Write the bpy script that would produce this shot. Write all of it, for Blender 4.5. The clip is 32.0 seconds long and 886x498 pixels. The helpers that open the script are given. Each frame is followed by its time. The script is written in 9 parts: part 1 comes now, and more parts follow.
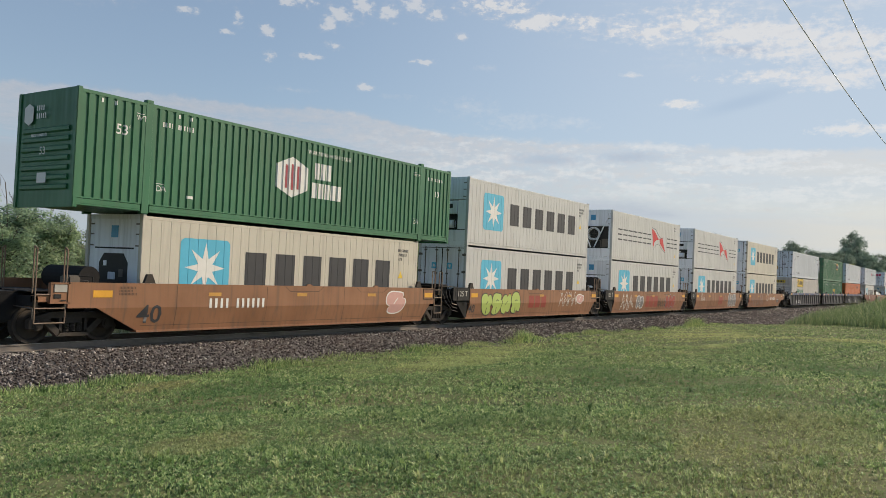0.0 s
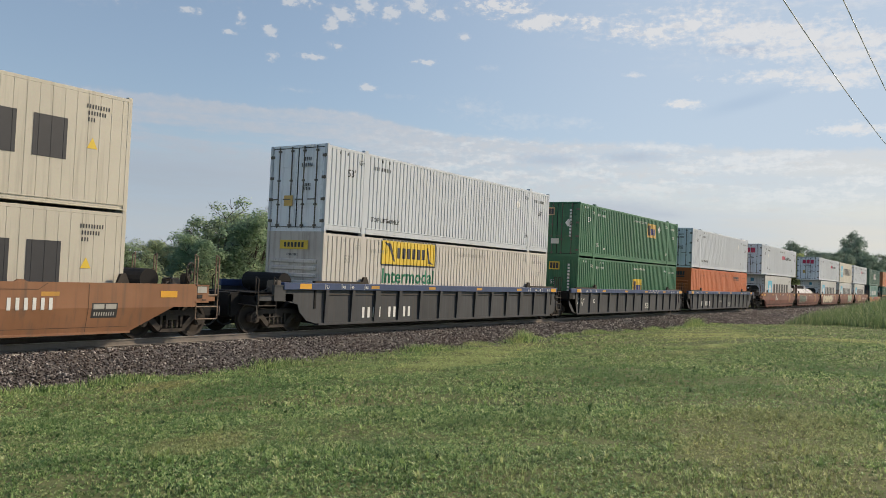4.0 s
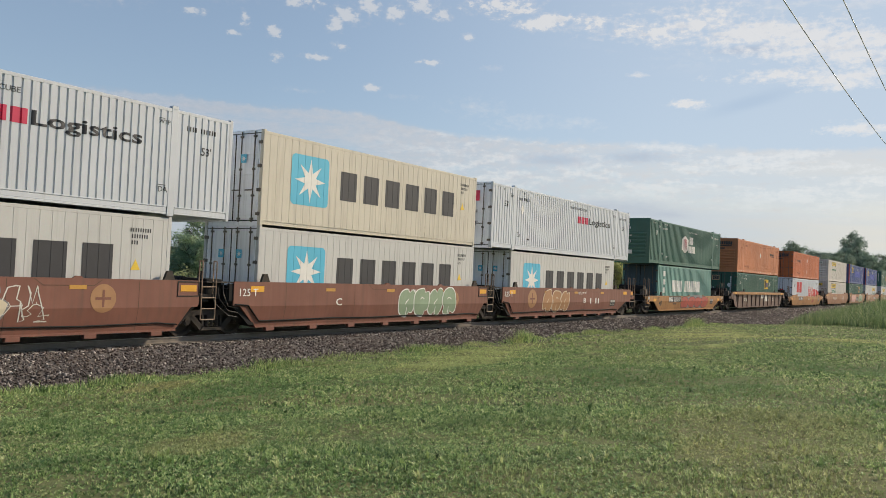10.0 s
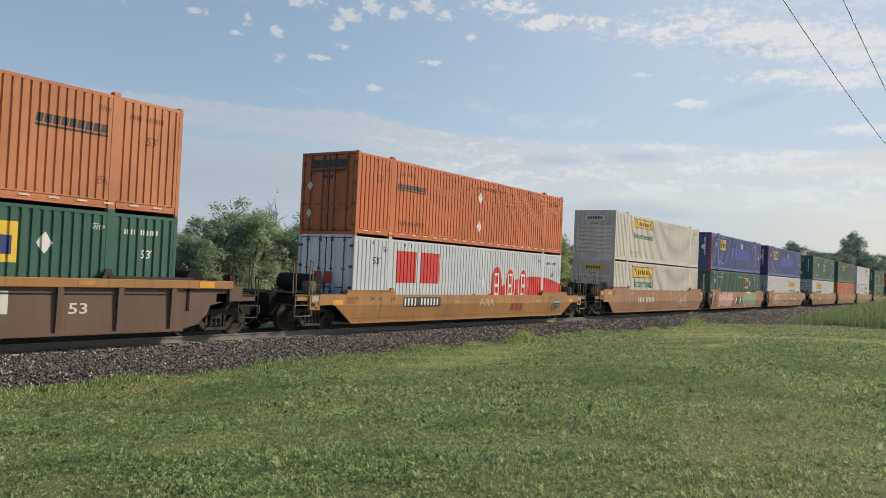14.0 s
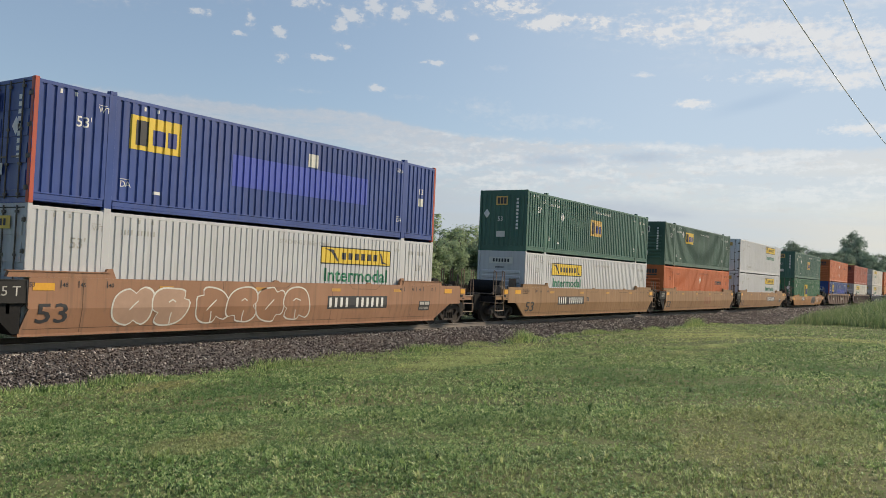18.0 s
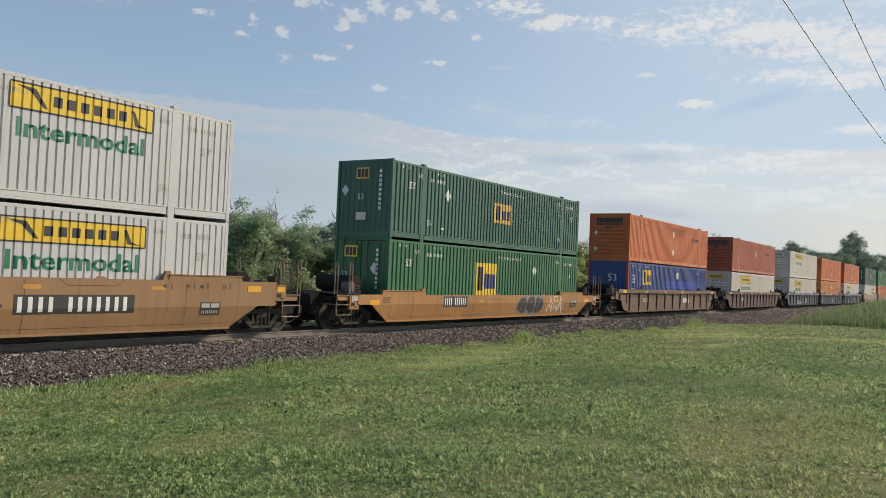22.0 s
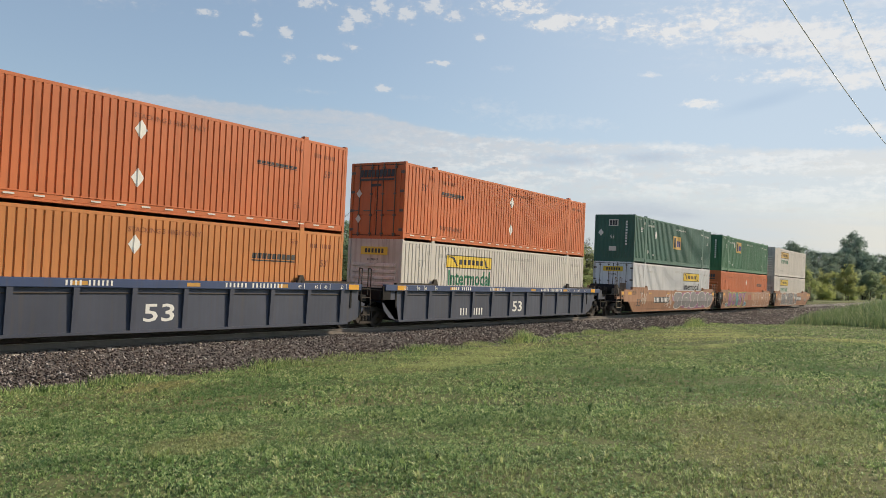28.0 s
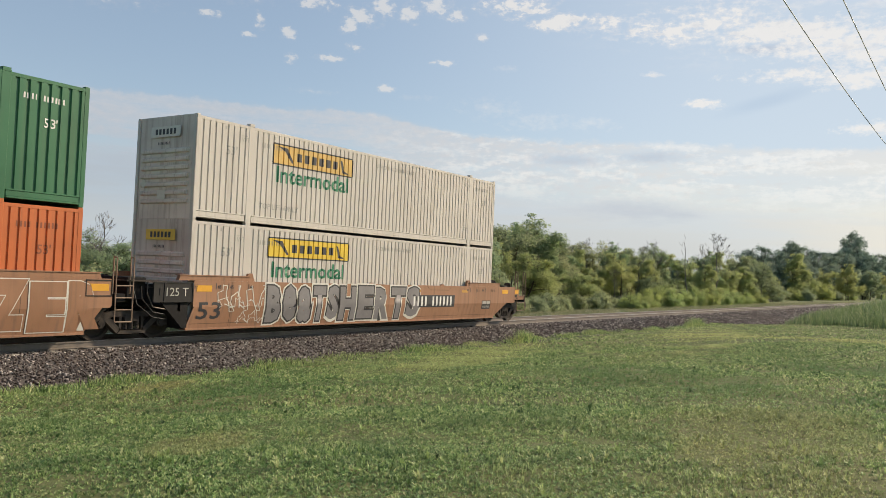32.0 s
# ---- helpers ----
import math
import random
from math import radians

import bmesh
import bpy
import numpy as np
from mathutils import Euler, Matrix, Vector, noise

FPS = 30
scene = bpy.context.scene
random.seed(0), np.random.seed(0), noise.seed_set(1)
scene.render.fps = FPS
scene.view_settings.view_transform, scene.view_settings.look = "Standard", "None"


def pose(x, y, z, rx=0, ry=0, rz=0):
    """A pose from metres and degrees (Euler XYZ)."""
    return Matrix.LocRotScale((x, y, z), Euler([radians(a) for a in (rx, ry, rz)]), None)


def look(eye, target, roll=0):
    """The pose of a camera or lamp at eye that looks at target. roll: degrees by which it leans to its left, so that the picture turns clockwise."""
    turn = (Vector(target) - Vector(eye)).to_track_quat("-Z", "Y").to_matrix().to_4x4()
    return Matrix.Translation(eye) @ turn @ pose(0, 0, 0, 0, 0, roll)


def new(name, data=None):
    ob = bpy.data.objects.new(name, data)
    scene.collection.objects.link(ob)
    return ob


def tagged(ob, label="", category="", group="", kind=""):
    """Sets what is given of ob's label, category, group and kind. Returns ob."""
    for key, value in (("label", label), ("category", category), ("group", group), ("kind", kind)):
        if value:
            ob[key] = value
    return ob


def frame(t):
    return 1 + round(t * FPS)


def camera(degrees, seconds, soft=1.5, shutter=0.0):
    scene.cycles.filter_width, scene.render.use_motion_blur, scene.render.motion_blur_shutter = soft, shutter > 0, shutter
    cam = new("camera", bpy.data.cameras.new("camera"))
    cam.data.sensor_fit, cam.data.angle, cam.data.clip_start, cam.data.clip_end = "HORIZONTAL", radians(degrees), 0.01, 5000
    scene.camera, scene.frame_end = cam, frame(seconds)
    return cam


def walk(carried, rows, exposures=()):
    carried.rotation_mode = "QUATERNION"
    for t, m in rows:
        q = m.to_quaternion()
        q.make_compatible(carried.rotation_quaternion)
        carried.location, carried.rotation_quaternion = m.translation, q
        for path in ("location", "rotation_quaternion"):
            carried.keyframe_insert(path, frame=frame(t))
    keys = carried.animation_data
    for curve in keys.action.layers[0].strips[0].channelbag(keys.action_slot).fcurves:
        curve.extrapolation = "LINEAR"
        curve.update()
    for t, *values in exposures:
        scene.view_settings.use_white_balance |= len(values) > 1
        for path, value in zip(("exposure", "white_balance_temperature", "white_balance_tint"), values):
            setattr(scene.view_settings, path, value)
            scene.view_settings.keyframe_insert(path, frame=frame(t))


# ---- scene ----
FOV = 56.778
YAW, PITCH, ROLL = radians(56.116), radians(1.665), 2.538
EYE = Vector((0.0, -19.398, 2.076))
AHEAD = Vector((math.sin(YAW) * math.cos(PITCH), math.cos(YAW) * math.cos(PITCH), math.sin(PITCH)))
cam = camera(FOV, 32.0, soft=0.3)
VIEW = look(EYE, EYE + AHEAD, ROLL)
walk(cam, [(0.0, VIEW), (32.0, VIEW)],
     exposures=[(0.0, 0.31, 6500, 10), (8.0, 0.34, 6500, 10), (20.0, 0.36, 6500, 9), (27.0, 0.41, 6550, 9), (32.0, 0.50, 6800, 10)])

# ---- light ----
SUN_AZ, SUN_EL = 124.0, 33.0
world = bpy.data.worlds.new("sky")
scene.world = world
world.use_nodes = True
wn, wl = world.node_tree.nodes, world.node_tree.links
sky = wn.new("ShaderNodeTexSky")
sky.sky_type, sky.sun_disc = "NISHITA", False
sky.sun_elevation, sky.sun_rotation = radians(SUN_EL), radians(SUN_AZ)
sky.air_density, sky.dust_density, sky.ozone_density = 1.0, 0.5, 1.2
wn["Background"].inputs["Strength"].default_value = 0.092
wl.new(sky.outputs[0], wn["Background"].inputs["Color"])
sun = new("sun", bpy.data.lights.new("sun", "SUN"))
sun.data.energy, sun.data.angle, sun.data.color = 3.6, radians(5.0), (1.0, 0.84, 0.63)
az, el = radians(SUN_AZ), radians(SUN_EL)
SUN_WAY = Vector((math.sin(az) * math.cos(el), math.cos(az) * math.cos(el), math.sin(el)))
sun.matrix_world = look(SUN_WAY * 100, (0, 0, 0))


# ---- materials ----
def link(nt, a, b):
    nt.links.new(a, b)


def base_material(name, rough=0.6, metal=0.0):
    m = bpy.data.materials.new(name)
    m.use_nodes = True
    nt = m.node_tree
    b = nt.nodes["Principled BSDF"]
    b.inputs["Roughness"].default_value = rough
    b.inputs["Metallic"].default_value = metal
    return m, nt, b


def noise_node(nt, scale, detail=4.0, stretch=None, rough=0.55, space="Object"):
    tc = nt.nodes.new("ShaderNodeTexCoord")
    n = nt.nodes.new("ShaderNodeTexNoise")
    n.inputs["Scale"].default_value, n.inputs["Detail"].default_value = scale, detail
    n.inputs["Roughness"].default_value = rough
    src = tc.outputs[space]
    if stretch:
        mp = nt.nodes.new("ShaderNodeMapping")
        mp.inputs["Scale"].default_value = stretch
        link(nt, src, mp.inputs[0])
        src = mp.outputs[0]
    link(nt, src, n.inputs["Vector"])
    return n


def ramp(nt, fac, stops):
    r = nt.nodes.new("ShaderNodeValToRGB")
    e = r.color_ramp.elements
    while len(e) < len(stops):
        e.new(0.5)
    for k, (p, c) in zip(e, stops):
        k.position = p
        k.color = (*c, 1) if isinstance(c, tuple) else (c, c, c, 1)
    link(nt, fac, r.inputs[0])
    return r.outputs[0]


def mixed(nt, fac, a, b, mode="MIX"):
    x = nt.nodes.new("ShaderNodeMix")
    x.data_type, x.blend_type = "RGBA", mode
    for sock, v in ((x.inputs[0], fac), (x.inputs[6], a), (x.inputs[7], b)):
        if isinstance(v, tuple):
            sock.default_value = (*v, 1)
        elif isinstance(v, (int, float)):
            sock.default_value = v
        else:
            link(nt, v, sock)
    return x.outputs[2]


def bumped(nt, bsdf, height, strength, distance=0.01):
    b = nt.nodes.new("ShaderNodeBump")
    b.inputs["Strength"].default_value, b.inputs["Distance"].default_value = strength, distance
    link(nt, height, b.inputs["Height"])
    link(nt, b.outputs[0], bsdf.inputs["Normal"])


PAINTS = {}


def paint(name, rgb, dirt=0.35, rust=0.15, rough=0.5, fade=0.12, dirt_rgb=(0.10, 0.085, 0.07)):
    """Weathered paint on steel: faded blotches, downward grime streaks, specks of rust."""
    if name in PAINTS:
        return PAINTS[name]
    m, nt, b = base_material(name, rough)
    rgb = tuple(0.80 * v for v in rgb)
    big = noise_node(nt, 0.55, 5)
    streak = noise_node(nt, 1.0, 6, (7.0, 7.0, 0.35))
    grain = noise_node(nt, 38.0, 3)
    pale = tuple(min(1.0, c * (1 + fade) + 0.07 * fade) for c in rgb)
    deep = tuple(c * (1 - fade) for c in rgb)
    c = mixed(nt, ramp(nt, big.outputs[0], [(0.32, 0.0), (0.68, 1.0)]), deep, pale)
    c = mixed(nt, ramp(nt, streak.outputs[0], [(0.52, 0.0), (0.80, dirt)]), c, dirt_rgb)
    fine = noise_node(nt, 6.0, 8, (1.0, 1.0, 0.5), 0.7)
    c = mixed(nt, ramp(nt, fine.outputs[0], [(0.70 - 0.12 * rust, 0.0), (0.80, min(1.0, 2.2 * rust))]), c, (0.17, 0.06, 0.025))
    c = mixed(nt, 0.10, c, grain.outputs[1], "OVERLAY")
    link(nt, c, b.inputs["Base Color"])
    link(nt, ramp(nt, streak.outputs[0], [(0.3, rough - 0.08), (0.8, min(0.95, rough + 0.25))]), b.inputs["Roughness"])
    bumped(nt, b, big.outputs[0], 0.25, 0.02)
    PAINTS[name] = m
    return m


def plain(name, rgb, rough=0.6, metal=0.0, vary=0.25, scale=14.0, bump=0.2):
    if name in PAINTS:
        return PAINTS[name]
    m, nt, b = base_material(name, rough, metal)
    n = noise_node(nt, scale, 6, None, 0.65)
    n2 = noise_node(nt, scale * 0.13, 3)
    c = mixed(nt, n.outputs[0], tuple(v * (1 - vary) for v in rgb), tuple(min(1, v * (1 + vary)) for v in rgb))
    c = mixed(nt, ramp(nt, n2.outputs[0], [(0.4, 0.0), (0.7, 0.5)]), c, tuple(v * (1 - 1.4 * vary) for v in rgb))
    link(nt, c, b.inputs["Base Color"])
    bumped(nt, b, n.outputs[0], bump, 0.01)
    PAINTS[name] = m
    return m


BLACK_STEEL = plain("black_steel", (0.018, 0.017, 0.017), 0.8, 0.0, 0.4)
GREASY = plain("greasy_iron", (0.062, 0.052, 0.045), 0.75, 0.0, 0.5, 8.0)
WHEEL = plain("wheel_iron", (0.060, 0.049, 0.041), 0.7, 0.0, 0.4, 6.0)
BRIGHT = plain("worn_steel", (0.60, 0.59, 0.58), 0.34, 0.9, 0.2)
GALV = plain("weathered_bar", (0.13, 0.11, 0.092), 0.55, 0.3, 0.3)
CHARCOAL = plain("charcoal_steel", (0.036, 0.034, 0.033), 0.6, 0.0, 0.3, 10.0)
LOGO_BLUE = plain("blue_plate", (0.06, 0.30, 0.52), 0.5)
HANDRAIL = plain("rusty_handrail", (0.23, 0.155, 0.105), 0.65, 0.0, 0.35, 6.0)
RUBBER = plain("rubber_hose", (0.02, 0.02, 0.02), 0.55)
AMBER = plain("amber_reflector", (0.72, 0.36, 0.03), 0.45, 0.0, 0.15)
OLD_AMBER = plain("worn_reflector", (0.52, 0.27, 0.05), 0.55, 0.0, 0.3, 11)
WHITE_INK = plain("white_marking", (0.72, 0.71, 0.68), 0.6, 0.0, 0.12, 30)
DARK_INK = plain("dark_marking", (0.035, 0.035, 0.04), 0.6, 0.0, 0.2, 30)
GREY_INK = plain("charcoal_marking", (0.030, 0.030, 0.036), 0.55, 0.0, 0.15, 30)

for grimy in (BLACK_STEEL, GREASY, WHEEL, RUBBER, CHARCOAL):
    grimy.node_tree.nodes["Principled BSDF"].inputs["Specular IOR Level"].default_value = 0.2


# ---- mesh helpers ----
def bx(bm, x0, x1, y0, y1, z0, z1):
    v = [bm.verts.new((x, y, z)) for x in (x0, x1) for y in (y0, y1) for z in (z0, z1)]
    for f in ((0, 1, 3, 2), (4, 6, 7, 5), (0, 4, 5, 1), (2, 3, 7, 6), (0, 2, 6, 4), (1, 5, 7, 3)):
        bm.faces.new([v[i] for i in f])


def rod(bm, a, b, r, n=8, r2=None):
    a, b = Vector(a), Vector(b)
    q = (b - a).to_track_quat("Z", "Y").to_matrix()
    r2 = r if r2 is None else r2
    rings = []
    for p, s in ((a, r), (b, r2)):
        rings.append([bm.verts.new(p + q @ Vector((s * math.cos(2 * math.pi * i / n), s * math.sin(2 * math.pi * i / n), 0))) for i in range(n)])
    for i in range(n):
        bm.faces.new((rings[0][i], rings[0][(i + 1) % n], rings[1][(i + 1) % n], rings[1][i]))
    bm.faces.new(rings[0][::-1])
    bm.faces.new(rings[1])


def bar_path(bm, pts, r, n=6):
    for a, b in zip(pts, pts[1:]):
        rod(bm, a, b, r, n)


def prism(bm, outline, y0, y1):
    """An outline in x and z, pushed from y0 to y1."""
    a = [bm.verts.new((x, y0, z)) for x, z in outline]
    b = [bm.verts.new((x, y1, z)) for x, z in outline]
    n = len(outline)
    bm.faces.new(a)
    bm.faces.new(b[::-1])
    for i in range(n):
        bm.faces.new((a[i], b[i], b[(i + 1) % n], a[(i + 1) % n]))


def lathe(bm, profile, n=24, axis="y", centre=(0, 0, 0)):
    """A ring of (radius, along) turned round the axis."""
    rings = []
    for r, h in profile:
        ring = []
        for i in range(n):
            a = 2 * math.pi * i / n
            u, w = r * math.cos(a), r * math.sin(a)
            p = (u, h, w) if axis == "y" else (h, u, w)
            ring.append(bm.verts.new(Vector(p) + Vector(centre)))
        rings.append(ring)
    for s, t in zip(rings, rings[1:]):
        for i in range(n):
            bm.faces.new((s[i], s[(i + 1) % n], t[(i + 1) % n], t[i]))


def mesh_of(name, bm, material, smooth=False):
    bmesh.ops.recalc_face_normals(bm, faces=bm.faces)
    me = bpy.data.meshes.new(name)
    bm.to_mesh(me)
    bm.free()
    me.materials.append(material)
    if smooth:
        me.polygons.foreach_set("use_smooth", [True] * len(me.polygons))
    return me


def part(name, bm, material, parent, label="", at=None, smooth=False):
    """One mesh under a thing or a part; bm may be a ready mesh."""
    me = bm if isinstance(bm, bpy.types.Mesh) else mesh_of(name, bm, material, smooth)
    ob = new(name, me)
    ob.parent = parent
    if at is not None:
        ob.matrix_basis = at
    if label:
        tagged(ob, label)
    return ob


def thing(name, label, category, m=None, group="", kind=""):
    ob = new(name)
    ob.empty_display_size = 0.3
    if m is not None:
        ob.matrix_basis = m
    return tagged(ob, label, category, group, kind)


def raw_mesh(name, verts, faces, material):
    """A mesh from numpy arrays: verts n x 3, faces m x k."""
    me = bpy.data.meshes.new(name)
    verts, faces = np.asarray(verts, np.float32), np.asarray(faces, np.int32)
    k = faces.shape[1]
    me.vertices.add(len(verts))
    me.vertices.foreach_set("co", verts.ravel())
    me.loops.add(faces.size)
    me.loops.foreach_set("vertex_index", faces.ravel())
    me.polygons.add(len(faces))
    me.polygons.foreach_set("loop_start", np.arange(0, faces.size, k, dtype=np.int32))
    me.polygons.foreach_set("loop_total", np.full(len(faces), k, np.int32))
    me.update(calc_edges=True)
    me.materials.append(material)
    return me


# ---- ground, ballast, track ----
def ground_z(x, y):
    near = np.clip((-3.4 - y) / 15.6, 0, 1.6)
    lawn = -0.64 + 1.07 * near * (1.15 - 0.15 * near)
    far = -0.62 - 0.35 * np.clip((y - 4.0) / 8.0, 0, 1)
    z = np.where(y < -3.4, lawn, np.where(y > 4.0, far, -0.64))
    bump = 0.035 * np.sin(x * 0.55 + 0.8 * np.sin(y * 0.4)) * np.sin(y * 0.7 + 1.3) + 0.02 * np.sin(x * 1.7 + y * 1.1)
    # a low mown swell at the far end of the lawn, and a shallow hollow before it
    along, across = (x - 30.0) * 0.55 + (y + 13.0) * 0.835, (x - 30.0) * 0.835 - (y + 13.0) * 0.55
    swell = 0.16 * np.exp(-((across - 1.0) / 3.2) ** 2 - (along / 6.5) ** 2) - 0.10 * np.exp(-((across + 7.5) / 3.6) ** 2 - (along / 9.0) ** 2)
    z = z + np.where(y < -4.6, swell, 0.0) * np.clip((-4.6 - y) / 2.0, 0, 1)
    # past the end of the lawn the ground falls into a rough ditch beside the track
    ditch = np.clip((x - 56.5) / 4.0, 0, 1) * np.clip((y + 9.0) / 1.6, 0, 1) * (y < 0) * np.exp(-np.maximum(x - 300, 0) / 100)
    z = z + (np.minimum(-1.12, z) - z) * ditch
    return z + (1 - ditch) * np.where(y < -4.2, bump, 0) * np.exp(-np.maximum(np.hypot(x, y) - 120, 0) / 60)


def soil_material():
    m, nt, b = base_material("turf_and_soil", 0.95)
    a, c = noise_node(nt, 0.35, 5), noise_node(nt, 9.0, 6, None, 0.7)
    col = mixed(nt, ramp(nt, a.outputs[0], [(0.35, 0.0), (0.7, 1.0)]), (0.105, 0.140, 0.040), (0.165, 0.170, 0.060))
    col = mixed(nt, ramp(nt, c.outputs[0], [(0.45, 0.0), (0.75, 0.75)]), col, (0.15, 0.13, 0.07))
    link(nt, col, b.inputs["Base Color"])
    bumped(nt, b, c.outputs[0], 0.7, 0.05)
    return m


SOIL = soil_material()
gx = np.concatenate([np.linspace(-4500, -150, 14), np.linspace(-120, -20, 12), np.linspace(-15, 90, 190), np.linspace(95, 400, 40), np.linspace(450, 4600, 16)])
gy = np.concatenate([np.linspace(-4500, -150, 14), np.linspace(-120, -40, 9), np.linspace(-35, 30, 150), np.linspace(35, 150, 20), np.linspace(180, 4600, 18)])
GX, GY = np.meshgrid(gx, gy, indexing="ij")
GZ = ground_z(GX, GY)
nyy = len(gy)
ii, jj = np.meshgrid(np.arange(len(gx) - 1), np.arange(nyy - 1), indexing="ij")
c0 = (ii * nyy + jj).ravel()
ground = new("ground", raw_mesh("ground", np.stack([GX.ravel(), GY.ravel(), GZ.ravel()], 1),
                                np.stack([c0, c0 + nyy, c0 + nyy + 1, c0 + 1], 1), SOIL))
tagged(ground, "green mown lawn and rough ground beside a railway", "ground", kind="structure")


def ballast_material(name="ballast_stone", dust=1.0):
    m, nt, b = base_material(name, 0.9)
    info = nt.nodes.new("ShaderNodeNewGeometry")
    col = ramp(nt, info.outputs["Random Per Island"], [(p, tuple(dust * v for v in c)) for p, c in ((0.0, (0.020, 0.017, 0.017)), (0.35, (0.066, 0.056, 0.053)), (0.68, (0.150, 0.130, 0.119)), (0.90, (0.31, 0.28, 0.26)), (1.0, (0.58, 0.54, 0.49)))])
    n = noise_node(nt, 0.5, 4)
    col = mixed(nt, ramp(nt, n.outputs[0], [(0.4, 0.0), (0.7, 0.35)]), col, (0.14, 0.095, 0.07))
    link(nt, col, b.inputs["Base Color"])
    return m


BALLAST = ballast_material()
TRACK_X0, TRACK_X1 = -60.0, 700.0


def ballast_z(y):
    a = np.abs(y)
    return np.where(a < 1.75, -0.20, -0.20 - (a - 1.75) * 0.19)


bm = bmesh.new()
prof = [(-6.4, -1.16), (-1.75, -0.20), (1.75, -0.20), (4.3, -0.80)]
ends = [[bm.verts.new((x, y, z)) for y, z in prof] for x in (TRACK_X0, TRACK_X1)]
for i in range(3):
    bm.faces.new((ends[0][i], ends[1][i], ends[1][i + 1], ends[0][i + 1]))
BED_STONE = plain("ballast_bed", (0.115, 0.10, 0.092), 0.95, 0.0, 0.6, 22.0, 1.0)
tagged(new("ballast_bed", mesh_of("ballast_bed", bm, BED_STONE)), "bank of grey crushed stone ballast under the track", "ballast", kind="structure")


EDGE_X = [8.0, 10.5, 13.0, 16.2, 18.8, 22.4, 25.0, 28.5, 34.0, 41.0, 49.0, 56.0]
EDGE_Y = [-4.05, -4.02, -3.80, -3.72, -3.42, -3.48, -3.60, -3.50, -3.36, -3.55, -3.80, -3.9]


def lawn_edge(x):
    """Where the mown grass meets the stones."""
    return np.interp(x, EDGE_X, EDGE_Y) + 0.10 * np.sin(x * 0.9) * np.sin(x * 0.37 + 1) + 0.05 * np.sin(x * 2.9 + np.sin(x * 1.3))


def scatter_stones(name, n, x0, x1, y0, y1, lo, hi, seed, material):
    """Many small faceted stones in one mesh."""
    rng = np.random.default_rng(seed)
    u = rng.random(n)
    x = x0 + (x1 - x0) * u ** 2.1
    y = rng.uniform(y0, y1, n)
    keep = (y > lawn_edge(x) + rng.normal(0.0, 0.10, n)) | (x > 56.5)
    x, y = x[keep], y[keep]
    n = len(x)
    s = rng.uniform(lo, hi, n) * (1 + np.maximum(x - 14, 0) / 45)
    octa = np.array([(1, 0, 0), (-1, 0, 0), (0, 1, 0), (0, -1, 0), (0, 0, 1), (0, 0, -1)], float)
    tri = np.array([(0, 2, 4), (2, 1, 4), (1, 3, 4), (3, 0, 4), (2, 0, 5), (1, 2, 5), (3, 1, 5), (0, 3, 5)])
    v = octa[None] * rng.uniform(0.55, 1.25, (n, 6, 3))
    v += rng.uniform(-0.35, 0.35, (n, 6, 3))
    a = rng.uniform(0, 2 * math.pi, n)
    t = rng.uniform(-0.8, 0.8, n)
    ca, sa, ct, st = np.cos(a)[:, None], np.sin(a)[:, None], np.cos(t)[:, None], np.sin(t)[:, None]
    vx, vy, vz = v[..., 0], v[..., 1], v[..., 2] * 0.75
    vy, vz = vy * ct - vz * st, vy * st + vz * ct
    vx, vy = vx * ca - vy * sa, vx * sa + vy * ca
    v = np.stack([vx, vy, vz], -1) * s[:, None, None]
    v[..., 0] += x[:, None]
    v[..., 1] += y[:, None]
    v[..., 2] += (ballast_z(y) + rng.uniform(-0.02, 0.025, n))[:, None]
    f = (tri[None] + 6 * np.arange(n)[:, None, None]).reshape(-1, 3)
    return new(name, raw_mesh(name, v.reshape(-1, 3), f, material))


tagged(scatter_stones("ballast_stones", 76000, 2, 130, -5.0, -0.9, 0.017, 0.047, 5, BALLAST), "loose grey and rusty crushed ballast stones", "ballast", kind="stuff")
tagged(scatter_stones("ballast_stones_far", 9000, 5, 130, 0.9, 4.0, 0.03, 0.06, 6, BALLAST), "loose grey ballast stones beyond the rails", "ballast", kind="stuff")

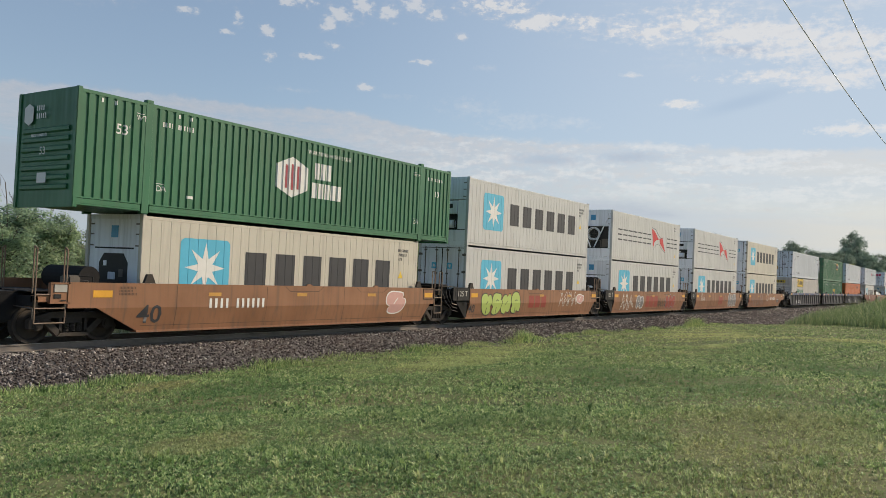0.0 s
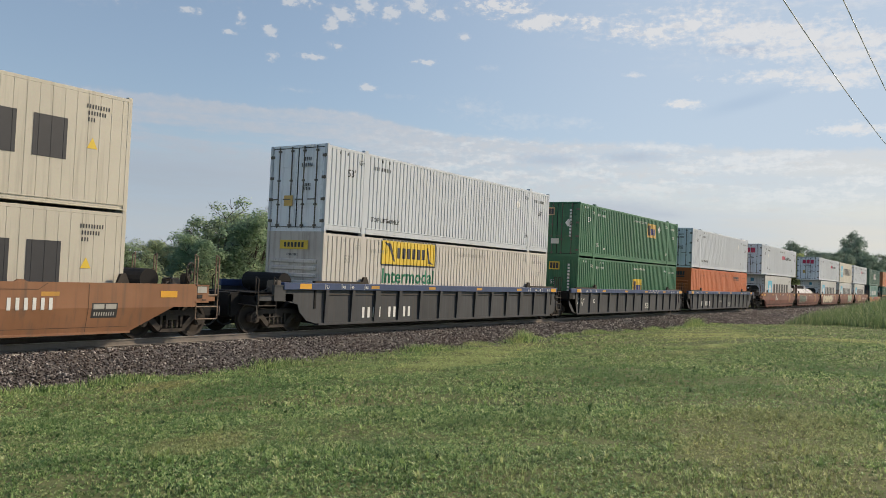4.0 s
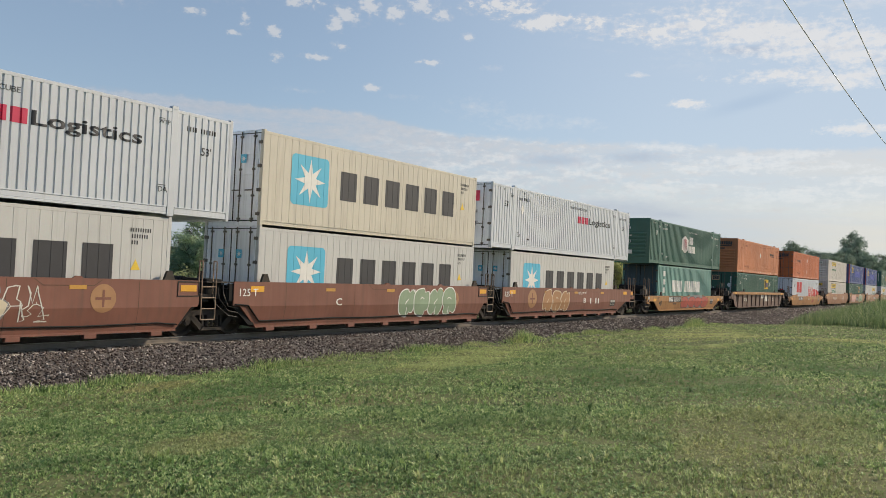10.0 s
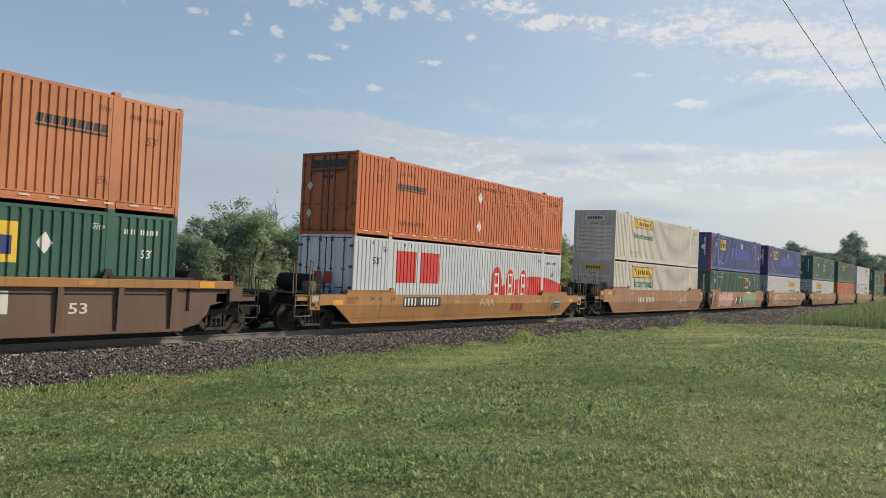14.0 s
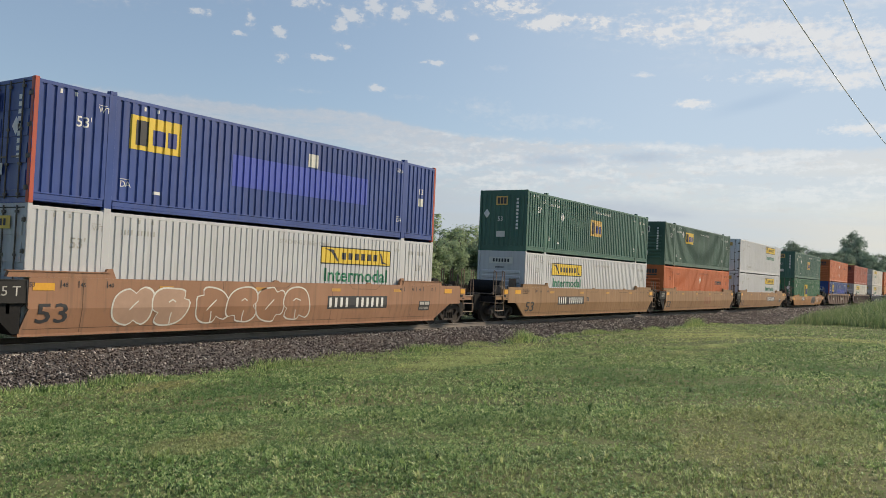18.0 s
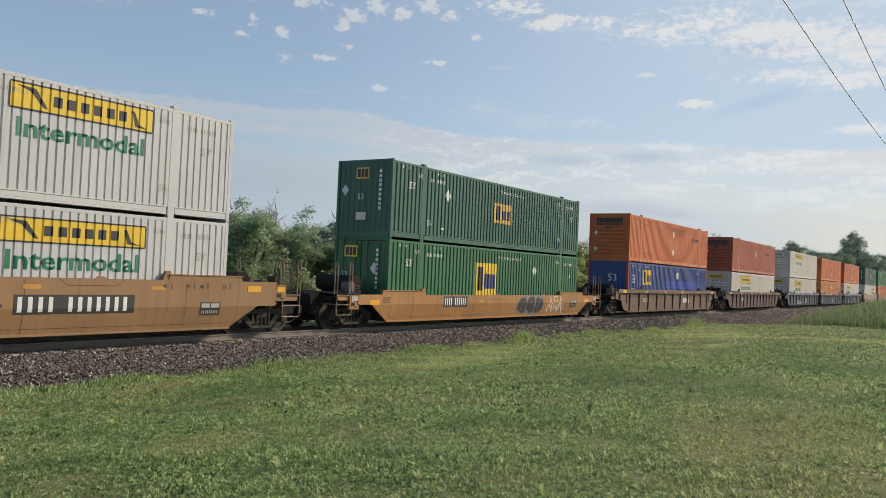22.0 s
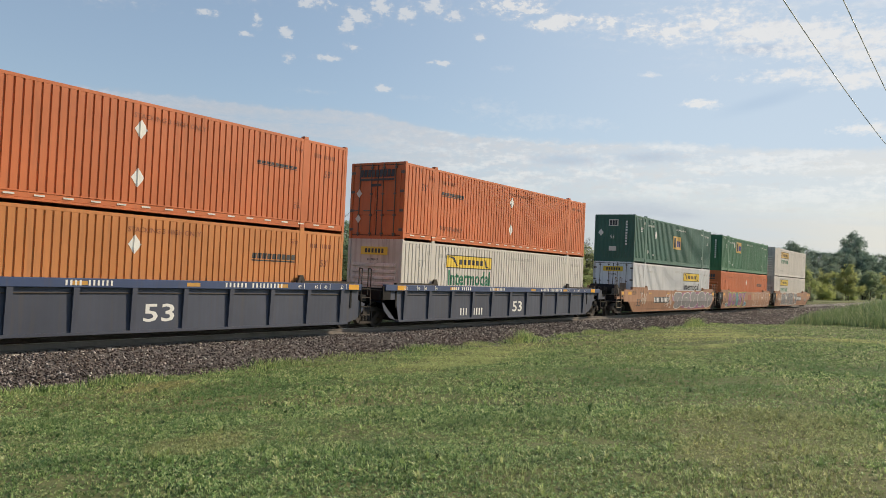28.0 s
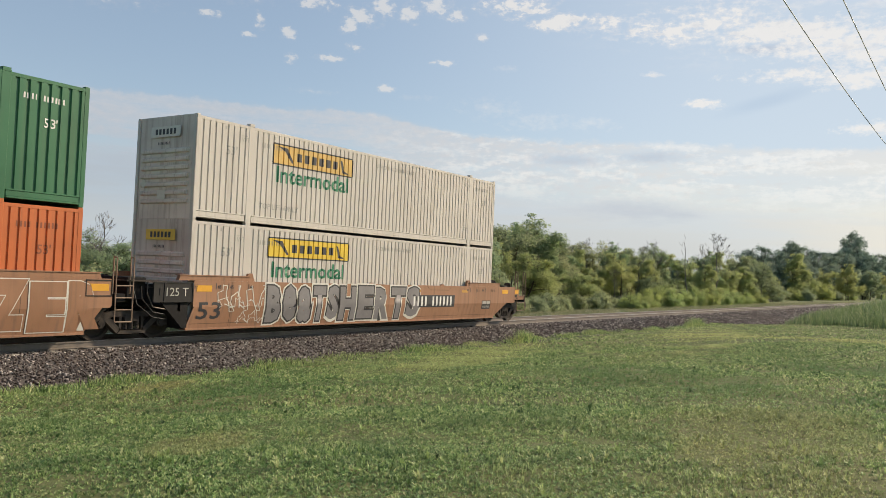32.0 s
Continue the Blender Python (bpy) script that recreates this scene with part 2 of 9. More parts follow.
DUSTY = ballast_material("dusty_ballast_stone", 2.0)
tagged(scatter_stones("ballast_stones_top", 16000, 2, 150, -1.5, 1.5, 0.017, 0.036, 7, DUSTY), "dusty pale ballast stones between the ties", "ballast", kind="stuff")
TIE_WOOD = plain("tie_wood", (0.36, 0.335, 0.30), 0.9, 0.0, 0.45, 5.0, 0.6)
RAIL_SIDE = plain("rail_rust", (0.22, 0.19, 0.165), 0.75, 0.1, 0.35, 9.0)
track = thing("railway_track", "single railway track with rusty rails on wooden ties", "track", kind="structure")
for side in (-1, 1):
    bm = bmesh.new()
    c = side * 0.755
    out = [(-0.076, -0.17), (0.076, -0.17), (0.076, -0.155), (0.012, -0.135), (0.012, -0.045), (0.036, -0.035), (0.036, -0.004), (-0.036, -0.004), (-0.036, -0.035), (-0.012, -0.045), (-0.012, -0.135), (-0.076, -0.155)]
    a = [bm.verts.new((TRACK_X0, c + y, z)) for y, z in out]
    b = [bm.verts.new((TRACK_X1, c + y, z)) for y, z in out]
    for i in range(len(out)):
        k = (i + 1) % len(out)
        bm.faces.new((a[i], a[k], b[k], b[i]))
    rail = part("rail", bm, RAIL_SIDE, track, "steel rail with rust-brown web")
    bm = bmesh.new()
    bx(bm, TRACK_X0, TRACK_X1, c - 0.034, c + 0.034, -0.004, 0.0)
    part("running_surface", bm, BRIGHT, rail, "polished rail head")
bm = bmesh.new()
bx(bm, -0.115, 0.115, -1.25, 1.25, -0.32, -0.180)
bmesh.ops.bevel(bm, geom=bm.edges[:], offset=0.012, segments=1, affect="EDGES")
TIE_MESH = mesh_of("tie", bm, TIE_WOOD)
for i in range(280):
    part("tie", TIE_MESH, None, track, at=pose(-8 + 0.53 * i, 0.03 * math.sin(i * 2.3), 0, 0, 0, 1.1 * math.sin(i * 1.7)))


# ---- train parts ----
WHEEL_R = 0.457


def wheelset_mesh():
    bm = bmesh.new()
    rod(bm, (0, -0.95, 0), (0, 0.95, 0), 0.075, 10)
    for s in (-1, 1):
        prof = [(0.08, 0.66), (0.08, 0.83), (0.13, 0.83), (0.15, 0.76), (0.34, 0.735), (0.385, 0.79), (WHEEL_R, 0.80), (WHEEL_R, 0.70), (0.49, 0.685), (0.49, 0.66), (0.385, 0.66), (0.34, 0.70), (0.13, 0.69), (0.08, 0.66)]
        lathe(bm, [(r, s * h) for r, h in prof], 28)
        lathe(bm, [(0.0, s * 0.955), (0.085, s * 0.955), (0.10, s * 0.90), (0.10, s * 0.83)], 12)
        for i in range(3):
            a = 2 * math.pi * i / 3
            rod(bm, (0.05 * math.cos(a), s * 0.95, 0.05 * math.sin(a)), (0.05 * math.cos(a), s * 0.975, 0.05 * math.sin(a)), 0.014, 6)
    return mesh_of("wheelset", bm, WHEEL)


def sideframe_mesh(s):
    bm = bmesh.new()
    y0, y1 = s * 0.90, s * 1.06
    outline = [(-1.10, 0.34), (-1.10, 0.56), (-0.98, 0.64), (-0.60, 0.74), (0.60, 0.74), (0.98, 0.64), (1.10, 0.56), (1.10, 0.34),
               (1.02, 0.34), (0.98, 0.50), (0.80, 0.50), (0.74, 0.38), (0.42, 0.17), (-0.42, 0.17), (-0.74, 0.38), (-0.80, 0.50), (-0.98, 0.50), (-1.02, 0.34)]
    # a cast frame in pieces round the spring window
    top = [(-1.10, 0.36), (-1.10, 0.56), (-0.98, 0.64), (-0.60, 0.74), (0.60, 0.74), (0.98, 0.64), (1.10, 0.56), (1.10, 0.36), (1.0, 0.36), (0.96, 0.50), (0.55, 0.60), (-0.55, 0.60), (-0.96, 0.50), (-1.0, 0.36)]
    prism(bm, top, y0, y1)
    prism(bm, [(-0.80, 0.53), (-0.62, 0.58), (-0.28, 0.26), (-0.40, 0.17)], y0, y1)
    prism(bm, [(0.80, 0.53), (0.40, 0.17), (0.28, 0.26), (0.62, 0.58)], y0, y1)
    prism(bm, [(-0.42, 0.17), (0.42, 0.17), (0.34, 0.255), (-0.34, 0.255)], y0 - s * 0.03, y1 + s * 0.03)
    prism(bm, [(-0.36, 0.25), (-0.29, 0.25), (-0.29, 0.60), (-0.36, 0.60)], y0, y1)
    prism(bm, [(0.29, 0.25), (0.36, 0.25), (0.36, 0.60), (0.29, 0.60)], y0, y1)
    for e in (-0.89, 0.89):
        rod(bm, (e, s * 0.86, WHEEL_R), (e, s * 1.08, WHEEL_R), 0.135, 12)
        rod(bm, (e, s * 1.08, WHEEL_R), (e, s * 1.11, WHEEL_R), 0.085, 10)
    return mesh_of("sideframe", bm, GREASY)


def spring_mesh():
    """One coil spring, a square wire wound six times."""
    bm = bmesh.new()
    rings = []
    for i in range(61):
        a, z = 2 * math.pi * i / 10, 0.27 + 0.225 * i / 60
        rings.append([bm.verts.new((r * math.cos(a), r * math.sin(a), z + d)) for r, d in ((0.052, -0.012), (0.080, -0.012), (0.080, 0.012), (0.052, 0.012))])
    for p, q in zip(rings, rings[1:]):
        for k in range(4):
            bm.faces.new((p[k], p[(k + 1) % 4], q[(k + 1) % 4], q[k]))
    bm.faces.new(rings[0])
    bm.faces.new(rings[-1])
    return mesh_of("spring", bm, GREASY)


def bolster_mesh():
    bm = bmesh.new()
    bx(bm, -0.20, 0.20, -1.08, 1.08, 0.49, 0.66)
    bx(bm, -0.26, 0.26, -0.45, 0.45, 0.42, 0.70)
    rod(bm, (0, 0, 0.68), (0, 0, 0.80), 0.22, 14)
    for e in (-0.5, 0.5):
        bx(bm, e - 0.05, e + 0.05, -0.78, 0.78, 0.34, 0.44)
        for s in (-1, 1):
            bx(bm, e - 0.06 + 0.05 * (e > 0), e + 0.06 + 0.02 * (e > 0), s * 0.76 - 0.05, s * 0.76 + 0.05, 0.28, 0.50)
    return mesh_of("truck", bm, GREASY)


WHEELSET, BOLSTER = wheelset_mesh(), bolster_mesh()
FRAMES = {s: sideframe_mesh(s) for s in (-1, 1)}
SPRING = spring_mesh()
ROLLING = []   # (wheelset, its place along the train)
MOVING = []    # (thing, x at the start, z)


def truck(parent, x, train_x):
    t = part("truck", BOLSTER, None, parent, "four-wheel cast iron railway truck", pose(x, 0, 0))
    for s in (-1, 1):
        part("sideframe", FRAMES[s], None, t)
        for dx in (-0.17, 0.0, 0.17):
            part("spring", SPRING, None, t, at=pose(dx, s * 1.0, 0))
    for e in (-0.89, 0.89):
        w = part("wheelset", WHEELSET, None, t, "steel wheels on an axle", pose(e, 0, WHEEL_R))
        ROLLING.append((w, e, train_x + x + e))


# flat markings laid on a wall
def flat_bm(shapes):
    bm = bmesh.new()
    for poly in shapes:
        bm.faces.new([bm.verts.new((u, 0, v)) for u, v in poly])
    return bm


LETTERS = {}


def letters_bm(text, size, u, v, align="LEFT", widen=1.0, bold=0.0):
    key = (text, align, bold)
    if key not in LETTERS:
        cu = bpy.data.curves.new("letters", "FONT")
        cu.body, cu.size, cu.align_x, cu.resolution_u, cu.offset = text, 1.0, align, 2, bold
        ob = new("letters", cu)
        LETTERS[key] = bpy.data.meshes.new_from_object(ob.evaluated_get(bpy.context.evaluated_depsgraph_get()))
        bpy.data.objects.remove(ob)
    bm = bmesh.new()
    bm.from_mesh(LETTERS[key])
    k = size / 0.72
    for q in bm.verts:
        q.co = (u + q.co.x * k * widen, 0, v + q.co.y * k)
    return bm


def lay(bm, wall, lift=0.006):
    """Fold a flat marking (in x and z) onto a wall: wall is (xs, ys), the wall's depth along x."""
    xs, ys = wall[0], wall[1]
    lo, hi = min(q.co.x for q in bm.verts), max(q.co.x for q in bm.verts)
    if len(wall) > 2:
        bmesh.ops.bisect_plane(bm, geom=bm.verts[:] + bm.edges[:] + bm.faces[:], dist=1e-5, plane_co=(0, 0, 0.86), plane_no=(0, 0, 1))
    for x in xs:
        if lo + 1e-4 < x < hi - 1e-4:
            bmesh.ops.bisect_plane(bm, geom=bm.verts[:] + bm.edges[:] + bm.faces[:], dist=1e-5, plane_co=(x, 0, 0), plane_no=(1, 0, 0))
    for q in bm.verts:
        q.co.y = float(np.interp(q.co.x, xs, ys)) - lift
        if len(wall) > 2 and q.co.z < 0.86:
            q.co.y += (0.86 - q.co.z) * 0.11 / 0.59
    return bm


def oriented(bm, way):
    bm.normal_update()
    for f in bm.faces:
        if f.normal.dot(Vector(way)) < 0:
            f.normal_flip()
    return bm


def mark(name, bm, material, parent, wall, lift=0.006, label=""):
    lay(bm, wall, lift)
    oriented(bm, (0, -1, 0))
    me = bpy.data.meshes.new(name)
    bm.to_mesh(me)
    bm.free()
    me.materials.append(material)
    return part(name, me, None, parent, label)


def mark_end(name, bm, material, parent, x, width, lift=0.006):
    """A marking on the end wall that faces -x: u runs from the far edge to the near one."""
    for q in bm.verts:
        u, v = q.co.x, q.co.z
        q.co = (x - lift, width / 2 - u, v)
    oriented(bm, (-1, 0, 0))
    me = bpy.data.meshes.new(name)
    bm.to_mesh(me)
    bm.free()
    me.materials.append(material)
    return part(name, me, None, parent)


def rect(u0, u1, v0, v1):
    return [(u0, v0), (u1, v0), (u1, v1), (u0, v1)]


def bars(n, u0, u1, v0, v1, stroke=0.30, slant=0.0):
    """A word that is not spelt out: one plain block for every letter."""
    out = []
    step = (u1 - u0) / n
    for i in range(n):
        a = u0 + i * step + step * 0.06
        s = step * min(0.80, 0.50 + stroke)
        out.append([(a, v0), (a + s, v0), (a + s + slant, v1), (a + slant, v1)])
    return out


def layers(n, u0, u1, v0, v1, thick=0.25):
    """A word in thin lettering that is not spelt out: three flat lines stand for every letter."""
    step, h = (u1 - u0) / n, v1 - v0
    return [rect(u0 + (i + 0.09) * step, u0 + (i + 0.91) * step, v0 + h * (1 - thick) * k / 2, v0 + h * ((1 - thick) * k / 2 + thick)) for i in range(n) for k in range(3)]


def small_bars(n, u0, v, h):
    """Small unreadable print: a row of upright ticks."""
    return [rect(u0 + i * h * 0.72, u0 + i * h * 0.72 + h * 0.34, v, v + h) for i in range(n)]


def star(u, v, r, points=8, inner=0.38):
    return [(u + (r if i % 2 == 0 else r * inner) * math.sin(math.pi * i / points), v + (r if i % 2 == 0 else r * inner) * math.cos(math.pi * i / points)) for i in range(2 * points)]


def rounded(u0, u1, v0, v1, r):
    out = []
    for cu, cv, a0 in ((u1 - r, v1 - r, 0), (u0 + r, v1 - r, 90), (u0 + r, v0 + r, 180), (u1 - r, v0 + r, 270)):
        for k in range(5):
            a = radians(a0 + 22.5 * k)
            out.append((cu + r * math.cos(a), cv + r * math.sin(a)))
    return out


def diamond(u, v, r):
    return [(u, v - r), (u + r * 0.8, v), (u, v + r), (u - r * 0.8, v)]


BOX_H = 2.896

SHARED = {}


def corrugation(length, pitch, posts, depth, groove):
    """Depth of a side wall along x: flat outer panels, narrow grooves, smooth posts."""
    xs, ys = [0.0], [0.0]
    stops = [0.12] + [e for p in posts for e in (p - 0.13, p + 0.13)] + [length - 0.12]
    for a, b in zip(stops[::2], stops[1::2]):
        n = max(1, round((b - a) / pitch))
        st = (b - a) / n
        for i in range(n):
            c = a + (i + 0.5) * st
            for dx, d in ((-groove / 2 - depth * 0.5, 0), (-groove / 2, 1), (groove / 2, 1), (groove / 2 + depth * 0.5, 0)):
                xs.append(c + dx)
                ys.append(depth * d)
    xs.append(length)
    ys.append(0.0)
    return np.array(xs), np.array(ys)


def shared(key, make):
    if key not in SHARED:
        SHARED[key] = make()
    return SHARED[key]


def wall_mesh(wall, side, width, z0, z1, mat):
    bm = bmesh.new()
    xs, ys = wall
    y = -width / 2 + ys if side < 0 else width / 2 - ys
    lo = [bm.verts.new((a, b, z0)) for a, b in zip(xs, y)]
    hi = [bm.verts.new((a, b, z1)) for a, b in zip(xs, y)]
    for i in range(len(xs) - 1):
        f = (lo[i], lo[i + 1], hi[i + 1], hi[i])
        bm.faces.new(f if side < 0 else f[::-1])
    me = bpy.data.meshes.new("side_wall")
    bm.to_mesh(me)
    bm.free()
    me.materials.append(mat)
    return me


def end_plate_mesh(width, mat):
    bm = bmesh.new()
    h = width / 2 - 0.13
    bx(bm, 0.03, 0.06, -h, h, 0.17, BOX_H - 0.1)
    return mesh_of("blind_end", bm, mat)


def end_rib_mesh(width, mat):
    """One level pressed rib of a blind end."""
    bm = bmesh.new()
    h = width / 2 - 0.13
    section = [(0.03, 0.0), (-0.022, 0.035), (-0.022, 0.115), (0.03, 0.15)]
    a = [bm.verts.new((x, -h + 0.14, z)) for x, z in section]
    b = [bm.verts.new((x, h - 0.14, z)) for x, z in section]
    for k in range(3):
        bm.faces.new((a[k], a[k + 1], b[k + 1], b[k]))
    bm.faces.new(a)
    bm.faces.new(b[::-1])
    return mesh_of("rib", bm, mat)


def end_flute_mesh(width, mat):
    """One upright flute of a smooth blind end."""
    bm = bmesh.new()
    section = [(-0.09, 0.03), (-0.06, 0.008), (0.06, 0.008), (0.09, 0.03)]
    a = [bm.verts.new((x, y, 0.25)) for y, x in section]
    b = [bm.verts.new((x, y, BOX_H - 0.2)) for y, x in section]
    for k in range(3):
        bm.faces.new((a[k], a[k + 1], b[k + 1], b[k]))
    bm.faces.new(a)
    bm.faces.new(b[::-1])
    return mesh_of("flute", bm, mat)


def blind_end(ob, kind, width, mat, ribbed, at=None):
    plate = part("blind_end", shared((kind, "plate", mat.name), lambda: end_plate_mesh(width, mat)), None, ob, at=at)
    if ribbed:
        for i in range(7):
            part("rib", shared((kind, "rib", mat.name), lambda: end_rib_mesh(width, mat)), None, plate, at=pose(0, 0, 0.42 + i * 0.235))
    else:
        for i in range(9):
            part("flute", shared((kind, "flute", mat.name), lambda: end_flute_mesh(width, mat)), None, plate, at=pose(0, (i - 4) * (width - 0.26) / 9, 0))


def door_mesh(width, mat, side):
    bm = bmesh.new()
    h = width / 2 - 0.12
    y0, y1 = (0.008, h) if side > 0 else (-h, -0.008)
    bx(bm, 0.03, 0.07, y0, y1, 0.16, BOX_H - 0.11)
    for k in range(4):
        z = 0.30 + k * 0.62
        bx(bm, 0.012, 0.031, y0 + 0.08, y1 - 0.08, z, z + 0.45)
    return mesh_of("door", bm, mat)


def seal_mesh(width, side):
    bm = bmesh.new()
    h = width / 2 - 0.12
    y0, y1 = (0.0, h + 0.015) if side > 0 else (-h - 0.015, 0.0)
    bx(bm, 0.024, 0.05, y0, y0 + 0.022, 0.13, BOX_H - 0.09)
    bx(bm, 0.024, 0.05, y1 - 0.022, y1, 0.13, BOX_H - 0.09)
    bx(bm, 0.024, 0.05, y0 + 0.022, y1 - 0.022, 0.13, 0.155)
    bx(bm, 0.024, 0.05, y0 + 0.022, y1 - 0.022, BOX_H - 0.115, BOX_H - 0.09)
    return mesh_of("door_seal", bm, RUBBER)


def hinge_mesh(width, side):
    bm = bmesh.new()
    h = width / 2 - 0.10
    y0, y1 = sorted((side * (h - 0.10), side * (h + 0.08)))
    bx(bm, -0.012, 0.03, y0, y1, -0.045, 0.045)
    rod(bm, (-0.008, side * (h + 0.02), -0.06), (-0.008, side * (h + 0.02), 0.06), 0.018, 8)
    return mesh_of("hinge", bm, GALV)


def lock_rod_mesh():
    bm = bmesh.new()
    rod(bm, (0.0, 0, 0.10), (0.0, 0, BOX_H - 0.05), 0.02, 8)
    for z in (0.2, 0.9, 1.7, BOX_H - 0.2):
        bx(bm, -0.015, 0.03, -0.06, 0.06, z - 0.03, z + 0.03)
    bx(bm, -0.03, -0.01, -0.02, 0.32, 1.05, 1.085)
    return mesh_of("lock_rod", bm, GALV)


def reefer_end(parent, mat, braced, covered):
    """The machinery end of a refrigerated box: braced, with a middle fan; with the fan to one side; or behind a plain cover."""
    h = 2.438 / 2 - 0.1

    def slab(name, x0, x1, y0, y1, z0, z1, material, label="", edge=0.012):
        bm = bmesh.new()
        bx(bm, x0, x1, y0, y1, z0, z1)
        bmesh.ops.bevel(bm, geom=bm.edges[:], offset=edge, segments=1, affect="EDGES")
        return part(name, bm, material, parent, label)

    slab("back_plate", 0.27, 0.29, -h, h, 0.15, BOX_H - 0.1, CHARCOAL if not covered else mat, "", 0.004)
    slab("evaporator_cover", 0.05, 0.27, -h, h, 1.94 if not covered else 1.0, BOX_H - 0.12, mat, "white evaporator cover")
    slab("sill_cover", 0.05, 0.27, -h, h, 0.19, 0.66, mat, "white lower cover")
    slab("label_plate", 0.042, 0.052, -0.15, 0.15, 2.28, 2.60, LOGO_BLUE, "small blue square plate", 0.003)
    for y in (-h + 0.06, h - 0.20):
        for z in (2.05, 2.35, 2.62):
            slab("latch", 0.03, 0.052, y, y + 0.14, z, z + 0.035, GALV, "", 0.004)
    if covered:
        slab("vent_slot", 0.042, 0.053, -0.85, 0.85, 1.98, 2.02, CHARCOAL, "dark vent slot", 0.003)
        bm = bmesh.new()
        ring = [(-0.62, 1.05), (0.62, 1.05), (0.62, 1.62), (0.42, 1.86), (-0.42, 1.86), (-0.62, 1.62)]
        back, front = [bm.verts.new((0.06, y, z)) for y, z in ring], [bm.verts.new((0.040, y, z)) for y, z in ring]
        bm.faces.new(back)
        bm.faces.new(front)
        for k in range(6):
            bm.faces.new((back[k], back[(k + 1) % 6], front[(k + 1) % 6], front[k]))
        part("machinery_recess", bm, CHARCOAL, parent, "black six-sided machinery panel")
        slab("control_box", 0.022, 0.045, -0.12, 0.20, 1.16, 1.36, mat, "white control box")
        slab("data_plate", 0.030, 0.042, 0.28, 0.42, 1.52, 1.66, mat, "", 0.003)
        slab("data_plate", 0.030, 0.042, -0.44, -0.26, 1.24, 1.44, GALV, "", 0.003)
        return
    cy, cz, r = (0.0, 1.50, 0.36) if braced else (0.62, 1.42, 0.40)
    bm = bmesh.new()
    lathe(bm, [(r - 0.10, 0.24), (r - 0.02, 0.10), (r, 0.07), (r + 0.03, 0.07), (r + 0.03, 0.26)], 30, "x", (0, cy, cz))
    shroud = part("fan_shroud", bm, mat, parent, "white round fan shroud", None, True)
    bm = bmesh.new()
    rod(bm, (0.10, cy, cz), (0.2, cy, cz), 0.09, 14)
    c = Vector((0.15, cy, cz))
    for k in range(5):
        t = 2 * math.pi * k / 5
        e, w = Vector((0, math.cos(t), math.sin(t))), Vector((0, math.cos(t + 0.6), math.sin(t + 0.6)))
        bm.faces.new([bm.verts.new(q) for q in (c + e * 0.08, c + e * (r - 0.08) - Vector((0.03, 0, 0)), c + w * (r - 0.08) + Vector((0.03, 0, 0)), c + w * 0.08)])
    part("fan", bm, CHARCOAL, shroud, "dark condenser fan")
    bm = bmesh.new()
    for q in (0.15, 0.24, 0.32):
        lathe(bm, [(q - 0.005, 0.080), (q + 0.005, 0.080), (q + 0.005, 0.090), (q - 0.005, 0.090), (q - 0.005, 0.080)], 28, "x", (0, cy, cz))
    for k in range(6):
        t = 2 * math.pi * k / 6
        rod(bm, (0.085, cy, cz), (0.085, cy + r * math.cos(t), cz + r * math.sin(t)), 0.006, 5)
    part("fan_guard", bm, GALV, shroud, "wire fan guard")
    if braced:
        for s in (-1, 1):
            bm = bmesh.new()
            rod(bm, (0.05, s * (h - 0.1), BOX_H - 0.2), (0.05, s * 0.10, 0.70), 0.04, 8)
            part("brace", bm, mat, parent, "white diagonal brace")
            y0, y1 = sorted((s * (h - 0.02), s * (h - 0.16)))
            slab("side_strip", 0.06, 0.27, y0, y1, 0.68, 1.93, mat)
            y0, y1 = sorted((s * 0.52, s * 0.92))
            slab("condenser", 0.16, 0.26, y0, y1, 0.74, 1.20, GALV, "grey finned condenser block")
    else:
        slab("control_box", 0.06, 0.26, -0.62, 0.16, 1.34, 1.90, mat, "white control cabinet")
        slab("display_window", 0.05, 0.062, -0.40, -0.06, 1.58, 1.76, CHARCOAL, "dark display window", 0.003)
        slab("side_cover", 0.06, 0.26, -h, -0.66, 0.70, 1.92, mat, "white side cover")
        bm = bmesh.new()
        rod(bm, (0.15, -0.45, 0.92), (0.15, 0.15, 0.92), 0.17, 16)
        rod(bm, (0.15, -0.1, 1.05), (0.15, -0.1, 1.2), 0.06, 10)
        part("compressor", bm, mat, parent, "white compressor in an open recess")
    bm = bmesh.new()
    bar_path(bm, [(0.1, -0.5, 0.72), (0.08, -0.5, 1.1), (0.08, 0.1, 1.14), (0.1, 0.3, 0.72)], 0.018)
    part("pipe", bm, GALV, parent, "bent refrigerant pipe")


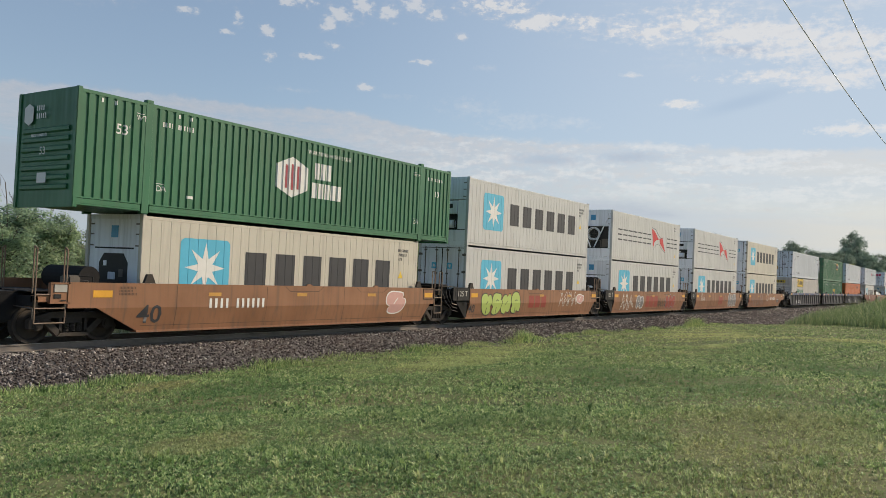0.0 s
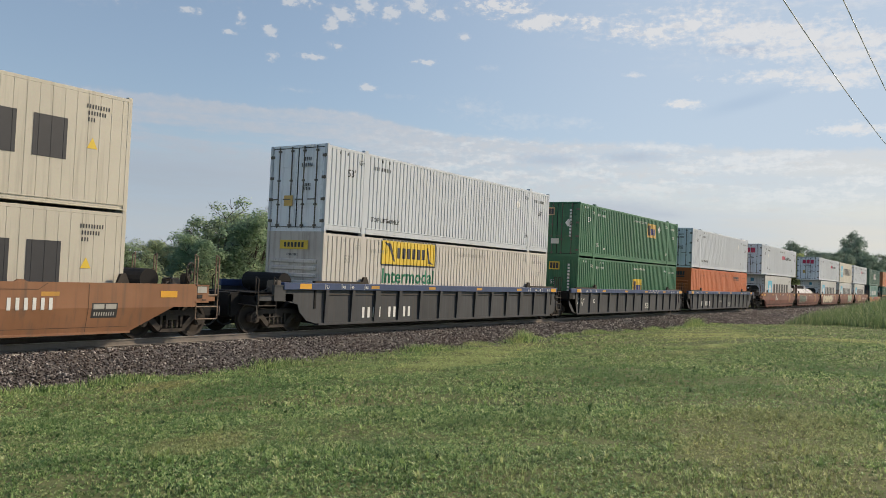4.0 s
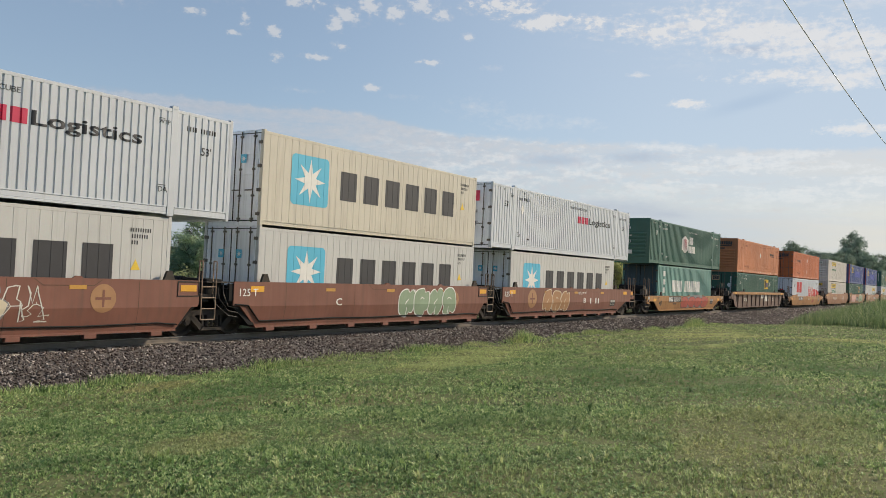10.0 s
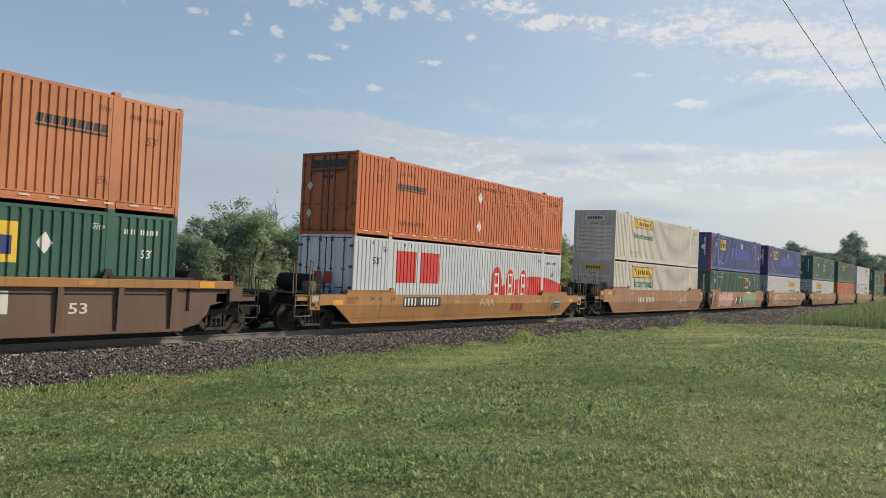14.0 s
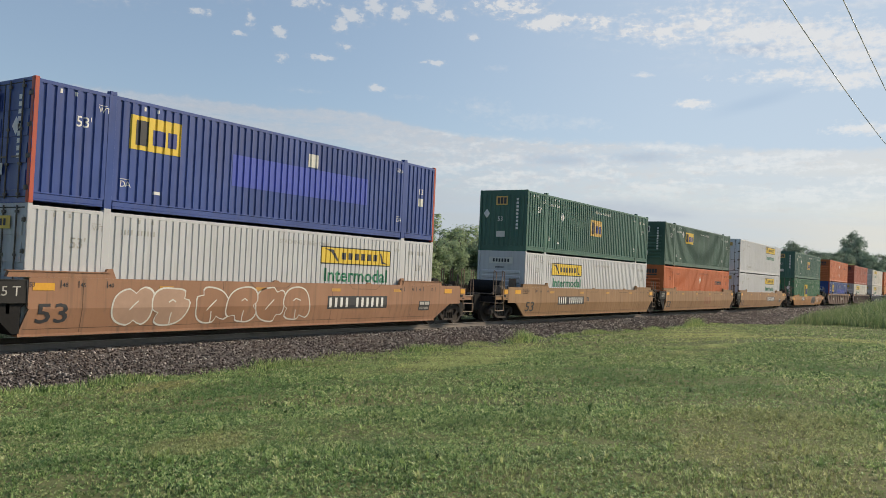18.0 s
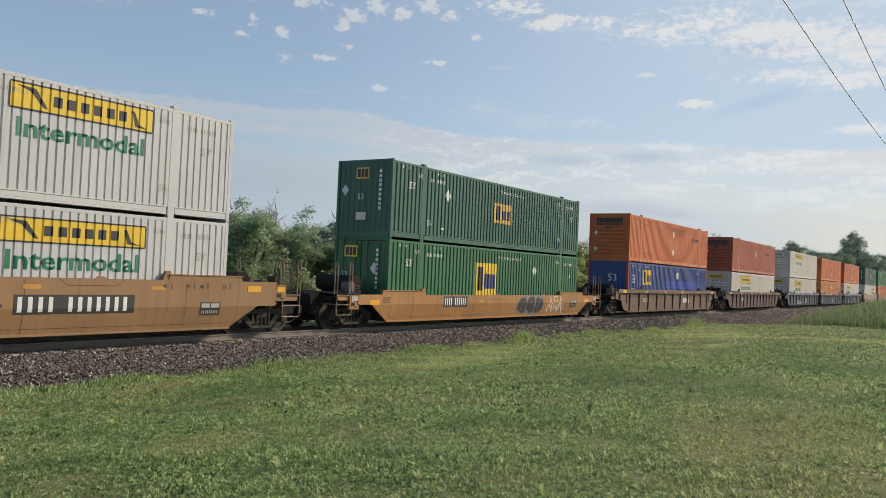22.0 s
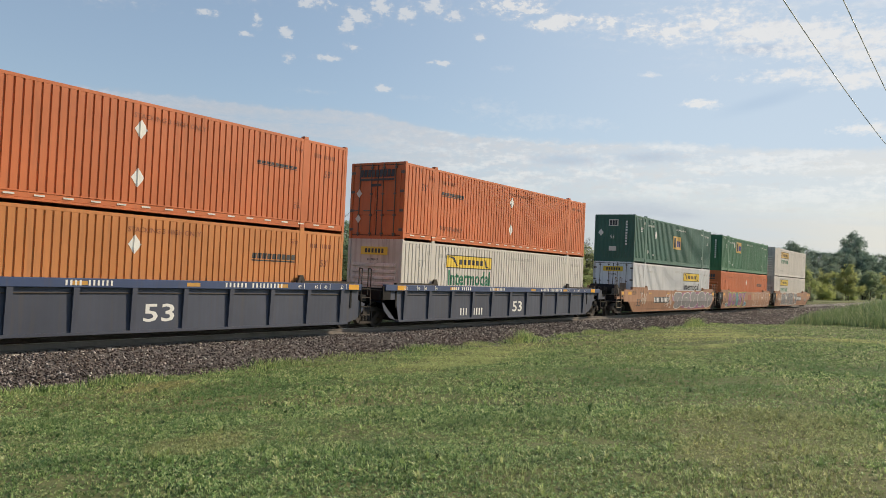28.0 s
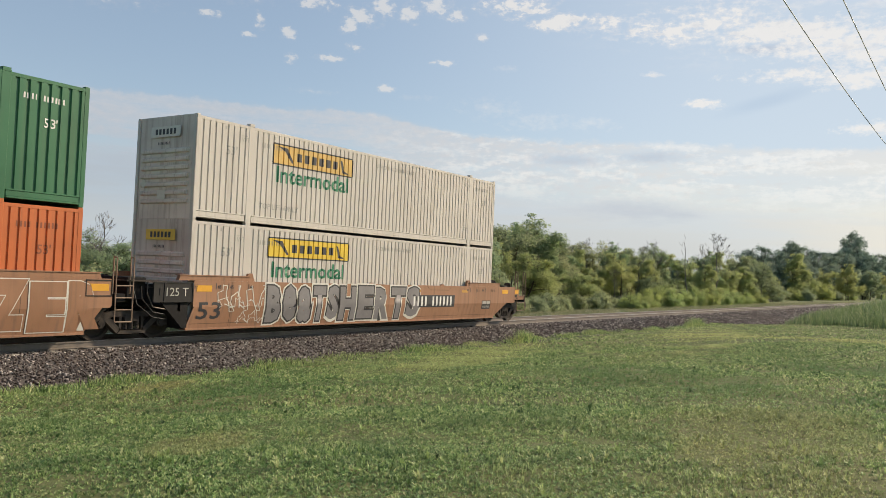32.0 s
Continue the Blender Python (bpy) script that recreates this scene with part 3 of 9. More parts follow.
def container(kind, name, label, mat, s, level, left_end="blind", trim=None, drop=0.0, end_mat=None, post_mat=None, broad=False, pitch=0.218, group="containers on the train"):
    """kind: 53, 40 (dry) or 'reefer'. s: place of its leading edge along the train. level 0 lies in a well, 1 on top of it."""
    length = 16.154 if kind == 53 else 12.192
    width = 2.591 if kind == 53 else 2.438
    z = 0.354 + level * BOX_H - drop
    ob = thing(name, label, "container", pose(s, 0, z), group)
    MOVING.append((ob, s, z))
    trim = trim or mat
    end_mat = end_mat or mat
    post_mat = post_mat or trim
    posts = (2.0, 14.15) if kind == 53 else ()
    if kind == "reefer":
        wall = shared(("wall", kind), lambda: corrugation(length, 0.305, (), 0.005, 0.018))
    elif kind == 53:
        wall = shared(("wall", kind, broad, pitch), lambda: corrugation(length, 0.255, posts, 0.034, 0.07) if broad else corrugation(length, pitch, posts, 0.028, 0.026))
    else:
        wall = shared(("wall", kind), lambda: corrugation(length, 0.278, posts, 0.036, 0.075))
    zb, zt = (0.25 if kind == 53 else 0.15), BOX_H - 0.09
    for side in (-1, 1):
        part("side_wall", shared((kind, broad, pitch, mat.name, side), lambda: wall_mesh(wall, side, width, zb, zt, mat)), None, ob)

    def rails(side, top):
        bm = bmesh.new()
        y0, y1 = side * (width / 2 + 0.004), side * (width / 2 - 0.07)
        y0, y1 = min(y0, y1), max(y0, y1)
        if top:
            bx(bm, 0.1, length - 0.1, y0, y1, zt - 0.045, BOX_H - 0.045)
        elif kind == 53:
            for a, b in ((0.1, 1.87), (2.13, 14.02), (14.28, length - 0.1)):
                bx(bm, a, b, y0, y1, 0.045 if a == 2.13 else 0.06, 0.10)
                bx(bm, a, b, y0, y1, 0.23, 0.27)
                bx(bm, a, b, y0 + 0.012 * (side < 0), y1 - 0.012 * (side > 0), 0.10, 0.23)
        else:
            bx(bm, 0.1, length - 0.1, y0, y1, 0.035, 0.075)
            bx(bm, 0.1, length - 0.1, y0, y1, 0.155, 0.18)
            bx(bm, 0.1, length - 0.1, y0 + 0.022 * (side < 0), y1 - 0.022 * (side > 0), 0.075, 0.155)
        bmesh.ops.bevel(bm, geom=bm.edges[:], offset=0.008, segments=1, affect="EDGES")
        return mesh_of("top_rail" if top else "bottom_rail", bm, trim)

    for side in (-1, 1):
        for top in (True, False):
            part("top_rail" if top else "bottom_rail", shared((kind, "rail", trim.name, side, top), lambda: rails(side, top)), None, ob)

    def corner(x, side):
        bm = bmesh.new()
        y = side * (width / 2 - 0.06)
        bx(bm, x - 0.065, x + 0.065, y - 0.066, y + 0.066, 0.0, BOX_H)
        bmesh.ops.bevel(bm, geom=bm.edges[:], offset=0.015, segments=2, affect="EDGES")
        return mesh_of("corner_post", bm, post_mat)

    for x in (0.062, length - 0.062):
        for side in (-1, 1):
            part("corner_post", shared((kind, "corner", post_mat.name, x, side), lambda: corner(x, side)), None, ob)

    def lift_post(x, side):
        bm = bmesh.new()
        y = side * (width / 2 - 0.06)
        bx(bm, x - 0.11, x + 0.11, y - 0.068, y + 0.068, 0.0, BOX_H)
        bmesh.ops.bevel(bm, geom=bm.edges[:], offset=0.012, segments=1, affect="EDGES")
        bx(bm, x - 0.09, x + 0.09, y - 0.075, y + 0.075, BOX_H - 0.05, BOX_H + 0.035)
        return mesh_of("lift_post", bm, trim)

    for x in posts:
        for side in (-1, 1):
            lp = part("lift_post", shared((kind, "lift", trim.name, x, side), lambda: lift_post(x, side)), None, ob)

    def roof():
        bm = bmesh.new()
        bx(bm, 0.05, length - 0.05, -width / 2 + 0.05, width / 2 - 0.05, BOX_H - 0.10, BOX_H - 0.062)
        bx(bm, 0.05, length - 0.05, -width / 2 + 0.09, width / 2 - 0.09, 0.06, 0.14)
        for i in range(int(length / 0.6)):
            bx(bm, 0.2 + i * 0.6, 0.5 + i * 0.6, -width / 2 + 0.15, width / 2 - 0.15, BOX_H - 0.063, BOX_H - 0.050)
        return mesh_of("roof_and_floor", bm, trim)

    part("roof", shared((kind, "roof", trim.name), roof), None, ob)

    def header(low):
        bm = bmesh.new()
        z0, z1 = (0.0, 0.18) if low else (BOX_H - 0.13, BOX_H)
        bx(bm, 0.03, 0.09, -width / 2 + 0.1, width / 2 - 0.1, z0, z1)
        bmesh.ops.bevel(bm, geom=bm.edges[:], offset=0.008, segments=1, affect="EDGES")
        return mesh_of("end_sill" if low else "end_header", bm, end_mat)

    for x in (0.0, length - 0.12):
        for low in (True, False):
            part("end_sill" if low else "end_header", shared((kind, "header", end_mat.name, low), lambda: header(low)), None, ob, at=pose(x, 0, 0))
    # trailing end, plain
    blind_end(ob, kind, width, end_mat, False, pose(length, 0, 0, 0, 0, 180))
    if left_end == "blind":
        blind_end(ob, kind, width, end_mat, True)
    elif left_end == "plain":
        blind_end(ob, kind, width, end_mat, False)
    elif left_end == "door":
        for side in (-1, 1):
            d = part("door", shared((kind, "door", end_mat.name, side), lambda: door_mesh(width, end_mat, side)), None, ob)
            part("door_seal", shared((kind, "seal", side), lambda: seal_mesh(width, side)), None, d, "black rubber door seal")
            for k in range(4):
                part("hinge", shared((kind, "hinge", post_mat.name, side), lambda: hinge_mesh(width, side)), None, d, at=pose(0, 0, 0.35 + 0.72 * k))
            for y in (0.28, 0.85):
                part("lock_rod", shared("lock", lock_rod_mesh), None, d, at=pose(0.0, side * y, 0))
    else:
        reefer_end(ob, end_mat, left_end == "reefer_low", level == 0)
    ob["wall_kind"] = str(kind)
    wx, wy = wall
    return ob, (wx, wy - width / 2), width


# ---- well cars ----
def well_car(style, label, mat, c, size, left="joint", right="joint", left_face=None, right_face=None, chord=None, posts=0, name="well_car"):
    """One unit. c: its middle along the train. size: 40 or 53 feet. left, right: 'end' with a coupler, or 'joint' on a shared truck."""
    ob = thing(name, label, "rail car", pose(c, 0, 0), "well cars of the train")
    MOVING.append((ob, c, 0.0))
    hp = 9.74 if size == 53 else 7.76
    lw = 8.2 if size == 53 else 6.25           # foot of the well
    box = 8.3 if size == 53 else 6.35
    chord = chord or mat
    tz = 1.21 if mat is WELL_YELLOW else 1.47 if mat is WELL_RUST else 1.57   # top of the side
    reach = {}
    for s, kind in ((-1, left), (1, right)):
        if kind == "end":
            reach[s] = lw + 1.7 if size == 53 else lw + 1.95
        else:
            reach[s] = lw + (0.95 if s < 0 else 0.65)
    a, b = -reach[-1], reach[1]
    boxed = style == "smooth" and left == "joint" and mat is not WELL_BROWN   # a dark panel over the shared truck
    for side in (-1, 1):
        bm = bmesh.new()
        if style == "smooth":
            y = side * 1.49
            ua = a + 1.1 if boxed else a
            prism(bm, [(ua, 0.87), (ua + 0.03, 0.86), (b - 0.05, 0.86), (b, 0.92), (b, tz - 0.04), (b - 0.05, tz), (ua + 0.03, tz), (ua, tz - 0.02)], y, y - side * 0.05)
            lo = [(ua + 0.03 if boxed else a + (0.75 if left == "end" else 0.25), 0.86), (-lw, 0.27), (lw, 0.27), (b - (0.75 if right == "end" else 0.25), 0.86)]
            ys = [1.49, 1.38, 1.38, 1.49]
            for th in (0.0,):
                v = [bm.verts.new((x, side * yy, z)) for (x, z), yy in zip(lo, ys)]
                w = [bm.verts.new((x, side * (yy - 0.05), z)) for (x, z), yy in zip(lo, ys)]
                bm.faces.new(v)
                bm.faces.new(w[::-1])
                for i in range(4):
                    bm.faces.new((v[i], w[i], w[(i + 1) % 4], v[(i + 1) % 4]))
            bx(bm, -lw, lw, min(side * 1.40, side * 1.15), max(side * 1.40, side * 1.15), 0.22, 0.275)
            plate = part("side_plate", bm, mat, ob, at=None)
        else:
            y0, y1 = sorted((side * 1.37, side * 1.40))
            arch = [(-lw - 0.15 - 0.9 * math.sin(radians(q)) , 0.27 + 0.75 * (1 - math.cos(radians(q)))) for q in (0, 30, 60, 80)]
            right_arch = [(-x, z) for x, z in arch][::-1]
            prism(bm, arch + [(a, 1.02), (a, 1.36), (b, 1.36), (b, 1.02)] + right_arch, y0, y1)
            plate = part("side_sheet", bm, mat, ob)
            bm = bmesh.new()
            y0, y1 = sorted((side * 1.34, side * 1.50))
            bx(bm, a - 0.05, b + 0.05, y0, y1, 1.35, 1.57)
            bmesh.ops.bevel(bm, geom=bm.edges[:], offset=0.012, segments=1, affect="EDGES")
            part("top_chord", bm, chord, ob)
            bm = bmesh.new()
            y0, y1 = sorted((side * 1.25, side * 1.46))
            bx(bm, -lw - 0.1, lw + 0.1, y0, y1, 0.215, 0.285)
            part("bottom_sill", bm, mat, ob)

            def post_mesh(half):
                q = bmesh.new()
                o0 = [(-half, 0.285), (half, 0.285), (half, 1.36), (-half, 1.36)]
                u = [q.verts.new((x, side * 1.39, z)) for x, z in o0]
                w = [q.verts.new((x, side * (1.45 if z < 1 else 1.49), z)) for x, z in o0]
                q.faces.new(u)
                q.faces.new(w)
                for i in range(4):
                    q.faces.new((u[i], u[(i + 1) % 4], w[(i + 1) % 4], w[i]))
                return mesh_of("post", q, mat)

            for i in range(posts):
                x = -lw + 0.25 + i * (2 * lw - 0.5) / (posts - 1)
                half = 0.13 if posts > 11 and i % 4 == 2 else 0.075
                part("post", shared(("post", mat.name, side, half), lambda: post_mesh(half)), None, ob, at=pose(x, 0, 0))
            if side < 0:
                bm = bmesh.new()
                bar_path(bm, [(-lw + 0.1, -1.415, 1.20), (-0.3, -1.415, 1.22), (lw - 0.1, -1.415, 1.20)], 0.016)
                part("brake_pipe", bm, GREASY, ob, "thin pipe under the top chord")
        # guides along the top of the side, at both ends
        long_guide = size == 53
        for s in (-1, 1):
            bm = bmesh.new()
            x0, x1 = sorted((s * (8.55 if long_guide else 6.40), s * (6.0 if long_guide else 5.95)))
            y0, y1 = sorted((side * 1.475, side * 1.345))
            if style == "smooth" and long_guide:
                prism(bm, [(x0, tz + 0.002), (x1, tz + 0.002), (x1 - 0.05, tz + 0.14), (x0 + 0.05, tz + 0.14)], y0, y1)
                bx(bm, x0, x1, y0 - 0.02, y1 + 0.02, tz + 0.13, tz + 0.155)
            elif long_guide:
                bx(bm, x0, x1, y0, y1, tz + 0.002, tz + 0.07)
            if s < 0:
                xe = x1
            else:
                xe = x0
            prism(bm, [(xe - 0.17, tz + 0.002), (xe + 0.17, tz + 0.002), (xe + 0.06, tz + 0.24), (xe - 0.08, tz + 0.23)], y0 + 0.02, y1 - 0.02)
            part("corner_guide", bm, mat if style == "smooth" and long_guide else GREASY, ob)
        # amber reflectors
        if side < 0:
            n = 6 if size == 53 else 5
            zc = (1.36 if tz > 1.5 else tz - 0.27) if style == "smooth" else 1.46
            yy = 1.49 if style == "smooth" else 1.50
            for i in range(n):
                xa, xb = a + (1.45 if boxed else 0.9), b - (0.36 if right == "joint" else 0.9)
                x = xa + i * (xb - xa) / (n - 1)
                bm = bmesh.new()
                if mat is WELL_YELLOW and i == 1:
                    bm.free()
                    continue
                tip = i in (0, n - 1)
                tall, wide = (0.085, 0.26) if tip else (0.05, 0.22)
                bx(bm, x - wide, x + wide, -yy - 0.006, -yy + 0.01, zc - tall, zc + tall)
                part("reflector", bm, AMBER if tip else OLD_AMBER, plate, "amber reflective strip" if tip else "worn amber reflective strip")
    # floor of the well and its bulkheads
    bm = bmesh.new()
    bx(bm, -lw, lw, -1.2, -0.95, 0.24, 0.345)
    bx(bm, -lw, lw, 0.95, 1.2, 0.24, 0.345)
    for i in range(7):
        x = -lw + 0.2 + i * (2 * lw - 0.4) / 6
        bx(bm, x - 0.2, x + 0.2, -1.3, 1.3, 0.25, 0.34)
    part("well_floor", bm, GREASY, ob)
    for s, kind in ((-1, left), (1, right)):
        far = reach[s]
        bm = bmesh.new()
        x0, x1 = sorted((s * (box + 0.12), s * (box + 0.2)))
        bx(bm, x0, x1, -1.42, 1.42, 0.75, min(1.42, tz - 0.03))
        x0, x1 = sorted((s * (lw + 0.05), s * (box + 0.2)))
        prism(bm, [(s * lw, 0.27), (s * (lw + 0.06), 0.27), (s * (box + 0.55), 0.9), (s * (box + 0.45), 0.95)], -1.36, 1.36)
        part("bulkhead", bm, BLACK_STEEL, ob)
        if kind == "end":
            face = (left_face if s < 0 else right_face) or (hp + 2.1)
            deck_end = hp + 1.25
            bm = bmesh.new()
            x0, x1 = sorted((s * (box + 0.2), s * (deck_end)))
            bx(bm, x0, x1, -0.36, 0.36, 0.80, 1.18)
            x0, x1 = sorted((s * (hp - 0.3), s * (hp + 0.3)))
            bx(bm, x0, x1, -1.4, 1.4, 0.98, 1.22)
            x0, x1 = sorted((s * (deck_end - 0.12), s * deck_end))
            bx(bm, x0, x1, -1.42, 1.42, 0.90, 1.14)
            part("end_platform", bm, BLACK_STEEL, ob, "black platform frame at the car end")
            x0, x1 = sorted((s * (far - 0.1), s * deck_end))
            for side in (-1, 1):
                bm = bmesh.new()
                y0, y1 = sorted((side * 1.42, side * 1.32))
                bx(bm, x0, x1, y0, y1, 1.0, 1.16)
                bmesh.ops.bevel(bm, geom=bm.edges[:], offset=0.012, segments=1, affect="EDGES")
                part("side_beam", bm, mat, ob)
            bm = bmesh.new()
            x0, x1 = sorted((s * (far - 0.15), s * (deck_end - 0.05)))
            for k in range(4):
                y = -1.1 + 0.55 * k
                bx(bm, x0, x1, y, y + 0.46, 1.225, 1.25)
            part("walkway", bm, BLACK_STEEL, ob, "dark steel walkway grating")
            bm = bmesh.new()
            rod(bm, (s * (hp - 0.55), -0.75, 1.56), (s * (hp - 0.55), 0.9, 1.56), 0.29, 18)
            bx(bm, s * (hp - 0.55) - 0.24, s * (hp - 0.55) + 0.24, -0.55, -0.45, 1.24, 1.34)
            bx(bm, s * (hp - 0.55) - 0.24, s * (hp - 0.55) + 0.24, 0.55, 0.65, 1.24, 1.34)
            part("air_reservoir", bm, BLACK_STEEL, ob, "dark air brake reservoir")
            bm = bmesh.new()
            bx(bm, s * (hp + 0.05) - 0.16, s * (hp + 0.05) + 0.16, -1.1, -0.7, 1.25, 1.62)
            bmesh.ops.bevel(bm, geom=bm.edges[:], offset=0.04, segments=2, affect="EDGES")
            part("brake_valve", bm, GALV, ob, "grey brake valve")
            if mat in (WELL_TAN, WELL_SALMON):
                bm = bmesh.new()
                bx(bm, s * (hp - 1.5) - 0.11, s * (hp - 1.5) + 0.11, -0.9, -0.6, 1.30, 1.95)
                bmesh.ops.bevel(bm, geom=bm.edges[:], offset=0.02, segments=1, affect="EDGES")
                part("brake_post", bm, HANDRAIL, ob, "rusty brake post")
            for k in range(3):
                bm = bmesh.new()
                bar_path(bm, [(s * (hp - 0.45 + 0.12 * k), -1.12, 1.2), (s * (hp - 0.40 + 0.12 * k), -1.12, 1.60 - 0.1 * k), (s * (hp + 0.1), -0.9, 1.62 - 0.1 * k), (s * (hp + 0.25 + 0.1 * k), -0.75, 1.25)], 0.016)
                part("brake_pipe", bm, GALV if k else RUBBER, ob, "bent brake pipe")
            bm = bmesh.new()
            x0, x1 = sorted((s * (far - 0.05), s * (far + 0.42)))
            pz = min(1.0, tz - 0.50)
            bx(bm, x0, x1, -1.47, -1.36, pz, pz + 0.48)
            for z in (pz, pz + 0.46):
                bx(bm, x0 - 0.01, x1 + 0.01, -1.49, -1.47, z, z + 0.03)
            part("end_panel", bm, mat, ob, "framed end panel beside the platform")
            bm = bmesh.new()
            bar_path(bm, [(s * (deck_end + 0.02), -1.46, 0.62), (s * (deck_end + 0.02), -1.46, 0.86), (s * (deck_end + 0.04), -0.5, 0.90), (s * (face - 0.3), -0.12, 1.04)], 0.016)
            part("uncoupling_lever", bm, GALV, ob, "bent uncoupling lever")
            if style == "smooth":
                x0, x1 = sorted((s * (far + 0.0), s * (far + 0.37)))
                for name, p, z0, z1, metal in (("panel_reflector", (x0 + 0.03, x1 - 0.03), pz + 0.27, pz + 0.44, AMBER if tz > 1.5 else FAINT), ("panel_plate", (x0 + 0.03, x0 + 0.20), pz + 0.12, pz + 0.22, CHARCOAL), ("panel_latch", (x0 + 0.20, x1 - 0.05), pz + 0.06, pz + 0.09, GREASY)):
                    bm = bmesh.new()
                    bx(bm, p[0], p[1], -1.488, -1.468, z0, z1)
                    part(name, bm, metal, ob)
            if s > 0:
                bm = bmesh.new()
                bx(bm, hp + 0.42, hp + 0.58, -1.05, -0.75, 1.25, 1.75)
                bmesh.ops.bevel(bm, geom=bm.edges[:], offset=0.04, segments=2, affect="EDGES")
                gear = part("brake_gear", bm, GREASY, ob, "dark hand brake gear housing")
                bm = bmesh.new()
                lathe(bm, [(0.255, -0.018), (0.285, -0.018), (0.285, 0.018), (0.255, 0.018), (0.255, -0.018)], 22, "y", (0, 0, 0))
                rod(bm, (0, -0.03, 0), (0, 0.05, 0), 0.045, 8)
                for k in range(5):
                    q = 2 * math.pi * k / 5
                    rod(bm, (0, 0, 0), (0.26 * math.cos(q), 0, 0.26 * math.sin(q)), 0.013, 5)
                part("brake_wheel", bm, GREASY, gear, "round spoked hand brake wheel", pose(hp + 0.5, -1.12, 1.78, 0, 0, 28))
            for side in (-1, 1):
                bm = bmesh.new()
                high = 2.22 if style == "smooth" else 1.66
                xa, xb = s * (deck_end - 0.04), s * (deck_end - 0.78)
                y = side * 1.44
                for x in (xa, xb):
                    bar_path(bm, [(x, y, 0.52), (x, y, high), (x, y - side * 0.12, high + 0.06), (x, y - side * 0.12, 1.2)], 0.02)
                for z in (0.52, 0.86, 1.18):
                    rod(bm, (xa, y, z), (xb, y, z), 0.018, 6)
                part("handrail", bm, HANDRAIL if style == "smooth" else GREASY, ob, "upright grab irons and step")
            bm = bmesh.new()
            x0, x1 = sorted((s * (deck_end - 0.1), s * (face - 0.22)))
            bx(bm, x0, x1, -0.13, 0.13, 0.72, 0.98)
            x0, x1 = sorted((s * (face - 0.30), s * (face + 0.10)))
            bx(bm, x0, x1, -0.20, 0.12, 0.66, 1.02)
            rod(bm, (s * (face - 0.02), -0.16, 0.68), (s * (face - 0.02), -0.16, 1.0), 0.09, 8)
            coupler = part("coupler", bm, GREASY, ob, "rusty knuckle coupler")
            bm = bmesh.new()
            x0, x1 = sorted((s * (deck_end - 0.35), s * (face - 0.32)))
            bx(bm, x0, x1, -0.72, 0.72, 0.50, 1.22)
            bmesh.ops.bevel(bm, geom=bm.edges[:], offset=0.06, segments=2, affect="EDGES")
            part("draft_gear_box", bm, BLACK_STEEL, ob, "black cushioned draft gear housing")
            bm = bmesh.new()
            xa, xb = deck_end - 0.25, face + 0.02
            pts = [(s * (xa + (xb - xa) * t), -0.52, 0.88 - 0.62 * math.sin(math.pi * min(1.0, t * 0.80)) ** 0.8) for t in np.linspace(0, 1, 13)]
            bar_path(bm, pts, 0.03)
            part("air_hose", bm, RUBBER, coupler, "hanging rubber air hose")
        else:
            bm = bmesh.new()
            x0, x1 = sorted((s * (box + 0.2), s * (hp - 0.05)))
            bx(bm, x0, x1, -0.42, 0.42, 0.80, 1.16)
            if s > 0:
                bx(bm, hp - 0.5, hp + 0.35, -0.55, 0.55, 0.82, 1.30)
                bx(bm, hp - 0.75, hp - 0.45, -1.38, 1.38, 1.0, 1.2)
            else:
                bx(bm, -hp + 0.36, -hp + 0.75, -1.38, 1.38, 1.02, 1.36)
            part("end_platform", bm, BLACK_STEEL, ob)
            if s > 0 and style == "smooth":
                bm = bmesh.new()
                for x0, x1, z0, z1 in ((b - 0.72, b - 0.01, tz - 0.43, tz - 0.405), (b - 0.72, b - 0.01, tz - 0.05, tz - 0.025), (b - 0.72, b - 0.70, tz - 0.405, tz - 0.05), (b - 0.03, b - 0.01, tz - 0.405, tz - 0.05)):
                    bx(bm, x0, x1, -1.506, -1.489, z0, z1)
                part("panel_frame", bm, CHARCOAL, ob, "dark raised frame round the end reflector")
            if s > 0:
                for side in (-1, 1):
                    iron = HANDRAIL if style == "smooth" else GREASY
                    bm = bmesh.new()
                    y, y2 = side * 1.43, side * 1.3
                    bar_path(bm, [(b + 0.13, y2, 1.2), (b + 0.13, y2, 2.12), (b + 0.13, y, 2.1), (b + 0.13, y, 0.5), (b + 0.62, y, 0.5), (b + 0.62, y, 2.1), (b + 0.62, y2, 2.12), (b + 0.62, y2, 1.2)], 0.02)
                    ladder = part("ladder", bm, iron, ob, "upright side ladder")
                    for z in (0.8, 1.1, 1.4):
                        bm = bmesh.new()
                        rod(bm, (b + 0.15, y, z), (b + 0.60, y, z), 0.017, 6)
                        part("rung", bm, iron, ladder)
            else:
                bm = bmesh.new()
                if boxed:
                    bx(bm, a - 0.15, a + 1.095, -1.47, -1.40, 1.0, 1.50)
                    for x0, x1, z0, z1 in ((a - 0.15, a + 1.09, 0.985, 1.01), (a - 0.15, a + 1.09, 1.49, 1.515), (a - 0.165, a - 0.14, 1.0, 1.5), (a + 1.07, a + 1.094, 1.0, 1.5), (a + 0.16, a + 0.18, 1.01, 1.49)):
                        bx(bm, x0, x1, -1.485, -1.47, z0, z1)
                    bx(bm, a + 0.02, a + 0.11, -1.482, -1.47, 1.18, 1.36)
                    part("gusset_panel", bm, CHARCOAL, ob, "dark framed panel over the shared truck")
                    bm = bmesh.new()
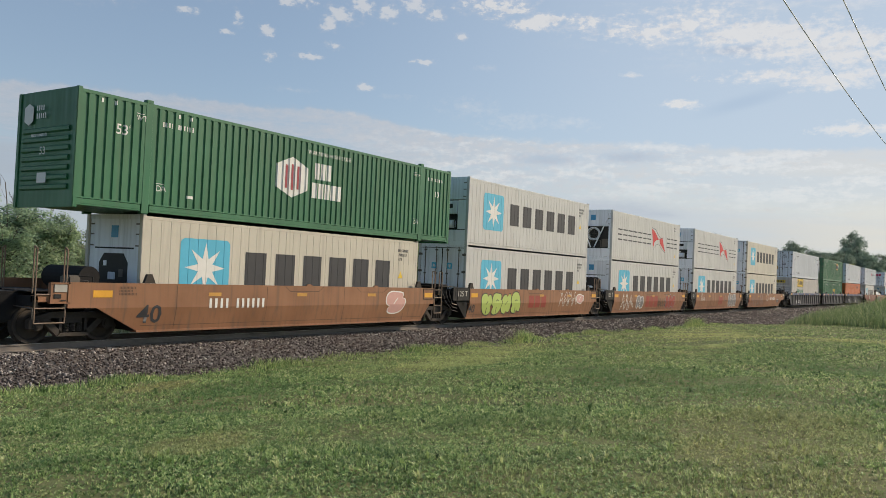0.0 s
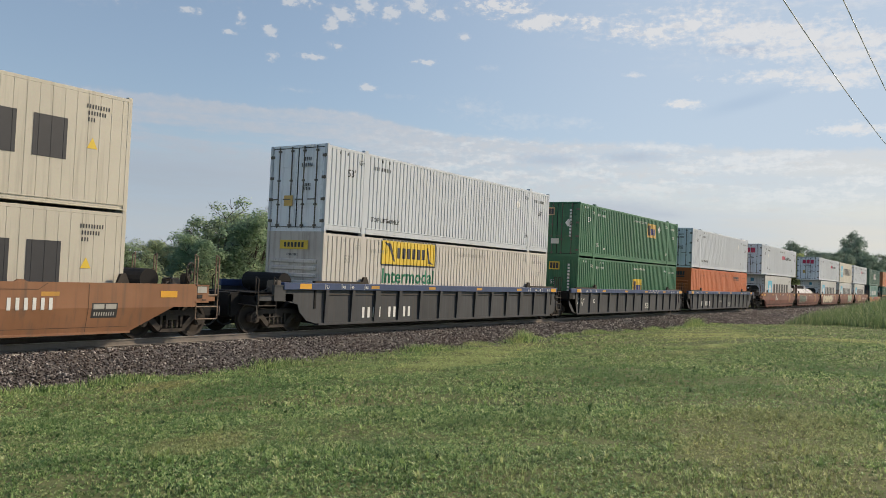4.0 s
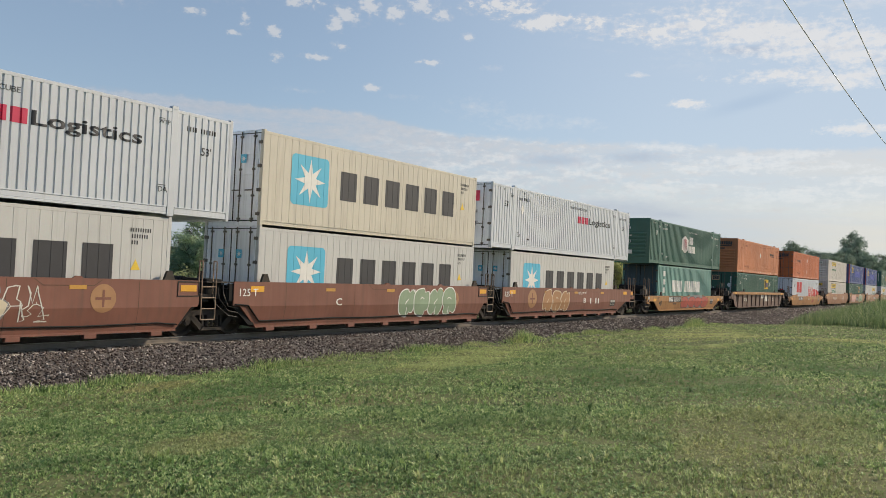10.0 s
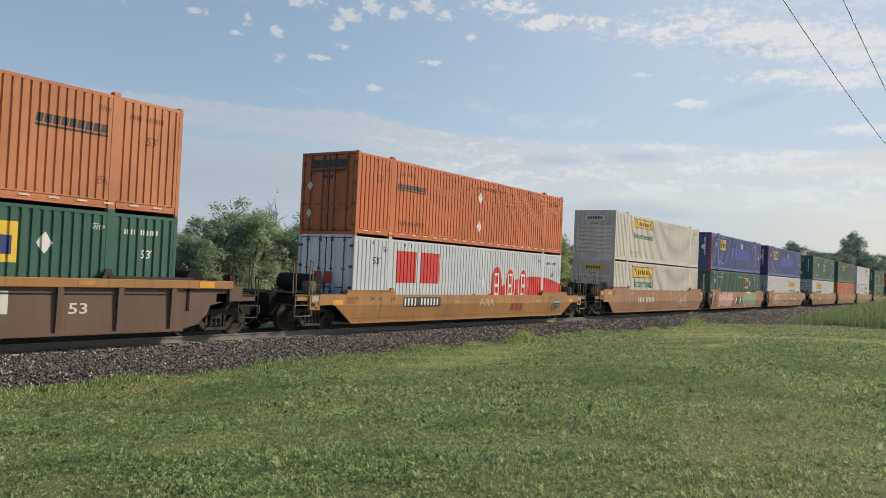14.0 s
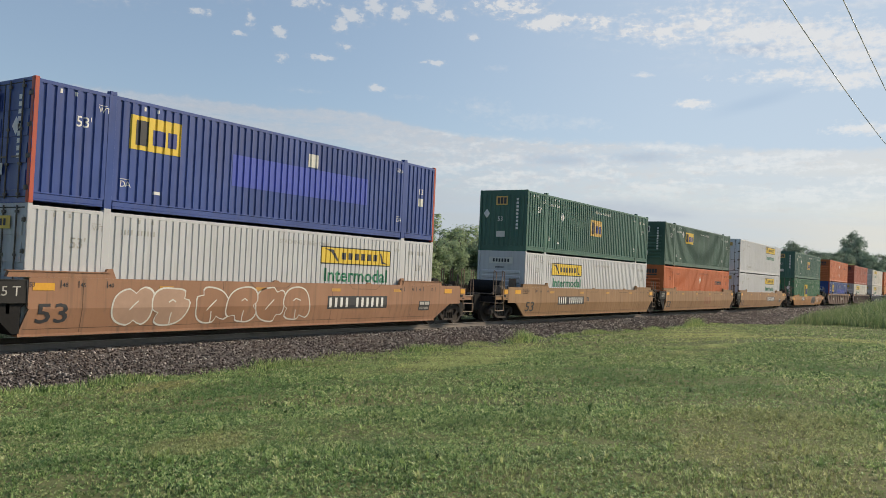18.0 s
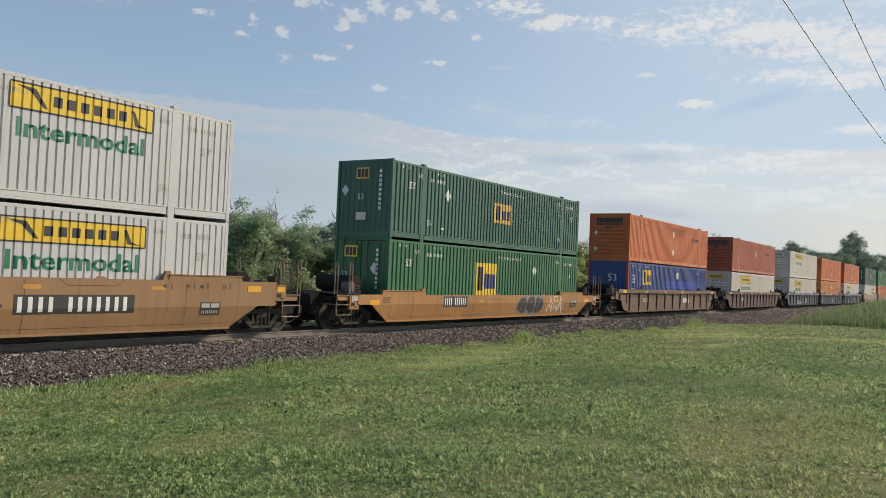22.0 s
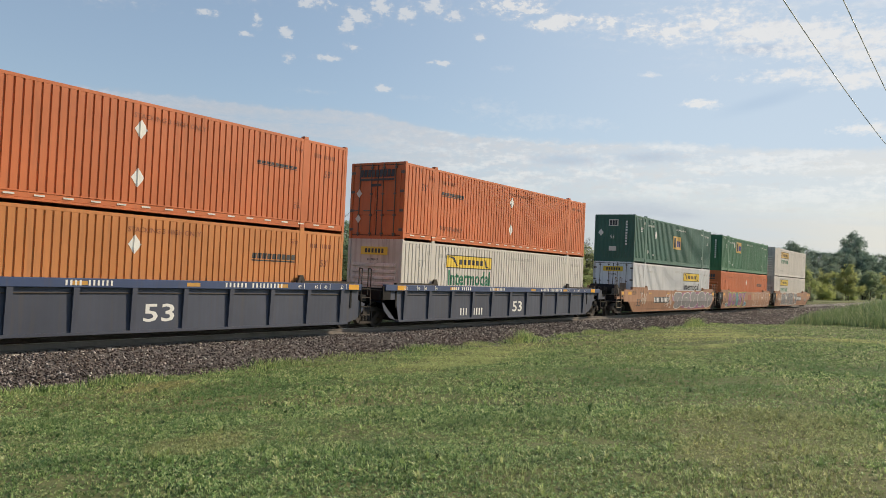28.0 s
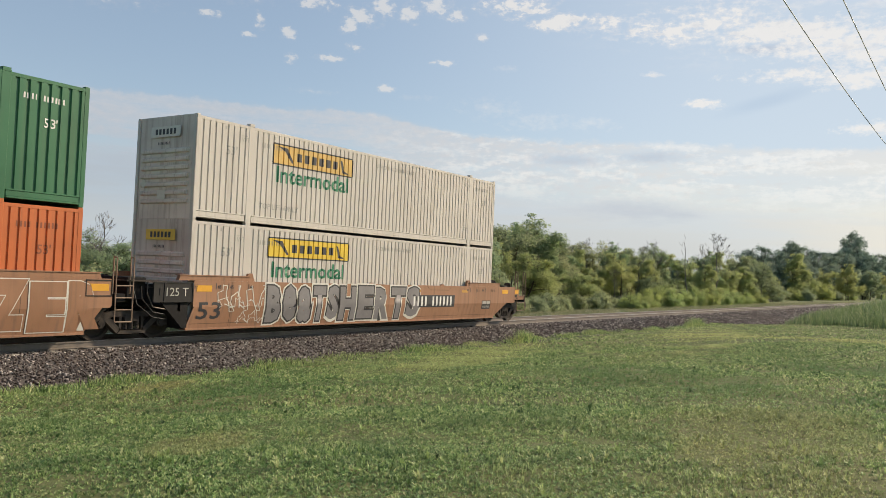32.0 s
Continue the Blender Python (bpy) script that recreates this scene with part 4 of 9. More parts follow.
                    prism(bm, [(a + 0.1, 1.0), (a + 1.12, 1.0), (-lw + 0.02, 0.86), (-lw + 0.02, 0.30), (-lw - 0.15, 0.30)], -1.42, -1.36)
                else:
                    bx(bm, a - 0.15, a + 0.3, -1.46, -1.40, 1.02, 1.50)
                    prism(bm, [(a - 0.15, 1.02), (a + 0.7, 1.02), (-lw - 0.05, 0.30), (-lw - 0.25, 0.30)], -1.40, -1.34)
                part("end_gusset", bm, BLACK_STEEL, ob, "black gusset plate over the shared truck")
                if style == "smooth":
                    bm = bmesh.new()
                    bx(bm, a - 0.78, a - 0.22, -1.22, -0.15, 1.05, 1.62)
                    bmesh.ops.bevel(bm, geom=bm.edges[:], offset=0.02, segments=1, affect="EDGES")
                    part("brake_valve", bm, BLACK_STEEL, ob, "black brake valve housing")
                    bm = bmesh.new()
                    rod(bm, (a - 0.5, 0.1, 1.48), (a - 0.5, 1.2, 1.48), 0.17, 14)
                    part("air_reservoir", bm, BLACK_STEEL, ob, "black air reservoir")
                    for k in range(3):
                        bm = bmesh.new()
                        dz = 0.13 * k
                        bar_path(bm, [(a - 0.2 - 0.2 * k, -1.26, 1.52 - dz), (a - 0.30 - 0.15 * k, -1.40, 1.2 - dz), (a - 0.12, -1.41, 0.86 - dz), (a + 0.25, -1.41, 0.80 - dz)], 0.017)
                        part("brake_hose", bm, RUBBER if k else GALV, ob, "bent brake hose")
                    bm = bmesh.new()
                    bx(bm, a - 0.9, a + 0.3, -1.38, 1.38, 1.515, 1.545)
                    part("walkway", bm, GREASY, ob, "steel crossover walkway")
    if mat is WELL_BROWN:
        bm = bmesh.new()
        bar_path(bm, [(a + 0.05, -1.51, 0.92), (a + 0.55, -1.51, 0.88), (-lw + 0.1, -1.44, 0.42), (-lw + 0.9, -1.43, 0.42)] + [(x, -1.43, 0.42 + 0.03 * (k % 2)) for k, x in enumerate(np.linspace(-lw + 1.2, lw - 0.6, 6))] + [(lw, -1.44, 0.40)], 0.022)
        part("brake_pipe", bm, BLACK_STEEL, ob, "dark brake pipe along the bottom edge")
        for x in np.linspace(-lw + 0.6, lw - 0.6, 7):
            bm = bmesh.new()
            bx(bm, x - 0.16, x + 0.16, -1.42, -1.30, 0.12, 0.22)
            part("foot_bracket", bm, mat, ob)
    if style == "smooth":
        # weld seams down the plates, lettering rows beside the end and a data plate
        skin = (np.array([a, b]), np.array([-1.49, -1.49]), True)
        for x in (-0.82 * lw, -0.30 * lw, 0.26 * lw, 0.80 * lw):
            put("seam", [rect(x, x + 0.014, 0.29, tz - 0.03)], SEAM, ob, skin, 0.003)
        put("seam", [rect(-lw + 0.1, lw - 0.1, 0.385, 0.397)], SEAM, ob, skin, 0.003)
        for x in (-0.18 * lw, 0.36 * lw):
            put_stroke("weld_line", [[(x, tz - 0.02), (x + 0.22, tz - 0.17), (x + 1.5, tz - 0.17), (x + 1.72, tz - 0.02)]], 0.016, SEAM, ob, skin, 0.004, "", False)
            bm = bmesh.new()
            prism(bm, [(x + 0.95, tz), (x + 1.25, tz), (x + 1.15, tz + 0.055), (x + 1.03, tz + 0.055)], -1.47, -1.41)
            part("lug", bm, mat, ob)
        if left == "end":
            put("print", small_bars(12, a + 1.35, tz - 0.14, 0.055) + small_bars(10, a + 1.35, tz - 0.22, 0.055) + small_bars(13, a + 1.35, tz - 0.30, 0.055), SEAM, ob, skin, 0.004)
        if right == "end":
            data = put("data_plate", [rect(lw - 1.15, lw - 0.45, 0.62, 0.98)], COAL, ob, skin, 0.004, "black stencilled data plate")
            put("print", [rect(lw - 1.11, lw - 0.82, 0.83, 0.95), rect(lw - 0.78, lw - 0.49, 0.83, 0.95)] + small_bars(9, lw - 1.08, 0.67, 0.09), FAINT, data, skin, 0.006)
    if left == "end":
        truck(ob, -hp, c)
    truck(ob, hp, c)
    wall_y = -1.49 if style == "smooth" else -1.40
    if style == "smooth":
        return ob, (np.array([a, b]), np.array([wall_y, wall_y]), True)
    return ob, (np.array([a, b]), np.array([wall_y, wall_y]))


# ---- sky with drifting cloud ----
def cloud_material():
    m = bpy.data.materials.new("thin_cloud")
    m.use_nodes = True
    nt = m.node_tree
    nt.nodes.clear()
    out = nt.nodes.new("ShaderNodeOutputMaterial")
    uv = nt.nodes.new("ShaderNodeUVMap")
    uv.uv_map = "sky_degrees"
    sep = nt.nodes.new("ShaderNodeSeparateXYZ")
    link(nt, uv.outputs[0], sep.inputs[0])
    U, V = sep.outputs[0], sep.outputs[1]

    def math_node(op, a, b=None, c=None, clamp=False):
        n = nt.nodes.new("ShaderNodeMath")
        n.operation, n.use_clamp = op, clamp
        for sock, v in zip(n.inputs, (a, b, c)):
            if v is None:
                continue
            if isinstance(v, (int, float)):
                sock.default_value = v
            else:
                link(nt, v, sock)
        return n.outputs[0]

    def smooth(x, lo, hi):
        n = nt.nodes.new("ShaderNodeMapRange")
        n.interpolation_type = "SMOOTHSTEP"
        link(nt, x, n.inputs[0])
        n.inputs[1].default_value, n.inputs[2].default_value = lo, hi
        return n.outputs[0]

    def field(su, sv, scale, detail, rough=0.55, off=0.0):
        mp = nt.nodes.new("ShaderNodeMapping")
        mp.inputs["Scale"].default_value = (su, sv, 1)
        mp.inputs["Location"].default_value = (off, off * 0.7, 0)
        mp.inputs["Rotation"].default_value = (0, 0, radians(-4))
        link(nt, uv.outputs[0], mp.inputs[0])
        n = nt.nodes.new("ShaderNodeTexNoise")
        n.inputs["Scale"].default_value, n.inputs["Detail"].default_value, n.inputs["Roughness"].default_value = scale, detail, rough
        link(nt, mp.outputs[0], n.inputs["Vector"])
        return n.outputs[0]

    ragged = field(0.12, 0.35, 1.0, 7, 0.6)
    fluff = field(0.9, 1.3, 1.0, 6, 0.6, 3.1)
    streaks = field(0.06, 0.55, 1.0, 7, 0.58, 7.7)
    long_wisp = field(0.20, 0.85, 1.0, 8, 0.62, 5.3)
    fine = field(1.7, 2.6, 1.0, 5, 0.6, 1.7)
    cotton = field(1.1, 2.4, 1.0, 4, 0.55, 9.2)

    def times(*v):
        out = v[0]
        for w in v[1:]:
            out = math_node("MULTIPLY", out, w)
        return out

    def oval(u, v, ru, rv, lean=0.0):
        """One in the middle of a tilted oval, below zero outside it."""
        du, dv = math_node("SUBTRACT", U, u), math_node("SUBTRACT", V, v)
        if lean:
            dv = math_node("MULTIPLY_ADD", du, -lean, dv)
        du, dv = math_node("DIVIDE", du, ru), math_node("DIVIDE", dv, rv)
        return math_node("SUBTRACT", 1.0, math_node("SQRT", math_node("ADD", times(du, du), times(dv, dv))))

    def spread(rows, grow_by=1.0):
        out = None
        for row in rows:
            one = oval(row[0], row[1], row[2] * grow_by, row[3] * grow_by, *row[4:])
            out = one if out is None else math_node("MAXIMUM", out, one)
        return out

    # the stratus sheet: a level edge on the north-east side that steps down to the east
    edge = math_node("MULTIPLY_ADD", smooth(U, 48.0, 57.5), -1.35, 11.08)
    edge = math_node("MULTIPLY_ADD", smooth(U, 62.0, 82.0), -0.65, edge)
    edge = math_node("MULTIPLY_ADD", smooth(U, 34.0, 25.0), -0.45, edge)
    edge = math_node("ADD", edge, math_node("MULTIPLY_ADD", math_node("SUBTRACT", ragged, 0.5), 0.9, times(math_node("SUBTRACT", fluff, 0.5), 0.9)))
    below = math_node("SUBTRACT", edge, V)
    rim_cover = smooth(below, -0.05, 0.45)
    mottle = math_node("MULTIPLY_ADD", math_node("SUBTRACT", cotton, 0.5), 0.75, 0.76)
    gap = times(smooth(streaks, 0.50, 0.36), smooth(below, 0.5, 1.6), smooth(below, 6.0, 3.0), smooth(U, 62.0, 40.0))
    sheet = times(rim_cover, math_node("SUBTRACT", mottle, times(gap, 0.45)))
    sheet = math_node("MAXIMUM", sheet, times(smooth(below, 1.2, 5.0), 0.90))
    # wisps on the eastern side, high up
    wisp = times(smooth(math_node("MULTIPLY_ADD", fine, 0.25, times(long_wisp, 0.80)), 0.50, 0.68), smooth(U, 60.0, 74.0), smooth(V, 13.5, 16.0))
    wisp2 = times(smooth(streaks, 0.54, 0.72), smooth(U, 60.0, 84.0), smooth(V, 13.0, 9.0))
    # small fair-weather puffs and larger broken clumps
    wool = math_node("MULTIPLY_ADD", fine, 0.75, times(fluff, 0.55))
    torn = math_node("MULTIPLY_ADD", fine, 0.60, times(long_wisp, 0.75))
    puffs = smooth(math_node("MULTIPLY_ADD", math_node("SUBTRACT", wool, 0.66), 2.6, spread(PUFFS, 1.2)), 0.0, 0.8)
    clumps = smooth(math_node("MULTIPLY_ADD", math_node("SUBTRACT", torn, 0.64), 4.2, spread(CLUMPS, 1.45)), 0.0, 0.95)
    faint = smooth(math_node("MULTIPLY_ADD", math_node("SUBTRACT", wool, 0.66), 3.2, spread(FAINT_WISPS)), 0.0, 1.5)
    white = math_node("MAXIMUM", times(puffs, 0.80), math_node("MAXIMUM", times(clumps, 0.90), math_node("MAXIMUM", times(faint, 0.62), times(wisp, 0.55))))
    cover = math_node("MAXIMUM", math_node("MAXIMUM", sheet, white), times(wisp2, 0.6))
    haze = times(smooth(V, 13.0, 1.0), 0.55)
    veil = math_node("MULTIPLY_ADD", smooth(U, 40.0, 84.0), 0.50, 0.32)
    cover = math_node("MAXIMUM", cover, math_node("MAXIMUM", haze, veil))
    # thin out towards the rim of the sheet
    rim = math_node("MULTIPLY", math_node("MULTIPLY", smooth(U, 8.0, 20.0), smooth(U, 112.0, 100.0)), smooth(V, 44.0, 32.0))
    cover = math_node("MULTIPLY", cover, rim, None, True)
    glow = nt.nodes.new("ShaderNodeEmission")
    east = smooth(U, 34.0, 76.0)
    low = smooth(below, 0.8, 7.0)
    veil_tone = mixed(nt, east, SKY_WEST, SKY_EAST)
    sheet_tone = mixed(nt, low, SHEET_WEST, SHEET_LOW)
    sheet_tone = mixed(nt, east, sheet_tone, mixed(nt, times(smooth(U, 58.0, 90.0), smooth(V, 12.0, 3.0)), SHEET_EAST, SHEET_WARM))
    sheet_tone = mixed(nt, times(smooth(V, 7.5, 1.5), smooth(U, 88.0, 70.0), 0.8), sheet_tone, SHEET_HAZE)
    shade = mixed(nt, rim_cover, veil_tone, sheet_tone)
    shade = mixed(nt, times(smooth(streaks, 0.60, 0.36), rim_cover, 0.40), shade, veil_tone)
    ridge = times(smooth(math_node("MULTIPLY_ADD", fine, 0.3, times(long_wisp, 0.7)), 0.46, 0.60), rim_cover, smooth(U, 46.0, 60.0), smooth(below, 5.5, 2.0))
    shade = mixed(nt, times(ridge, 0.9), shade, PUFF_EAST)
    dusk = smooth(math_node("MULTIPLY_ADD", math_node("SUBTRACT", long_wisp, 0.5), 2.2, spread(DARK_BELLIES)), 0.0, 1.0)
    shade = mixed(nt, times(dusk, 0.9), shade, CLOUD_DARK)
    ray = smooth(math_node("MULTIPLY_ADD", math_node("SUBTRACT", streaks, 0.5), 0.5, spread(SHADE_RAYS)), 0.0, 0.9)
    shade = mixed(nt, times(ray, 0.60), shade, RAY_BLUE)
    puff_tone = mixed(nt, smooth(U, 40.0, 72.0), PUFF_WEST, PUFF_EAST)
    puff_tone = mixed(nt, times(smooth(fluff, 0.50, 0.30), 0.35), puff_tone, CLOUD_DARK)
    shade = mixed(nt, white, shade, puff_tone)
    link(nt, shade, glow.inputs[0])
    glow.inputs[1].default_value = 1.0
    clear = nt.nodes.new("ShaderNodeBsdfTransparent")
    mx = nt.nodes.new("ShaderNodeMixShader")
    link(nt, cover, mx.inputs[0])
    link(nt, clear.outputs[0], mx.inputs[1])
    link(nt, glow.outputs[0], mx.inputs[2])
    link(nt, mx.outputs[0], out.inputs[0])
    return m


SKY_WEST, SKY_EAST = (0.325, 0.405, 0.50), (0.425, 0.495, 0.575)
SHEET_WEST, SHEET_LOW = (0.385, 0.405, 0.445), (0.285, 0.335, 0.405)
SHEET_EAST, SHEET_WARM = (0.515, 0.52, 0.535), (0.575, 0.555, 0.51)
SHEET_HAZE = (0.385, 0.42, 0.46)
CLOUD_DARK, RAY_BLUE = (0.375, 0.41, 0.475), (0.335, 0.415, 0.52)
PUFF_WEST, PUFF_EAST = (0.52, 0.52, 0.525), (0.625, 0.615, 0.605)
PUFFS = [(43.3, 15.7, 0.62, 0.55), (43.6, 14.05, 0.55, 0.42), (46.2, 14.3, 1.05, 0.30), (47.8, 15.1, 0.65, 0.33), (38.0, 16.3, 0.9, 0.33), (48.4, 17.2, 1.35, 0.8), (47.5, 16.6, 0.8, 0.75), (49.8, 17.8, 1.0, 0.75), (51.5, 17.6, 0.8, 0.8), (53.4, 18.1, 1.15, 0.75),
         (55.0, 17.6, 0.8, 0.55), (45.0, 17.8, 1.7, 0.55), (41.3, 16.2, 0.45, 0.65), (54.2, 14.4, 0.9, 0.22), (56.7, 16.2, 0.5, 0.3), (68.6, 13.85, 0.7, 0.2), (40.6, 15.3, 0.5, 0.2), (50.1, 12.5, 0.85, 0.3)]
CLUMPS = [(59.6, 18.2, 2.0, 0.5), (62.1, 17.4, 1.5, 0.45), (65.6, 17.05, 1.6, 0.55), (67.8, 16.85, 1.6, 0.65), (69.9, 16.6, 1.2, 0.6), (72.3, 17.2, 2.6, 0.9), (75.5, 16.2, 2.6, 0.9), (78.5, 15.6, 2.8, 1.1), (82.0, 14.9, 3.0, 1.2),
          (77.8, 13.5, 2.4, 0.42), (81.2, 13.2, 2.4, 0.5), (71.8, 11.9, 0.9, 0.22), (82.8, 10.1, 2.4, 0.3)]
FAINT_WISPS = [(57.6, 11.5, 2.8, 1.0), (60.8, 10.75, 3.4, 0.85), (64.6, 10.65, 2.4, 0.65), (31.0, 16.4, 5.0, 0.8), (38.5, 17.6, 5.0, 0.7), (52.5, 12.0, 1.8, 0.35), (58.5, 14.2, 1.2, 0.3), (45.0, 12.0, 2.2, 0.3)]
DARK_BELLIES = [(62.9, 8.15, 3.6, 0.75), (68.8, 8.4, 3.6, 0.65), (67.6, 4.7, 6.0, 1.1), (76.0, 15.3, 3.5, 0.5)]
SHADE_RAYS = [(75.9, 11.95, 4.2, 0.75, 0.26)]
R_SKY = 4600.0
us, vs = np.linspace(5, 115, 56), np.linspace(-3, 46, 26)
UU, VV = np.meshgrid(us, vs, indexing="ij")
ua, va = np.radians(UU), np.radians(VV)
pts = np.stack([R_SKY * np.sin(ua) * np.cos(va), R_SKY * np.cos(ua) * np.cos(va), R_SKY * np.sin(va)], -1).reshape(-1, 3)
nv = len(vs)
ii, jj = np.meshgrid(np.arange(len(us) - 1), np.arange(nv - 1), indexing="ij")
c0 = (ii * nv + jj).ravel()
quads = np.stack([c0, c0 + nv, c0 + nv + 1, c0 + 1], 1)
me = raw_mesh("clouds", pts, quads, cloud_material())
layer = me.uv_layers.new(name="sky_degrees")
flat = np.stack([UU.ravel(), VV.ravel()], 1)[quads.ravel()]
layer.data.foreach_set("uv", flat.astype(np.float32).ravel())
clouds = tagged(new("clouds", me), "thin white cloud sheet and small puffs in a blue sky", "clouds", kind="structure")
clouds.location = EYE


# ---- overhead wires ----
WIRE = plain("weathered_wire", (0.48, 0.50, 0.52), 0.5, 0.3)


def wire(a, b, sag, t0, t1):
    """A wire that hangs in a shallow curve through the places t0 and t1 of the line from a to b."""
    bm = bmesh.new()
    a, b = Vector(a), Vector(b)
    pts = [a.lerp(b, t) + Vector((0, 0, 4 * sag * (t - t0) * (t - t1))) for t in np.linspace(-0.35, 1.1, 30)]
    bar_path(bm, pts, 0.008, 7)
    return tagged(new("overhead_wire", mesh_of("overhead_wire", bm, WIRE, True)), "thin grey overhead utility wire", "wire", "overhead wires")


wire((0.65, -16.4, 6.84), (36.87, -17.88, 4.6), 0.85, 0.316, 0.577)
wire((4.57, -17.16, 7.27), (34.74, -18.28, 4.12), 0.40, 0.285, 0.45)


# ---- trees and grass ----
def leaf_material(name, dark, light, back=0.58):
    m, nt, b = base_material(name, 0.6)
    geo = nt.nodes.new("ShaderNodeNewGeometry")
    info = nt.nodes.new("ShaderNodeObjectInfo")
    c = mixed(nt, geo.outputs["Random Per Island"], dark, light)
    c = mixed(nt, ramp(nt, info.outputs["Random"], [(0.0, 0.0), (1.0, 0.55)]), c, tuple(0.5 * (p + q) * k for p, q, k in zip(dark, light, (1.25, 1.0, 0.8))))
    link(nt, c, b.inputs["Base Color"])
    tr = nt.nodes.new("ShaderNodeBsdfTranslucent")
    link(nt, c, tr.inputs[0])
    mx = nt.nodes.new("ShaderNodeMixShader")
    mx.inputs[0].default_value = back
    link(nt, b.outputs[0], mx.inputs[1])
    link(nt, tr.outputs[0], mx.inputs[2])
    link(nt, mx.outputs[0], nt.nodes["Material Output"].inputs[0])
    return m


LEAF_DEEP = leaf_material("leaf_deep", (0.17, 0.26, 0.14), (0.38, 0.49, 0.26))
LEAF_FRESH = leaf_material("leaf_fresh", (0.28, 0.355, 0.155), (0.60, 0.66, 0.31))
LEAF_BUSH = leaf_material("leaf_bush", (0.28, 0.385, 0.14), (0.53, 0.63, 0.27))
LEAF_COOL = leaf_material("leaf_cool", (0.20, 0.305, 0.19), (0.42, 0.55, 0.365))
# leaves of the farthest trees: distance haze put into a dull blue tint
LEAF_HAZED = leaf_material("leaf_hazed", (0.125, 0.20, 0.165), (0.28, 0.385, 0.32))
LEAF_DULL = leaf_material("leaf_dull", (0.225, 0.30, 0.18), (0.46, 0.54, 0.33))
BARK = plain("bark", (0.085, 0.070, 0.055), 0.9, 0.0, 0.4, 9.0, 0.8)
DEADWOOD = plain("dead_wood", (0.20, 0.18, 0.16), 0.9, 0.0, 0.3, 9.0, 0.6)


def grow(rng, bm, start, way, length, radius, depth, tips, droop=0.0):
    """A limb in three bent pieces that forks at its end."""
    p = Vector(start)
    d = Vector(way).normalized()
    for k in range(3):
        d = (d + Vector(rng.normal(0, 0.14, 3)) + Vector((0, 0, 0.06 - droop))).normalized()
        q = p + d * (length / 3)
        rod(bm, p, q, radius * (1 - 0.22 * k), 6 if radius > 0.05 else 4, radius * (0.78 - 0.22 * k))
        p = q
        if depth <= 2:
            tips.append((p.copy(), length))
    if depth == 0:
        return
    for k in range(3 if depth > 1 else 2 + int(rng.random() < 0.5)):
        a = rng.uniform(0, 2 * math.pi)
        side = Vector((math.cos(a), math.sin(a), rng.uniform(0.0, 0.7)))
        grow(rng, bm, p, d * 0.8 + side * 0.75, length * rng.uniform(0.58, 0.85), max(radius * 0.58, 0.022), depth - 1, tips, droop)


